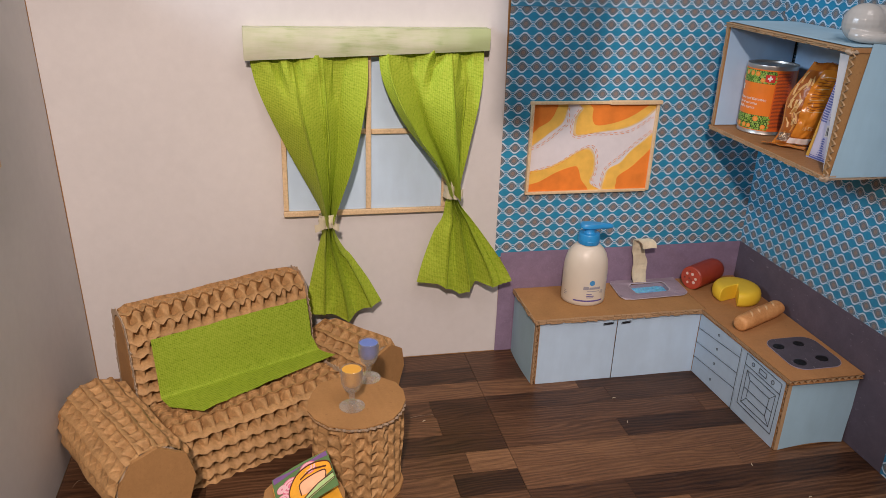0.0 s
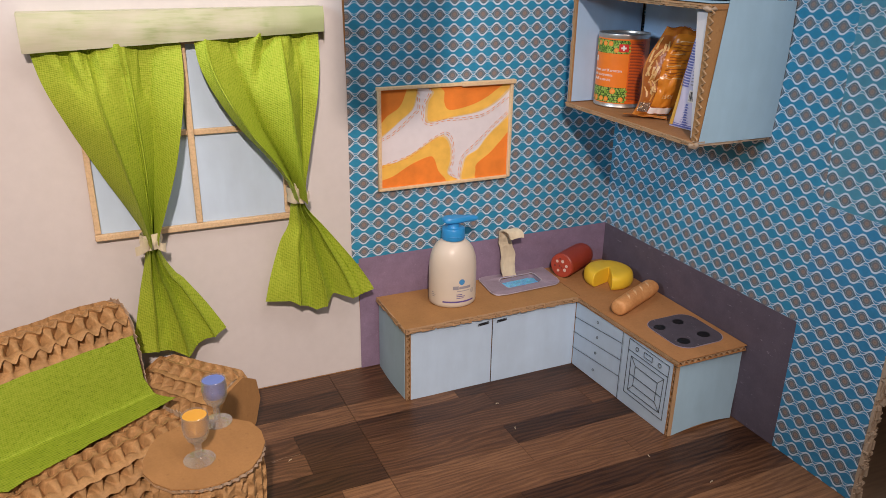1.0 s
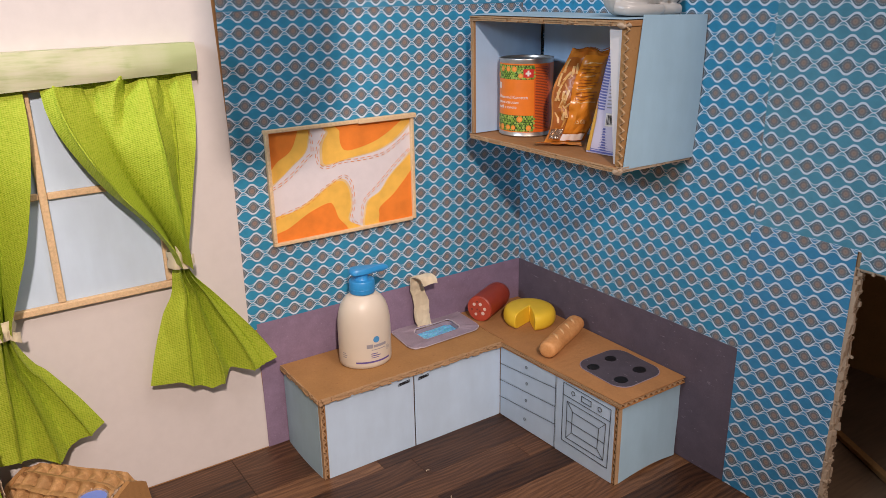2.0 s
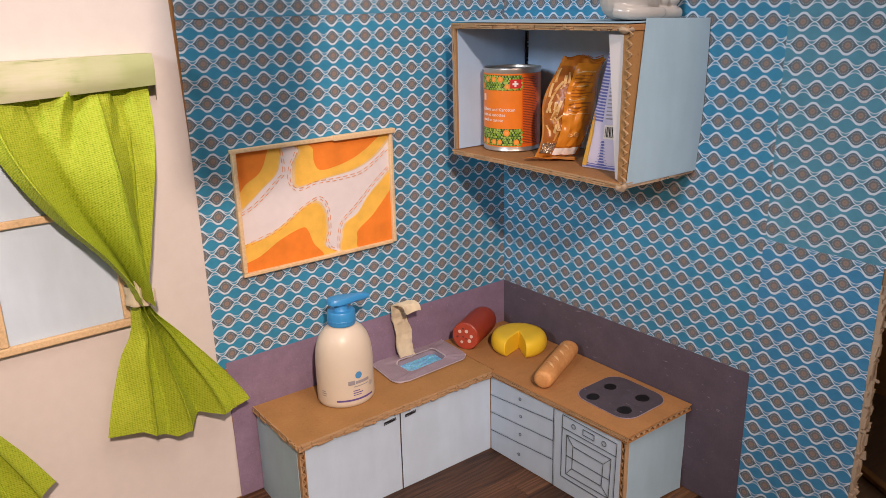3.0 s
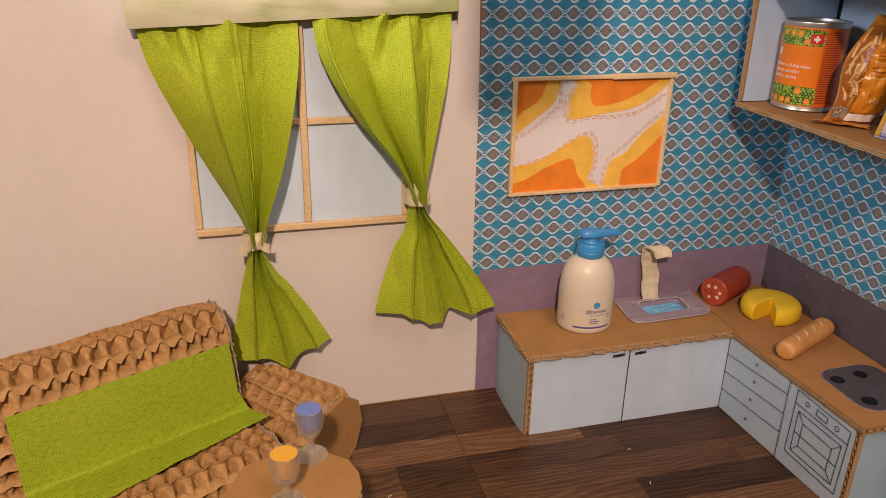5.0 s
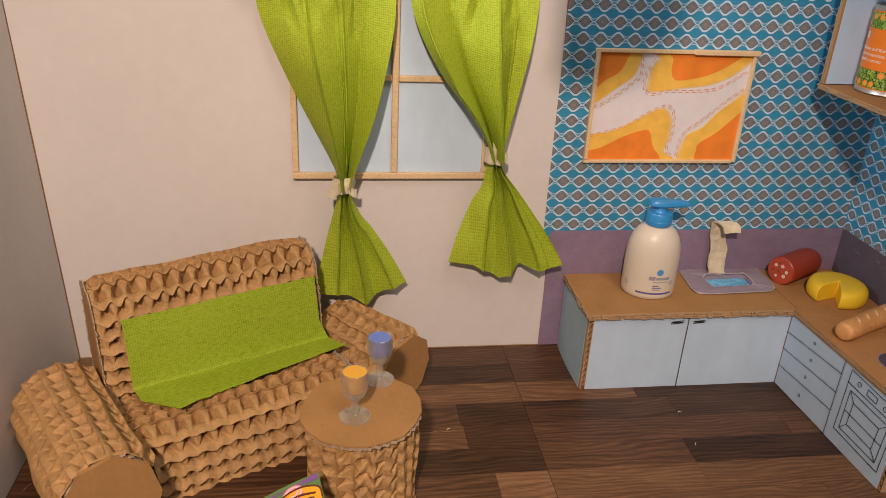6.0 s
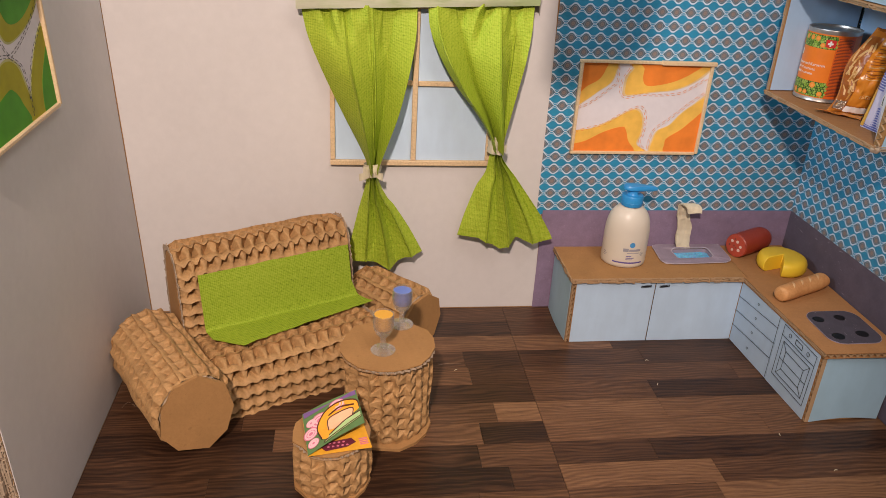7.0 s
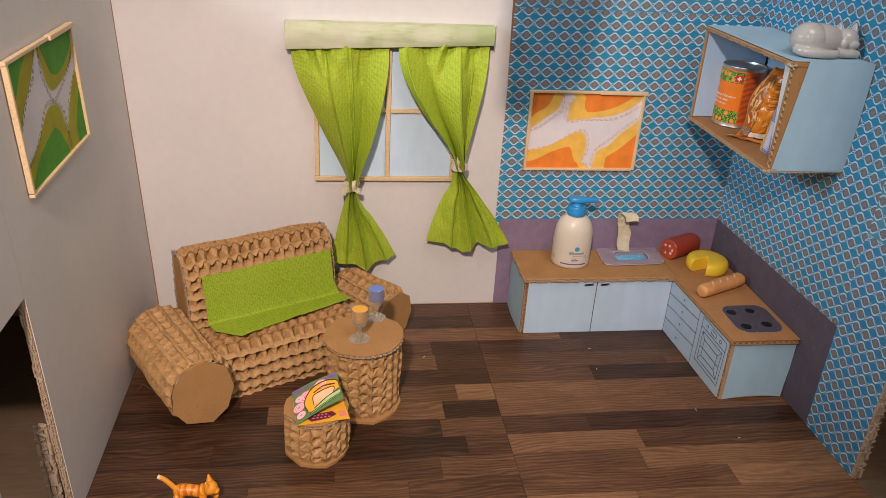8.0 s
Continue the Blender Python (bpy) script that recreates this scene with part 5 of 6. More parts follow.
def crust():
    m = Mat("baked_crust", 0.55, 0.0, 0.4)
    n = m.noise(70, 4.0) * 0.6 + m.noise(400, 3.0) * 0.4
    m.put("Base Color", m.ramp(n, [(0.3, (0.46, 0.20, 0.065)), (0.55, (0.60, 0.29, 0.105)), (0.75, (0.68, 0.38, 0.16))]))
    m.bump(m.noise(500, 3.0), 0.3, 0.0005)
    return m.mat


CRUST = crust()
SLASH = plain("pale_crust", (0.66, 0.40, 0.19), 0.6)


def build_food():
    s = thing("salami", pose(0.4630, 0.7885, TOP + 0.0138, 0, 90, 27), "red toy salami half with white spots", "sausage")
    r = 0.0138
    part("body", lump(lathe([(0, 0.0), (r * 0.92, 0.0), (r, 0.001), (r * 1.01, 0.012), (r, 0.040), (r * 0.96, 0.047), (r * 0.8, 0.052), (r * 0.45, 0.0545), (0, 0.055)], 36), 0.0004, 60, 1), RED, s, smooth=True)
    face = part("cut_face", prism(ring_of(0, 0, r * 0.94, 30)[:-1], -0.0003, 0.0002, lambda u, v, e: Vector((u, v, e))), RED_CUT, s, "speckled cut face")
    for k, (u, v, q) in enumerate(((-0.0045, 0.0055, 0.0017), (-0.0055, -0.0015, 0.0018), (-0.0010, -0.0065, 0.0017), (0.0040, -0.0045, 0.0019), (0.0060, 0.0035, 0.0015), (0.0005, 0.0020, 0.0009), (-0.008, 0.002, 0.001), (0.001, 0.008, 0.0012), (0.002, -0.001, 0.0009))):
        part("spot", prism(ring_of(u, v, q, 12)[:-1], -0.0006, -0.0002, lambda a, b, e: Vector((a, b, e))), FAT if k < 5 else DARKMEAT, face)
    c = thing("cheese", pose(0.5045, 0.7575, TOP), "round yellow toy cheese with a wedge cut out", "cheese")
    g0, g1 = radians(-118), radians(-163)
    prof = [(0.0, 0.0), (0.80, 0.0), (0.88, 0.0006), (0.95, 0.0022), (0.99, 0.0050), (1.0, 0.0080), (0.99, 0.0112), (0.955, 0.0140), (0.90, 0.0160), (0.80, 0.0174), (0.6, 0.0182), (0.0, 0.0186)]
    bm, n, rad = bmesh.new(), 44, 0.0268
    span = 2 * math.pi - (g0 - g1)
    rows = [[bm.verts.new((p * rad * math.cos(g0 + span * i / n), p * rad * math.sin(g0 + span * i / n), z)) for p, z in prof] for i in range(n + 1)]
    for i in range(n):
        for j in range(len(prof) - 1):
            bm.faces.new((rows[i][j], rows[i + 1][j], rows[i + 1][j + 1], rows[i][j + 1]))
    for row in (rows[0], rows[-1]):
        bm.faces.new(row)
    bmesh.ops.remove_doubles(bm, verts=bm.verts, dist=1e-5)
    body = part("body", bm, CHEESE, c, "", True)
    md = body.modifiers.new("soft_edges", "BEVEL")
    md.width, md.segments, md.limit_method, md.angle_limit = 0.0009, 2, "ANGLE", radians(50)
    b = thing("bread", pose(0.4960, 0.6985, TOP + 0.0086, 0, 0, 25), "small toy baguette with slashed brown crust", "bread")
    part("loaf", lump(tube([(-0.0375 * math.cos(math.pi * k / 30), 0, 0.0) for k in range(31)], lambda t: 0.0091 * max(0.30, (1 - abs(2 * t - 1) ** 7) ** 0.5), 26, flat=0.94), 0.0005, 90, 1), CRUST, b, smooth=True)
    for k in range(4):
        x = -0.019 + 0.0135 * k
        part("slash", tube(curve([(x - 0.004, -0.0052, 0.0070), (x, -0.001, 0.0086), (x + 0.005, 0.0040, 0.0075)], 5), lambda t: 0.0014 * math.sin(math.pi * min(max(t, 0.08), 0.92)), 8, flat=0.5), SLASH, b, "pale slash", True)


build_food()


def build_hob():
    h = thing("hob", pose(0.5035, 0.6310, TOP), "grey paper hob with four black burner spots", "hob")
    part("plate", lump(prism(rounded(0, 0, 0.0560, 0.0600, 0.014, 1, 0.03, 6), 0.0002, 0.0008, lambda u, v, e: Vector((u, v, e))), 0.0002, 90), HOBGREY, h)
    part("plate_rim", ring_plate(rounded(0, 0, 0.0568, 0.0608, 0.014, 1, 0.03, 6), rounded(0, 0, 0.0559, 0.0599, 0.014, 1, 0.03, 6), 0.0002, 0.0007), PURPLE_RIM, h)
    for u, v, a, b in ((-0.0185, 0.0140, 0.0058, 0.0052), (0.0060, 0.0165, 0.0055, 0.0052), (0.0110, -0.0140, 0.0062, 0.0056), (-0.0160, -0.0175, 0.0062, 0.0058)):
        part("burner", prism([(u + a * math.cos(q) * (1 + 0.05 * math.sin(3 * q)), v + b * math.sin(q)) for q in (2 * math.pi * k / 20 for k in range(20))], 0.0009, 0.0012, lambda x, y, e: Vector((x, y, e))), BLACK, h)


HOBGREY = purple_paper("hob_grey", (0.070, 0.062, 0.080))
build_hob()


# ---- wall shelf and what it holds ----
SX0, SX1, SY0, SY1, SZ0, SZ1, ST = 0.4580, XR - 0.0022, 0.6030, 0.7935, 0.2732, 0.3862, 0.0050
CAN_METAL = plain("tinplate", (0.55, 0.52, 0.48), 0.35, 0.5, 0.85, 0.06, 200)
CAN_ORANGE = plain("orange_print", (0.82, 0.20, 0.015), 0.38, 0.5, 0, 0.08, 100)
CAN_RED = plain("red_orange_print", (0.72, 0.12, 0.012), 0.4, 0.5, 0, 0.06, 100)
PEA = plain("pea_green", (0.19, 0.34, 0.035), 0.4, 0.4, 0, 0.25, 300)
PEA_PALE = plain("pale_pea_green", (0.33, 0.46, 0.09), 0.4, 0.4, 0, 0.2, 300)
PEA_DEEP = plain("deep_pea_green", (0.085, 0.20, 0.018), 0.4, 0.4, 0, 0.25, 300)
PEA_DARK = plain("dark_green_print", (0.018, 0.040, 0.010), 0.45, 0.4, 0, 0.2, 300)
CARROT = plain("carrot_orange", (0.85, 0.27, 0.03), 0.4)
CARROT_PALE = plain("pale_carrot", (0.88, 0.36, 0.07), 0.4)
FLAG = plain("flag_red", (0.62, 0.025, 0.02), 0.4)
PRINT_WHITE = plain("white_print", (0.80, 0.74, 0.68), 0.5, 0.4, 0, 0.04)
PAPER_WHITE = plain("white_paper", (0.72, 0.70, 0.70), 0.6, 0.4, 0, 0.05, 40)


def build_shelf():
    s = thing("wall_shelf", pose(SX0, SY0, SZ0), "open cardboard wall shelf covered in pale blue paper", "shelf")
    w, d, h = SX1 - SX0, SY1 - SY0, SZ1 - SZ0
    part("bottom_board", lump(box(-0.001, w, 0.0, d + 0.001, 0, ST - 0.0006, 0.0005), 0.0003, 80, 1), KRAFT_Y, s)
    part("top_board", lump(box(-0.001, w, 0.0, d, h - ST, h - 0.0008, 0.0005), 0.0003, 80, 2), KRAFT_Y, s)
    part("far_board", box(0.0, w, d - ST, d - 0.0006, ST, h - ST - 0.0002, 0.0003), KRAFT, s)
    part("near_board", box(0.0006, w, 0.0006, ST, ST, h - ST - 0.0002, 0.0003), KRAFT, s)
    part("far_lining", sheet(lambda a, b: Vector((0.0015 + (w - 0.003) * a, d - ST - 0.0006, ST + 0.0003 + (h - 2 * ST - 0.001) * b)), 6, 6, 0.0003), BLUE_IN, s, "pale blue lining")
    part("far_cover", sheet(lambda a, b: Vector((0.0004 + (w - 0.001) * a, d + 0.0004, 0.001 + (h - 0.002) * b)), 6, 6, 0.0003), BLUE, s)
    part("back_lining", sheet(lambda a, b: Vector((w - 0.0006, ST + (d - 2 * ST) * a * 0.52, ST + (h - 2 * ST) * b)), 6, 6, 0.0003), BLUE_IN, s, "pale blue lining")
    part("back_lining", sheet(lambda a, b: Vector((w - 0.0004, ST + (d - 2 * ST) * (0.52 + 0.455 * a), ST + (h - 2 * ST) * b)), 6, 6, 0.0003), BLUE_IN, s, "pale blue lining")
    part("lining_gap", lump(prism([(d - ST - 0.0004, h * 0.62), (d - ST - 0.0018, h * 0.62), (d - ST - 0.0034, h * 0.80), (d - ST - 0.0022, h - ST - 0.006), (d - ST - 0.0006, h * 0.80)], 0, 0.0003, lambda u, v, e: Vector((w - 0.0012 - e, u, v))), 0.0001, 90), BLACK, s, "dark tear in the lining")

    def cover(a, b):
        z = 0.0015 + (h - 0.0012) * b
        x0 = 0.0040 + 0.0125 * b
        x1 = w + 0.0012 - 0.0012 * b
        return Vector((x0 + (x1 - x0) * a, -0.0008 - 0.0052 * math.sin(a * math.pi * 0.5) * (0.25 + 0.75 * b) - 0.0016 * math.sin(b * 3) * a, z + 0.0016 * (1 - a) * b + 0.0010))
    part("near_cover", sheet(cover, 12, 12, 0.0004), BLUE_SIDE, s, "darker blue green paper end, curling off")

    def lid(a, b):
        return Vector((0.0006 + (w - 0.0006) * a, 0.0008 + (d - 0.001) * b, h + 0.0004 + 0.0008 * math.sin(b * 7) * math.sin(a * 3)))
    part("top_cover", sheet(lid, 10, 16, 0.0004), BLUE_SIDE, s, "darker blue green paper top")
    part("edge_flute", lump(flutes(0.0, h - 0.004, 0.0, ST, 0.0, 0.0014, 0.0066), 0.0004, 300, 2), KRAFT_EDGE, s, "raw corrugated front edge").matrix_basis = pose(-0.0012, 0.0006, 0.002, 0, -90, -90) @ pose(0, -0.0004, -0.0048)
    for k, (z, dd) in enumerate(((0.0004, 0.0020), (h - ST + 0.0002, 0.0024))):
        part("edge_rim", ragged_edge([(0.0, d), (0.0, 0.0)], ST - 0.0012, -dd, 0.0060, 31 + k, lambda u, v, e: Vector((u - 0.0008, v, z + e))), KRAFT_EDGE, s, "crushed front edge")
    part("edge_rim", ragged_edge([(0.0, 0.0), (w, 0.0)], ST - 0.001, -0.0014, 0.0045, 33, lambda u, v, e: Vector((u, v - 0.0002, 0.0002 + e))), KRAFT_TORN, s, "torn lower edge")
    part("edge_rim", ragged_edge([(0.0, ST), (0.0, h - ST)], 0.004, 0.0012, 0.0070, 34, lambda u, v, e: Vector((u - 0.0002, d - ST + e, v))), KRAFT_EDGE, s, "crushed upright edge")
    part("glue_lump", lump(ball((0.001, 0.003, h - 0.004), 0.0055, 0.0045, 0.0028), 0.0014, 220, 4), KRAFT_TORN, s, "torn corner lump")
    part("glue_lump", lump(ball((0.0015, 0.0015, 0.0015), 0.0045, 0.004, 0.0030), 0.0012, 240, 5), KRAFT_TORN, s, "torn corner lump")


build_shelf()
SHELF = SZ0 + ST


def build_can():
    r, h = 0.0250, 0.0700
    c = thing("food_can", pose(0.4995, 0.7630, SHELF, 0, 0, 0), "orange tin of peas and carrots on the shelf", "can")
    part("tin", lathe([(0, 0.0006), (r * 0.93, 0.0006), (r * 0.98, 0.0), (r * 1.01, 0.0008), (r * 0.985, 0.0030), (r * 0.985, h - 0.003), (r * 1.01, h - 0.0010), (r * 1.0, h), (r * 0.95, h - 0.0004), (r * 0.93, h - 0.0022), (0, h - 0.0024)], 56), CAN_METAL, c, "bare tin body", True)
    # label; s runs round the tin from the side that faces the room
    mid = radians(219)

    def on(s, z, e):
        g = mid + s / r
        return Vector((math.cos(g) * (r * 0.99 + e), math.sin(g) * (r * 0.99 + e), z))

    def patch(s0, s1, z0, z1, lift, mat, name, parent, label=""):
        n = max(2, int((s1 - s0) / 0.0016))
        return part(name, sheet(lambda a, b: on(s0 + (s1 - s0) * a, z0 + (z1 - z0) * b, lift + 0.00006), n, 1, 0.0001), mat, parent, label)
    half = math.pi * r * 0.98
    band = patch(-half, half, 0.0040, h - 0.0042, 0.0, CAN_ORANGE, "label", c, "printed orange paper label")
    patch(0.0120, 0.0300, 0.0042, h - 0.0050, 0.0002, CAN_RED, "label_side", band)
    rnd = random.Random(5)
    for z0, z1 in ((0.0050, 0.0195), (0.0520, 0.0645)):
        patch(-0.0300, 0.0118, z0, z1, 0.0002, PEA_DARK, "label_band", band)
        beds = [bmesh.new() for _ in range(4)]
        for j in range(7):
            for i in range(17):
                s, z = -0.0292 + 0.0025 * i + 0.00125 * (j % 2) + rnd.uniform(-0.0004, 0.0004), z0 + 0.0011 + (z1 - z0 - 0.0022) * j / 6 + rnd.uniform(-0.0003, 0.0003)
                q, pick_bed = rnd.uniform(0.00095, 0.00125), rnd.randrange(3)
                prism(ring_of(s, z, q, 9)[:-1], 0.00034, 0.00038 + 0.00006 * rnd.random(), on, beds[pick_bed])
                prism(ring_of(s - 0.0003, z + 0.00035, q * 0.34, 6)[:-1], 0.00040, 0.00048, on, beds[3])
        for k in range(6):
            s, z, q = -0.0275 + 0.0068 * k + rnd.uniform(-0.0012, 0.0012), rnd.choice((z0 + 0.0032, z1 - 0.0034)), rnd.uniform(0.0022, 0.0029)
            part("printed_carrot", prism(ring_of(s, z, q, 12)[:-1], 0.00046, 0.00054, on), CARROT, band)
            part("printed_carrot", prism(ring_of(s, z, q * 0.5, 10)[:-1], 0.00056, 0.00060, on), CARROT_PALE, band)
        for bed, mat in zip(beds, (PEA, PEA_PALE, PEA_DEEP, PEA_PALE)):
            part("pea_print", bed, mat, band)["kind"] = "stuff"
    patch(0.0020, 0.0112, 0.0538, 0.0612, 0.0006, FLAG, "flag_mark", band, "small red flag with a white cross")
    patch(0.0056, 0.0072, 0.0550, 0.0600, 0.0008, PRINT_WHITE, "flag_cross", band)
    patch(0.0040, 0.0088, 0.0566, 0.0583, 0.0008, PRINT_WHITE, "flag_cross", band)
    fine = bmesh.new()
    for k in range(40):
        z = 0.0070 + 0.00142 * k
        n = 8
        a, b = 0.0132, 0.0288 - 0.004 * rnd.random()
        for i in range(n):
            p, q = a + (b - a) * i / n, a + (b - a) * (i + 1) / n
            prism([(p, z), (q, z), (q, z + 0.0005), (p, z + 0.0005)], 0.0004, 0.0005, on, fine)
    part("small_print", fine, DARKMEAT, band, "dark small print bars")
    for text, z in (("Erbsen und Karotten", 0.0345), ("pois et carottes", 0.0300), ("piselli e carote", 0.0255)):
        words(text, 0.0040, PRINT_WHITE, band, lambda x, y, q, z=z: on(x - 0.0275, z + y, 0.00035 + q))
    patch(-0.0275, -0.0235, 0.0430, 0.0485, 0.0003, PRINT_WHITE, "logo_block", band, "white logo block")


build_can()


def snack_print():
    m = Mat("snack_foil", 0.22, 0.0, 0.6)
    n = m.noise(60, 3.0, 0.5)
    m.put("Base Color", m.ramp(n, [(0.34, (0.42, 0.115, 0.016)), (0.50, (0.60, 0.20, 0.028)), (0.66, (0.70, 0.29, 0.055))]))
    m.bump(m.noise(45, 3.0, 0.6) * 0.8 + m.noise(160, 2.0) * 0.2, 0.35, 0.0022)
    return m.mat


def build_bag():
    b = thing("snack_bag", pose(0.4945, 0.6985, SHELF, 0, 0, -40), "crumpled orange foil snack bag leaning on the shelf", "bag")
    h = 0.0815

    def side(sign):
        def f(a, t):
            pillow = math.sin(math.pi * min(max(t * 0.96 + 0.02, 0.0), 1.0)) ** 0.6 * math.sin(math.pi * a) ** 0.7
            wide = 0.0172 + 0.0030 * math.sin(t * 3.0) - 0.0012 * math.sin(t * 9)
            x = (a - 0.5) * 2 * wide + 0.0215 * (t - 0.2) + 0.0020 * math.sin(t * 7.0)
            dents = abs(noise.noise(Vector((a * 3.2 + t * 4, t * 5.5, sign * 3)))) * 0.0075 + noise.noise(Vector((a * 9 - t * 5, t * 12, sign))) * 0.0022
            y = sign * (0.0150 * pillow + 0.0003) - sign * dents * pillow + 0.012 * (t - 0.3) ** 2
            top = 0.0030 * noise.noise(Vector((a * 3.5, 1.0, 9))) - 0.0050 * a if t > 0.9 else 0.0
            return Vector((x, y, max(h * t + top * (t - 0.9) / 0.1 + 0.0010 * noise.noise(Vector((a * 6, t * 3, 2))), 0.0002) if t > 0 else 0.0002 + 0.0030 * a))
        return f
    part("front_face", sheet(side(-1.0), 36, 44), FOILMAT, b, smooth=True)
    part("back_face", sheet(side(1.0), 36, 44), FOILMAT, b, smooth=True)
    f = side(-1.0)

    def on(a, t, e):
        p, q, r = f(a, t), f(min(a + 0.02, 1), t), f(a, min(t + 0.02, 0.999))
        n = (q - p).cross(r - p)
        return p + (n.normalized() if n.length > 1e-12 else Vector((0, -1, 0))) * (0.0005 + e)

    def printed(a0, a1, t0, t1, lift, mat, name, parent, label="", slant=0.0):
        return part(name, sheet(lambda a, t: on(min(max(a0 + (a1 - a0) * a + slant * t, 0.01), 0.985), t0 + (t1 - t0) * t, lift), max(3, int((a1 - a0) * 26)), max(3, int((t1 - t0) * 34)), 0.00012), mat, parent, label, True)
    panel = printed(0.36, 0.93, 0.13, 0.93, 0.0002, BAGAMBER, "text_panel", b, "amber printed panel", 0.02)
    rnd = random.Random(17)
    photo = printed(0.04, 0.35, 0.10, 0.90, 0.0001, CARAMEL, "photo_panel", b, "printed picture of pale snack sticks", 0.02)
    for k in range(26):
        a, t, lean, ln = rnd.uniform(0.07, 0.33), rnd.uniform(0.12, 0.86), rnd.uniform(-0.09, 0.09), rnd.uniform(0.07, 0.13)
        dots = [(a + lean * (i / 5 - 0.5), t + ln * (i / 5 - 0.5)) for i in range(6)]
        wide = rnd.uniform(0.016, 0.026)
        ring = [(u - wide, v) for u, v in dots] + [(u + wide, v) for u, v in reversed(dots)]
        part("printed_stick", prism([(min(max(u, 0.02), 0.98), min(max(v, 0.06), 0.95)) for u, v in ring], 0.0003 + 0.00004 * (k % 4), 0.0004 + 0.00004 * (k % 4), on), (STICK_PALE, STICK_TAN, STICK_PALE)[k % 3], photo)
    for k in range(13):
        t = 0.84 - 0.032 * k
        a1 = 0.86 - 0.10 * (k % 3) * rnd.random()
        printed(0.46, a1, t, t + 0.009, 0.0006, CARAMEL if k % 4 else STICK_PALE, "small_print", panel)
    words("150g", 0.0052, STICK_PALE, panel, lambda x, y, q: on(0.50 + x / 0.036, 0.235 + y / h, 0.0007 + q))
    # pale metallic patch stands in for the silver sparkle on the foil
    printed(0.06, 0.34, 0.055, 0.16, 0.0005, SILVER, "foil_patch", b, "metallic patch added for the foil's sparkle")
    printed(0.36, 0.90, 0.045, 0.115, 0.0005, PRINT_WHITE, "white_border", b)
    fold = part("top_fold", lump(sheet(lambda a, t: f(0.05 + 0.9 * a, 0.985) + Vector((0, -0.0004 + 0.0105 * t, 0.0004 + 0.0022 * math.sin(t * 3.0) - 0.0010 * t)), 16, 5, 0.0004), 0.0012, 130, 6), FOILMAT, b, "folded down top", True)
    part("dark_seal", lump(sheet(lambda a, t: f(0.45 + 0.5 * a, 0.985) + Vector((0, 0.0040 + 0.004 * t, 0.0026 + 0.0008 * a)), 8, 3, 0.0004), 0.0008, 150, 7), CARAMEL, fold)
    part("bottom_seal", lump(sheet(lambda a, t: Vector((-0.029 + 0.040 * a, -0.0045 - 0.012 * t, 0.0010 + 0.0026 * t * (1 - a))), 12, 5, 0.0004), 0.0010, 120, 1), FOILMAT, b, "flat sealed end", True)


SILVER = plain("sparkle_foil", (0.62, 0.50, 0.38), 0.22, 0.5, 0.9, 0.3, 260, 0.9, 0.0016)
STICK_PALE = plain("pale_stick_print", (0.72, 0.43, 0.17), 0.35, 0.5, 0, 0.15, 120)
STICK_TAN = plain("tan_stick_print", (0.60, 0.28, 0.07), 0.35, 0.5, 0, 0.15, 120)
FOILMAT = snack_print()
CARAMEL = plain("caramel_print", (0.36, 0.10, 0.014), 0.35)
BAGAMBER = plain("amber_print", (0.70, 0.235, 0.024), 0.26, 0.6, 0, 0.15, 60)
build_bag()
LILAC = plain("lilac_print", (0.60, 0.58, 0.74), 0.4, 0.5, 0, 0.05)
LAVENDER = plain("blue_violet_print", (0.12, 0.145, 0.42), 0.4, 0.5, 0, 0.06)
GOLD = plain("golden_print", (0.74, 0.42, 0.07), 0.35, 0.5, 0, 0.25, 60)


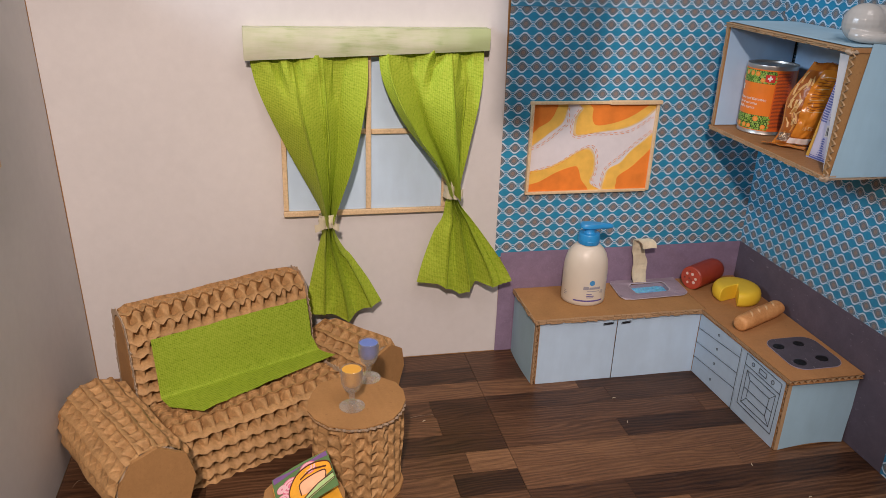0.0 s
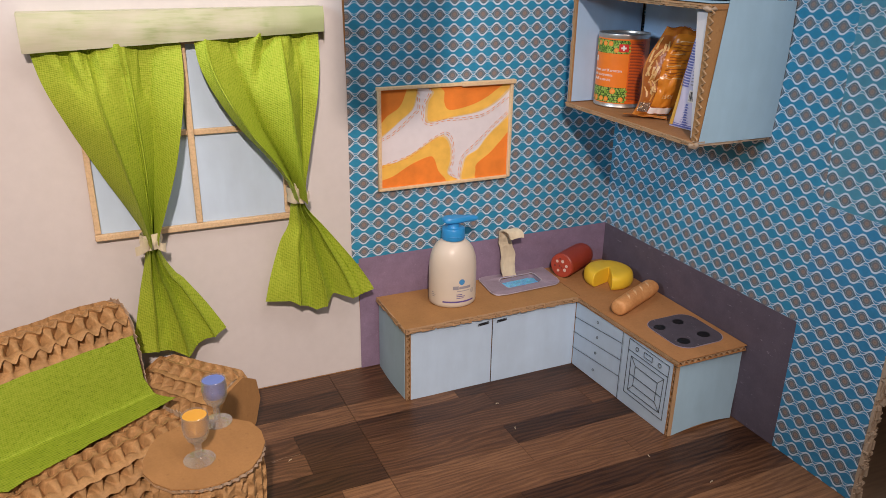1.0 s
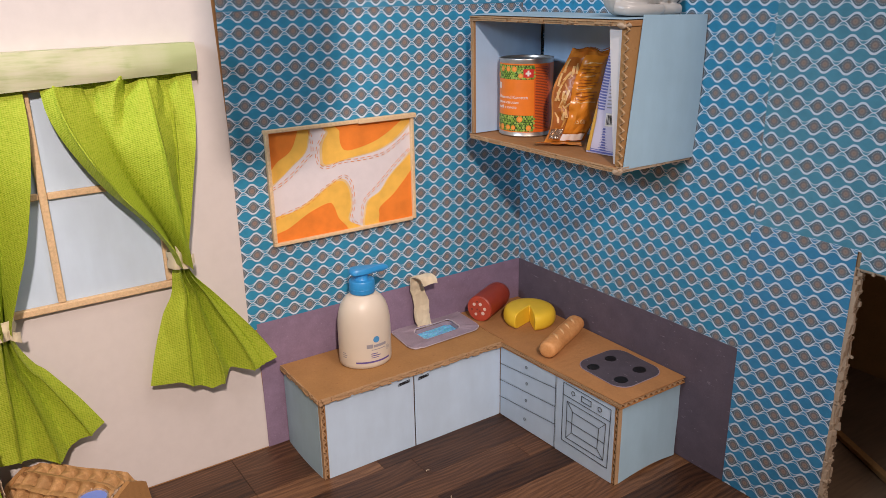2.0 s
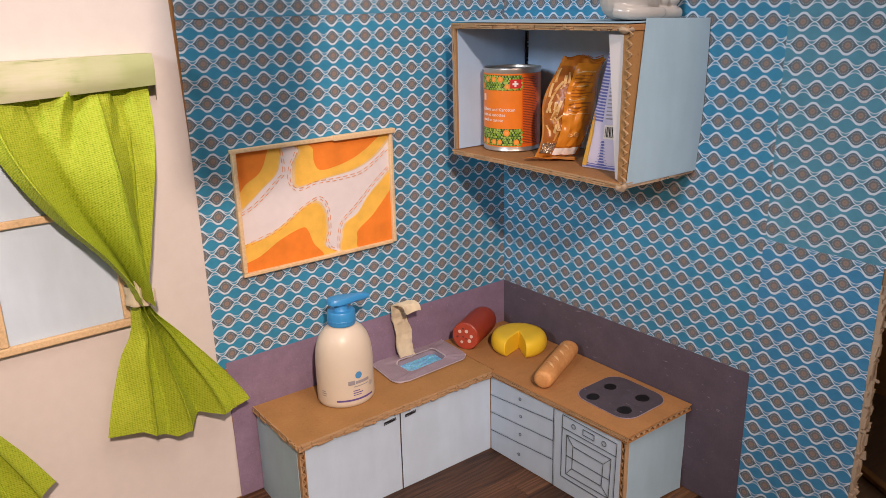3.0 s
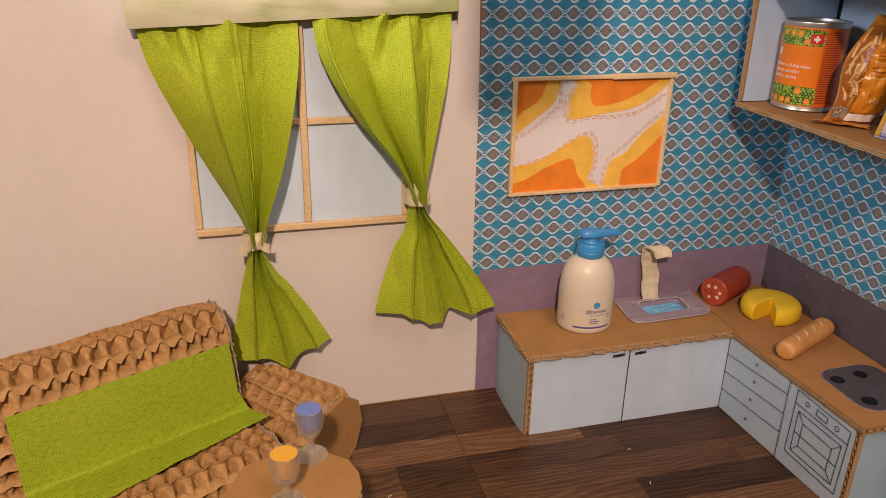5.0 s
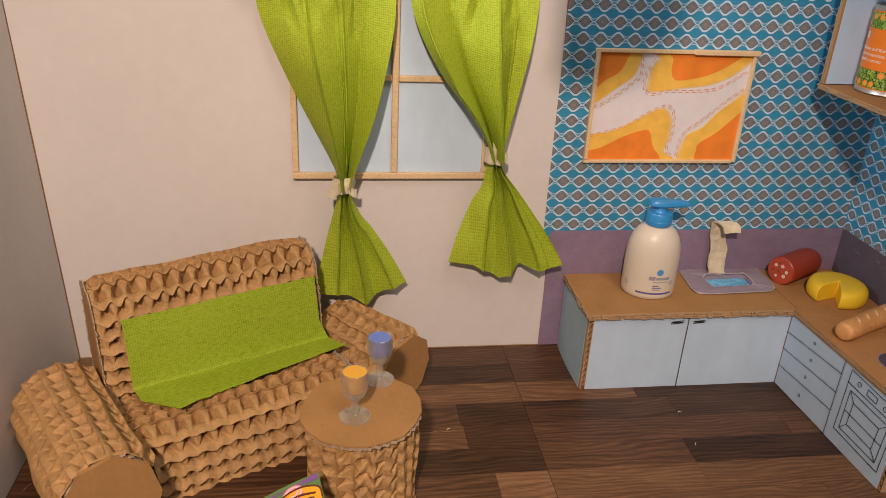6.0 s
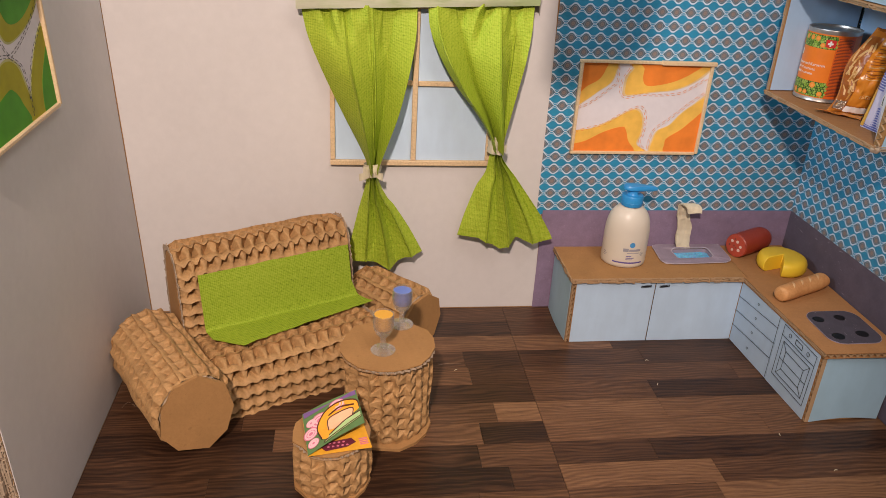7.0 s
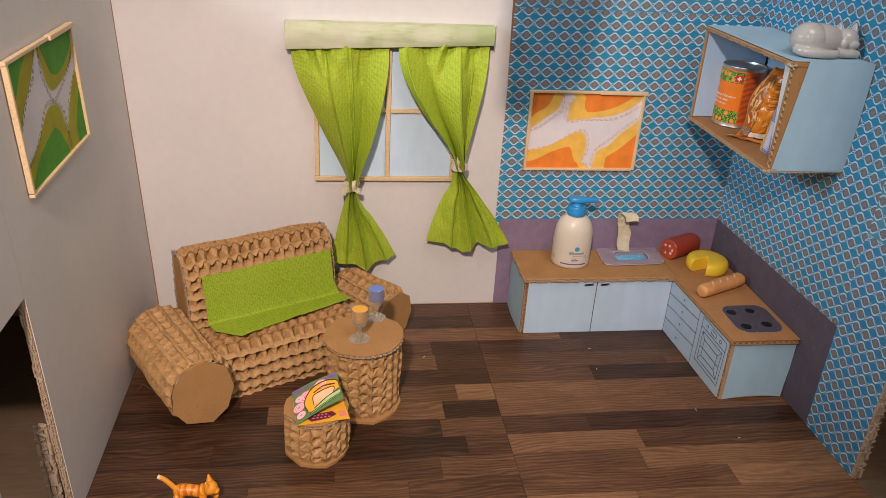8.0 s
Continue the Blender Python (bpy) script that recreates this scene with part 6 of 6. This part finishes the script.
def build_packet():
    p = thing("food_packet", pose(0.4825, 0.6430, SHELF, 4, 0, -84), "flat lilac striped food packet leaning upright", "packet")
    w, h = 0.0370, 0.0930

    def face(a, t):
        return Vector((w * (0.5 - (1 - a) * (1 - 0.62 * t)) + 0.004 * t, -0.0042 * math.sin(math.pi * a) ** 0.6 * math.sin(math.pi * min(1, t * 1.0)) ** 0.4 - 0.0002, h * t))
    body = part("front_face", sheet(face, 14, 20), LILAC, p, smooth=True)
    part("back_face", sheet(lambda a, t: face(a, t) * 1.0 + Vector((0, 0.0004 + 0.0042 * 2 * math.sin(math.pi * a) ** 0.6 * math.sin(math.pi * t) ** 0.4, 0)), 14, 20), GOLD, p, smooth=True)

    def on(x, z, e):
        q = face(x, z)
        return Vector((q.x, q.y - 0.0002 - e, q.z))
    stripes, bars = bmesh.new(), bmesh.new()
    for k in range(40):
        z = 0.015 + 0.0245 * k
        if not 0.24 < z < 0.40:
            wide = 0.98 if z < 0.24 else 0.42
            prism([(0.02, z), (wide * 0.5, z), (wide, z), (wide, z + 0.0135), (wide * 0.5, z + 0.0135), (0.02, z + 0.0135)], 0, 0.0002, on, stripes)
    part("stripes", stripes, LAVENDER, body, "blue violet stripes")
    for k in range(17):
        z = 0.43 + 0.03 * k
        prism([(0.50, z), (0.68, z), (0.92 - 0.1 * (k % 3), z), (0.92 - 0.1 * (k % 3), z + 0.010), (0.68, z + 0.010), (0.50, z + 0.010)], 0, 0.0002, on, bars)
    part("small_print", bars, GREY_INK, body)
    part("code_field", prism([(0.50, 0.27), (0.72, 0.27), (0.94, 0.27), (0.94, 0.385), (0.72, 0.385), (0.50, 0.385)], 0, 0.0002, on), PRINT_WHITE, body)
    code = bmesh.new()
    for k in range(10):
        u = 0.54 + 0.037 * k
        prism([(u, 0.285), (u + 0.012 + 0.01 * (k % 2), 0.285), (u + 0.012 + 0.01 * (k % 2), 0.37), (u, 0.37)], 0.0003, 0.0004, on, code)
    part("code_bars", code, INK, body, "plain dark bars")
    part("gold_edge", prism([(0.0, 0.02), (0.12, 0.02), (0.16, 0.3), (0.10, 0.45), (0.0, 0.5)], 0.0003, 0.0005, on), GOLD, body, "golden printed edge")


build_packet()
card = thing("paper_sheet", pose(SX0 + 0.0030, SY0 + ST + 0.0012, SHELF, 0, 0, 0), "white paper sheet standing against the shelf end", "paper")
part("sheet", sheet(lambda a, b: Vector((0.0004 + 0.002 * a, 0.0004 + (0.004 + 0.011 * b) * a, 0.0004 + 0.100 * b)), 8, 8, 0.0003), PAPER_WHITE, card)

CERAMIC = plain("white_ceramic", (0.44, 0.425, 0.40), 0.22, 0.5, 0, 0.03, 40, 0.02)


def merged(bm, size, name, mat, parent):
    """Joins overlapping lumps into one smooth body."""
    ob = part(name, bm, mat, parent, smooth=True)
    rm = ob.modifiers.new("one_body", "REMESH")
    rm.mode, rm.voxel_size, rm.use_smooth_shade = "VOXEL", size, True
    sm = ob.modifiers.new("soften", "SMOOTH")
    sm.factor, sm.iterations = 0.5, 3
    return ob


def build_white_cat():
    bm = ball((-0.0020, 0.0010, 0.0145), 0.0270, 0.0165, 0.0160)
    ball((-0.0135, -0.0005, 0.0150), 0.0180, 0.0165, 0.0165, bm)
    ball((0.0085, 0.0020, 0.0155), 0.0150, 0.0135, 0.0135, bm)
    ball((-0.0125, -0.0095, 0.0105), 0.0135, 0.0075, 0.0105, bm)
    ball((0.0250, -0.0040, 0.0165), 0.0118, 0.0108, 0.0105, bm)
    ball((0.0285, -0.0125, 0.0130), 0.0060, 0.0044, 0.0046, bm)
    ball((0.0185, -0.0105, 0.0125), 0.0050, 0.0042, 0.0048, bm)
    for x, y, a in ((0.0185, -0.0005, -16), (0.0335, 0.0010, 24)):
        side = math.sin(radians(a))
        tube([(x, y, 0.0205), (x + side * 0.0026, y, 0.0260), (x + side * 0.0052, y + 0.0004, 0.0318)], lambda t: 0.0078 * (1 - 0.84 * t), 12, bm, 0.60)
    tube(curve([(-0.0270, -0.0040, 0.0070), (-0.0235, -0.0125, 0.0052), (-0.0120, -0.0175, 0.0045), (0.0020, -0.0180, 0.0042), (0.0095, -0.0165, 0.0046)], 6), lambda t: 0.0052 * (1 - 0.25 * t), 12, bm)
    tube([(0.0130, -0.0125, 0.0042), (0.0250, -0.0140, 0.0040), (0.0350, -0.0125, 0.0038)], 0.0042, 12, bm)
    tube([(0.0160, -0.0060, 0.0042), (0.0280, -0.0070, 0.0040), (0.0370, -0.0065, 0.0038)], 0.0042, 12, bm)
    for v in bm.verts:
        v.co.z = max(v.co.z, 0.0)
    ob = merged(bm, 0.0008, "cat_figurine", CERAMIC, None)
    ob.matrix_world = pose(0.4990, 0.6330, SZ1 + 0.0012, 0, 0, 2)
    tagged(ob, "white glazed ceramic sleeping cat on the shelf", "figurine")


build_white_cat()


# ---- sofa corner ----
SOFA_TURN = 25.5
SO = Vector((-0.0916, 0.6280, 0.0))


def disc(rad, seed, n=11, squash=1.0):
    rnd = random.Random(seed)
    return [(rad * rnd.uniform(0.93, 1.04) * math.cos(2 * math.pi * (k + rnd.uniform(-0.15, 0.15)) / n), squash * rad * rnd.uniform(0.93, 1.04) * math.sin(2 * math.pi * k / n)) for k in range(n)]


def build_roll(name, length, rad, seed, parent, m, front_turn=0.0):
    """A bolster arm: folded wrap round a core, closed with cut discs."""
    core = part(name, folded_wrap(lambda u, s: (rad * math.cos(s / rad), u, rad * math.sin(s / rad)), lambda u, s: (math.cos(s / rad), 0.0, math.sin(s / rad)),
                                  length, 2 * math.pi * rad, 0.0106, 0.0124, 0.0072, 0.05, seed=seed, pit=1.45, valley=0.40, low=0.55, flip=True, base=0.0004), KRAFT_WRAP, parent, "folded kraft paper bolster", True)
    core.matrix_basis = m @ Matrix.Diagonal((1.0, 1.0, 1.14, 1.0))
    part("core", tube([(0, 0.0004, 0), (0, length - 0.0004, 0)], rad - 0.0060, 28), KRAFT_EDGE, core)
    a = part("end_disc", prism(disc(rad * 1.16, seed, 9), -0.0038, -0.0002, lambda u, v, e: Vector((u, e, v))), KRAFT, core, "flat cardboard end disc")
    a.matrix_basis = pose(0, -0.001, 0, 0, 0, front_turn)
    part("disc_rim", lump(sheet(lambda g, b: Vector((math.cos(6.2832 * g) * (rad * 1.0 + 0.003 * abs(noise.noise(Vector((g * 30, b, seed))))), -0.0002 + 0.0035 * b, math.sin(6.2832 * g) * (rad * 1.0 + 0.003 * abs(noise.noise(Vector((g * 30, b, seed))))))), 60, 2, 0.0006), 0.0006, 300, seed), KRAFT_TORN, core, "torn paper edge")
    part("end_disc", prism(disc(rad * 1.17, seed + 3, 9), 0.0, 0.0036, lambda u, v, e: Vector((u, length + e, v))), KRAFT, core)
    return core


def build_sofa():
    s = thing("sofa", Matrix.Translation(SO) @ pose(0, 0, 0, 0, 0, SOFA_TURN), "sofa of folded brown kraft cardboard with bolster arms", "sofa")
    u0, ln = -0.0190, 0.1780
    path = curve([(0.0, 0.0), (-0.001, 0.015), (0.0005, 0.032), (0.004, 0.044), (0.011, 0.0505), (0.030, 0.0498), (0.052, 0.0472), (0.067, 0.0470), (0.0725, 0.0580), (0.0765, 0.0840), (0.0820, 0.1110), (0.0865, 0.1230), (0.0950, 0.1295), (0.1050, 0.1290), (0.1130, 0.1205), (0.1165, 0.0900), (0.1170, 0.0)], 4)
    get, girth = along_path(path)

    def at(u, d):
        (v, z), _ = get(d)
        return (u0 + u, v, z)

    def nrm(u, d):
        _, (a, b) = get(d)
        return (0.0, a, b)
    part("body", folded_wrap(at, nrm, ln, girth, 0.0118, 0.0126, 0.0085, 0.10, seed=2, pit=1.20, valley=0.30, low=0.44, base=0.0006, drift=0.12, over=0.24), KRAFT_WRAP, s, "zigzag folded kraft cover", True)
    inner = [(v, z) for v, z in path[::3]] + [path[-1]]
    for x, seed in ((u0 - 0.0002, 1), (u0 + ln + 0.0002, 2)):
        sgn = -1 if seed == 1 else 1
        part("end_panel", lump(prism(inner, 0.0, 0.0036, lambda a, b, e: Vector((x + sgn * (e - 0.0030), a, max(b, 0.0002)))), 0.0003, 120, seed), KRAFT, s, "flat cardboard end")
        def rim(g, b, x=x, seed=seed):
            (v, z), (na, nb) = get(g * girth)
            w = 0.0012 + 0.0075 * b * (0.6 + 0.8 * abs(noise.noise(Vector((g * 70, seed, 0)))))
            return Vector((x + 0.0012 * noise.noise(Vector((g * 90, b, seed))), v + na * w, max(z + nb * w, 0.0003)))
        part("torn_rim", sheet(rim, 150, 2, 0.0006), KRAFT_TORN, s, "torn paper edge")
    build_roll("armrest", 0.128, 0.0288, 4, s, pose(-0.0392, -0.0300, 0.0385, 0, 0, 5), -7)
    local = s.matrix_world.inverted()
    spot = local @ Vector((0.0925, 0.7380, 0.0312))
    build_roll("armrest", 0.084, 0.0255, 9, s, pose(spot.x, spot.y, spot.z, 0, 0, 15), 0)
    # blanket over seat and back
    b = thing("blanket", Matrix.Translation(SO) @ pose(0, 0, 0, 0, 0, SOFA_TURN), "lime green woven cloth over seat and backrest", "blanket")
    line = curve([(0.0718, 0.1140), (0.0662, 0.0900), (0.0622, 0.0660), (0.0606, 0.0592)], 5) + curve([(0.0590, 0.0582), (0.0420, 0.0592), (0.0200, 0.0606), (0.0090, 0.0590)], 5)
    gb, gl = along_path([(v, z) for v, z in line])

    def cloth(a, t):
        left = -0.0015 + 0.006 * max(0.0, t - 0.55) + (0.020 * max(0.0, t - 0.75) / 0.25 if t > 0.75 else 0)
        right = 0.1545 + 0.0135 * max(0.0, t - 0.5) / 0.5
        reach = 0.92 - 0.20 * a ** 0.9 + 0.012 * noise.noise(Vector((a * 16, 1, 0))) + 0.010 * noise.noise(Vector((a * 60, 5, 0)))
        u = left + (right - left) * a
        s_at = gl * t * (reach if t > 0.55 else reach + (1 - reach) * (0.55 - t) * 0.6)
        (v, z), _ = gb(s_at)
        return Vector((u, v, z + 0.0012 * noise.noise(Vector((u * 50, t * 4, 2)))))
    part("cloth", sheet(cloth, 130, 60, 0.0004), CLOTH, b, smooth=True)


build_sofa()


def build_drum(name, m, label, category, rad, top_rad, base_rad, high, seed):
    """A round table or stool: folded wrap between two cut discs."""
    t = thing(name, m, label, category)
    part("column", folded_wrap(lambda u, s: (rad * math.cos(s / rad), rad * math.sin(s / rad), 0.0032 + u), lambda u, s: (math.cos(s / rad), math.sin(s / rad), 0.0),
                               high - 0.0068, 2 * math.pi * rad, 0.0100, 0.0124, 0.0064, 0.08, seed=seed, closed=True, chevron=True, pit=0.95, valley=0.60, drift=0.5, over=0.14), KRAFT_WRAP, t, "zigzag folded kraft wrap", True)
    part("core", lathe([(0, 0.0034), (rad - 0.0050, 0.0034), (rad - 0.0050, high - 0.0038), (0, high - 0.0038)], 32), KRAFT_EDGE, t)
    flat = lambda u, v, e: Vector((u, v, e))
    part("base", prism(disc(base_rad, seed + 1, 16), 0.0, 0.0030, flat), KRAFT, t)
    top = part("tabletop" if "table" in name else "seat", prism(disc(top_rad, seed + 2, 18), high - 0.0012, high, flat), KRAFT, t)
    part("lower_liner", prism(disc(top_rad * 0.985, seed + 2, 18), high - 0.0042, high - 0.0036, flat), KRAFT_EDGE, top)
    part("flute", sheet(lambda a, b: Vector((math.cos(6.2832 * a) * top_rad * 0.955, math.sin(6.2832 * a) * top_rad * 0.955, high - 0.0034 + 0.0022 * b)) * 1.0 + Vector((math.cos(6.2832 * a), math.sin(6.2832 * a), 0)) * 0.0012 * math.sin(a * 260), 240, 2, 0.0003), KRAFT_TORN, top, "raw corrugated rim")
    return t


build_drum("side_table", pose(0.0522, 0.6105, 0, 0, 0, 12), "round side table of folded brown cardboard", "table", 0.0318, 0.0428, 0.0425, 0.0860, 3)
build_drum("stool", pose(0.0030, 0.5365, 0, 0, 0, 40), "low round stool of folded brown cardboard", "stool", 0.0250, 0.0318, 0.0322, 0.0520, 8)


def build_glass(x, y, z, label, drink):
    g = thing("wine_glass", pose(x, y, z), label, "glass", "glasses on the side table")
    part("foot", lathe([(0, 0.0), (0.0108, 0.0), (0.0110, 0.0006), (0.0095, 0.0011), (0.0040, 0.0020), (0.0026, 0.0034), (0, 0.0034)], 36), CLEAR, g, smooth=True)
    part("stem", lathe([(0, 0.0034), (0.0026, 0.0034), (0.0023, 0.0080), (0.0025, 0.0130), (0.0036, 0.0150), (0, 0.0150)], 28), CLEAR, g, smooth=True)
    part("bowl", lathe([(0, 0.0150), (0.0036, 0.0150), (0.0066, 0.0178), (0.0086, 0.0225), (0.0094, 0.0290), (0.0090, 0.0370), (0.0086, 0.0374), (0.0083, 0.0370), (0.0087, 0.0290), (0.0079, 0.0232), (0.0060, 0.0190), (0, 0.0176)], 40), CLEAR, g, smooth=True)
    part("drink", lathe([(0, 0.0222), (0.0070, 0.0226), (0.0077, 0.0240), (0.0084, 0.0290), (0.0081, 0.0362), (0, 0.0362)], 36), drink, g, "solid coloured filling", True)
    return g


build_glass(0.0470, 0.6015, 0.0861, "small clear plastic glass with orange drink", plain("orange_drink", (0.80, 0.42, 0.06), 0.35, 0.5, 0, 0.03, 60, 0))
build_glass(0.0662, 0.6440, 0.0861, "small clear plastic glass with blue drink", plain("blue_drink", (0.15, 0.23, 0.62), 0.35, 0.5, 0, 0.03, 60, 0))

PINK = plain("pink_print", (0.66, 0.19, 0.28), 0.4)
ROSE = plain("pale_rose_print", (0.80, 0.50, 0.54), 0.4)
MOSS = plain("moss_print", (0.11, 0.20, 0.07), 0.4)
PLUM = plain("plum_print", (0.20, 0.10, 0.28), 0.4)
MAIZE = plain("maize_print", (0.80, 0.38, 0.030), 0.4)
PEACH = plain("peach_print", (0.84, 0.48, 0.28), 0.4)
WINE = plain("wine_print", (0.14, 0.02, 0.04), 0.4)


def build_booklet():
    b = thing("booklet", pose(-0.0180, 0.5040, 0.0524, 0, 0, 0), "small folded booklet with colourful blots lying on the stool", "booklet")
    # corners of the lower leaf and of the raised cover, anticlockwise from the spine's near end
    leaf = [Vector((0.0030, 0.0010, 0.0006)), Vector((0.0530, 0.0090, 0.0006)), Vector((0.0440, 0.0520, 0.0008)), Vector((-0.0030, 0.0440, 0.0008))]
    cover = [Vector((0.0030, 0.0010, 0.0010)), Vector((0.0475, 0.0275, 0.0105)), Vector((0.0405, 0.0590, 0.0200)), Vector((-0.0035, 0.0460, 0.0060))]

    def on(q, bow):
        def f(u, v, e):
            p = (q[0] * (1 - u) + q[1] * u) * (1 - v) + (q[3] * (1 - u) + q[2] * u) * v
            n = (q[1] - q[0]).cross(q[3] - q[0]).normalized()
            return p + n * (e + bow * math.sin(u * math.pi))
        return f
    lo, hi = on(leaf, 0.0), on(cover, 0.0018)
    page = part("back_leaf", sheet(lambda a, t: lo(a, t, 0), 6, 6, 0.0003), MAIZE, b)
    part("printed_blot", prism([(0.28, 0.06), (0.62, 0.10), (0.78, 0.20), (0.72, 0.32), (0.4, 0.30), (0.2, 0.2)], 0.0003, 0.0005, lo), WINE, page)
    for k in range(9):
        part("printed_dot", prism(ring_of(0.33 + 0.075 * (k % 5) + 0.03 * (k // 5), 0.15 + 0.09 * (k // 5), 0.022, 8)[:-1], 0.0006, 0.0008, lo), PINK, page)
    part("printed_bars", lines([[(0.84, 0.12 + 0.05 * k), (0.96, 0.13 + 0.05 * k)] for k in range(4)], 0.02, lo, 0.0005), PINK, page)
    lid = part("cover", sheet(lambda a, t: hi(a, t, 0), 10, 10, 0.0003), MOSS, b)
    for k, (u, v, r) in enumerate(((0.12, 0.18, 0.10), (0.10, 0.42, 0.13), (0.28, 0.62, 0.17), (0.62, 0.78, 0.15), (0.13, 0.66, 0.09))):
        part("printed_blot", prism([(u + (q[0] - u), v + (q[1] - v)) for q in ring_of(u, v, r, 16)[:-1]], 0.0004, 0.0005, hi), PINK, lid)
        part("printed_ring", ring_band(u, v, r * 0.74, 0.03, 0.0007, hi), ROSE, lid)
        part("printed_ring", ring_band(u, v, r * 0.40, 0.03, 0.0007, hi), ROSE, lid)
    part("printed_blot", prism([(0.02, 0.86), (0.5, 0.9), (0.98, 0.86), (0.98, 0.99), (0.02, 0.99)], 0.0004, 0.0005, hi), PLUM, lid)
    part("printed_blot", prism(curve([(0.26, 0.16), (0.22, 0.45), (0.40, 0.74), (0.70, 0.82), (0.95, 0.70), (0.98, 0.48), (0.90, 0.40), (0.55, 0.26), (0.40, 0.10)], 4, True), 0.0006, 0.0008, hi), MAIZE, lid)
    part("printed_blot", prism(curve([(0.40, 0.26), (0.42, 0.50), (0.62, 0.55), (0.86, 0.52), (0.84, 0.34), (0.62, 0.22)], 4, True), 0.0009, 0.0011, hi), PEACH, lid)
    part("printed_blot", prism([(0.30, 0.03), (0.62, 0.10), (0.97, 0.20), (0.97, 0.34), (0.70, 0.27), (0.40, 0.12)], 0.0012, 0.0014, hi), PALEGREEN, lid)
    for line in ([(0.26, 0.16), (0.22, 0.45), (0.40, 0.74), (0.70, 0.82), (0.95, 0.70), (0.98, 0.48)], [(0.40, 0.26), (0.42, 0.50), (0.62, 0.55), (0.86, 0.52), (0.84, 0.34)], [(0.30, 0.05), (0.62, 0.12), (0.97, 0.22)], [(0.40, 0.13), (0.70, 0.28), (0.97, 0.35)], [(0.45, 0.60), (0.66, 0.68), (0.90, 0.60)]):
        part("printed_line", lines([curve(line, 5)], 0.016, hi, 0.0017), OUTLINE, lid)


OUTLINE = plain("brown_outline", (0.10, 0.03, 0.02), 0.5)
PALEGREEN = plain("pale_green_print", (0.40, 0.56, 0.24), 0.4)
build_booklet()


def tabby():
    m = Mat("orange_tabby_paint", 0.4, 0.0, 0.5)
    x, y, z = m.coords()
    band = ((x * 760.0) + m.noise(160, 2.0) * 7.0).sin().below(-0.30, 0.3) * x.below(0.013, 0.006) * (x * -1.0).below(0.019, 0.006)
    coat = m.mix(band * 0.85, (0.74, 0.285, 0.022), (0.50, 0.095, 0.010))
    pale = (x * -1.0).flip().op("SUBTRACT", 1.0).below(-0.0385, 0.003).high(z.below(0.0042, 0.002) * (x * -1.0).below(-0.006, 0.004))
    m.put("Base Color", m.mix(pale, coat, (0.72, 0.60, 0.50)))
    m.bump(m.noise(600, 2.0), 0.1, 0.0004)
    return m.mat


def build_toy_cat():
    bm = bmesh.new()
    tube(curve([(-0.0150, 0.0, 0.0190), (-0.004, 0.0, 0.0205), (0.008, 0.0, 0.0190), (0.0150, 0.0, 0.0210)], 5), lambda t: 0.0092 - 0.0016 * math.sin(t * 3.1), 16, bm)
    ball((-0.0145, 0, 0.0180), 0.0095, 0.0088, 0.0098, bm)
    ball((0.0140, 0, 0.0195), 0.0085, 0.0080, 0.0090, bm)
    ball((0.0235, -0.001, 0.0258), 0.0098, 0.0100, 0.0088, bm)
    ball((0.0315, -0.003, 0.0232), 0.0042, 0.0050, 0.0036, bm)
    for y in (-0.0060, 0.0060):
        tube([(0.0215, y, 0.0300), (0.0205, y * 1.15, 0.0360), (0.0200, y * 1.2, 0.0410)], lambda t: 0.0048 * (1 - 0.85 * t), 8, bm)
        tube(curve([(-0.0155, y, 0.0160), (-0.0195, y, 0.0090), (-0.0175, y, 0.0025), (-0.0135, y, 0.0022)], 4), lambda t: 0.0054 - 0.0018 * t, 10, bm)
    tube(curve([(0.0130, -0.005, 0.0170), (0.0165, -0.0058, 0.0090), (0.0200, -0.0058, 0.0024)], 4), lambda t: 0.0044 - 0.0008 * t, 10, bm)
    tube(curve([(0.0130, 0.005, 0.0170), (0.0230, 0.0058, 0.0110), (0.0300, 0.0058, 0.0050)], 4), lambda t: 0.0044 - 0.0008 * t, 10, bm)
    tube(curve([(-0.0210, 0, 0.0225), (-0.0270, 0, 0.0300), (-0.0345, 0.001, 0.0365), (-0.0420, 0.001, 0.0405)], 5), lambda t: 0.0036 - 0.0006 * t, 10, bm)
    for v in bm.verts:
        v.co.z = max(v.co.z, 0.0)
    ob = merged(bm, 0.0008, "toy_cat", tabby(), None)
    ob.matrix_world = pose(-0.1080, 0.4680, 0.0, 0, 0, -6) @ Matrix.Scale(0.71, 4)
    tagged(ob, "small orange striped toy cat standing on the floor", "toy")


build_toy_cat()

# loose threads that fray from the cardboard
for k, (x, y, z, r, ln) in enumerate(((-0.170, 0.640, 0.006, 200, 0.022), (0.097, 0.600, 0.070, -10, 0.020))):
    th = thing("loose_thread", pose(x, y, z, 0, 0, r), "thin pale thread fraying from the cardboard", "thread")
    part("strand", tube(curve([(0, 0, 0), (ln * 0.4, 0.002, 0.001), (ln * 0.7, -0.003, 0.005), (ln, 0.001, 0.003)], 6), 0.00007, 5), KRAFT_TORN, th)
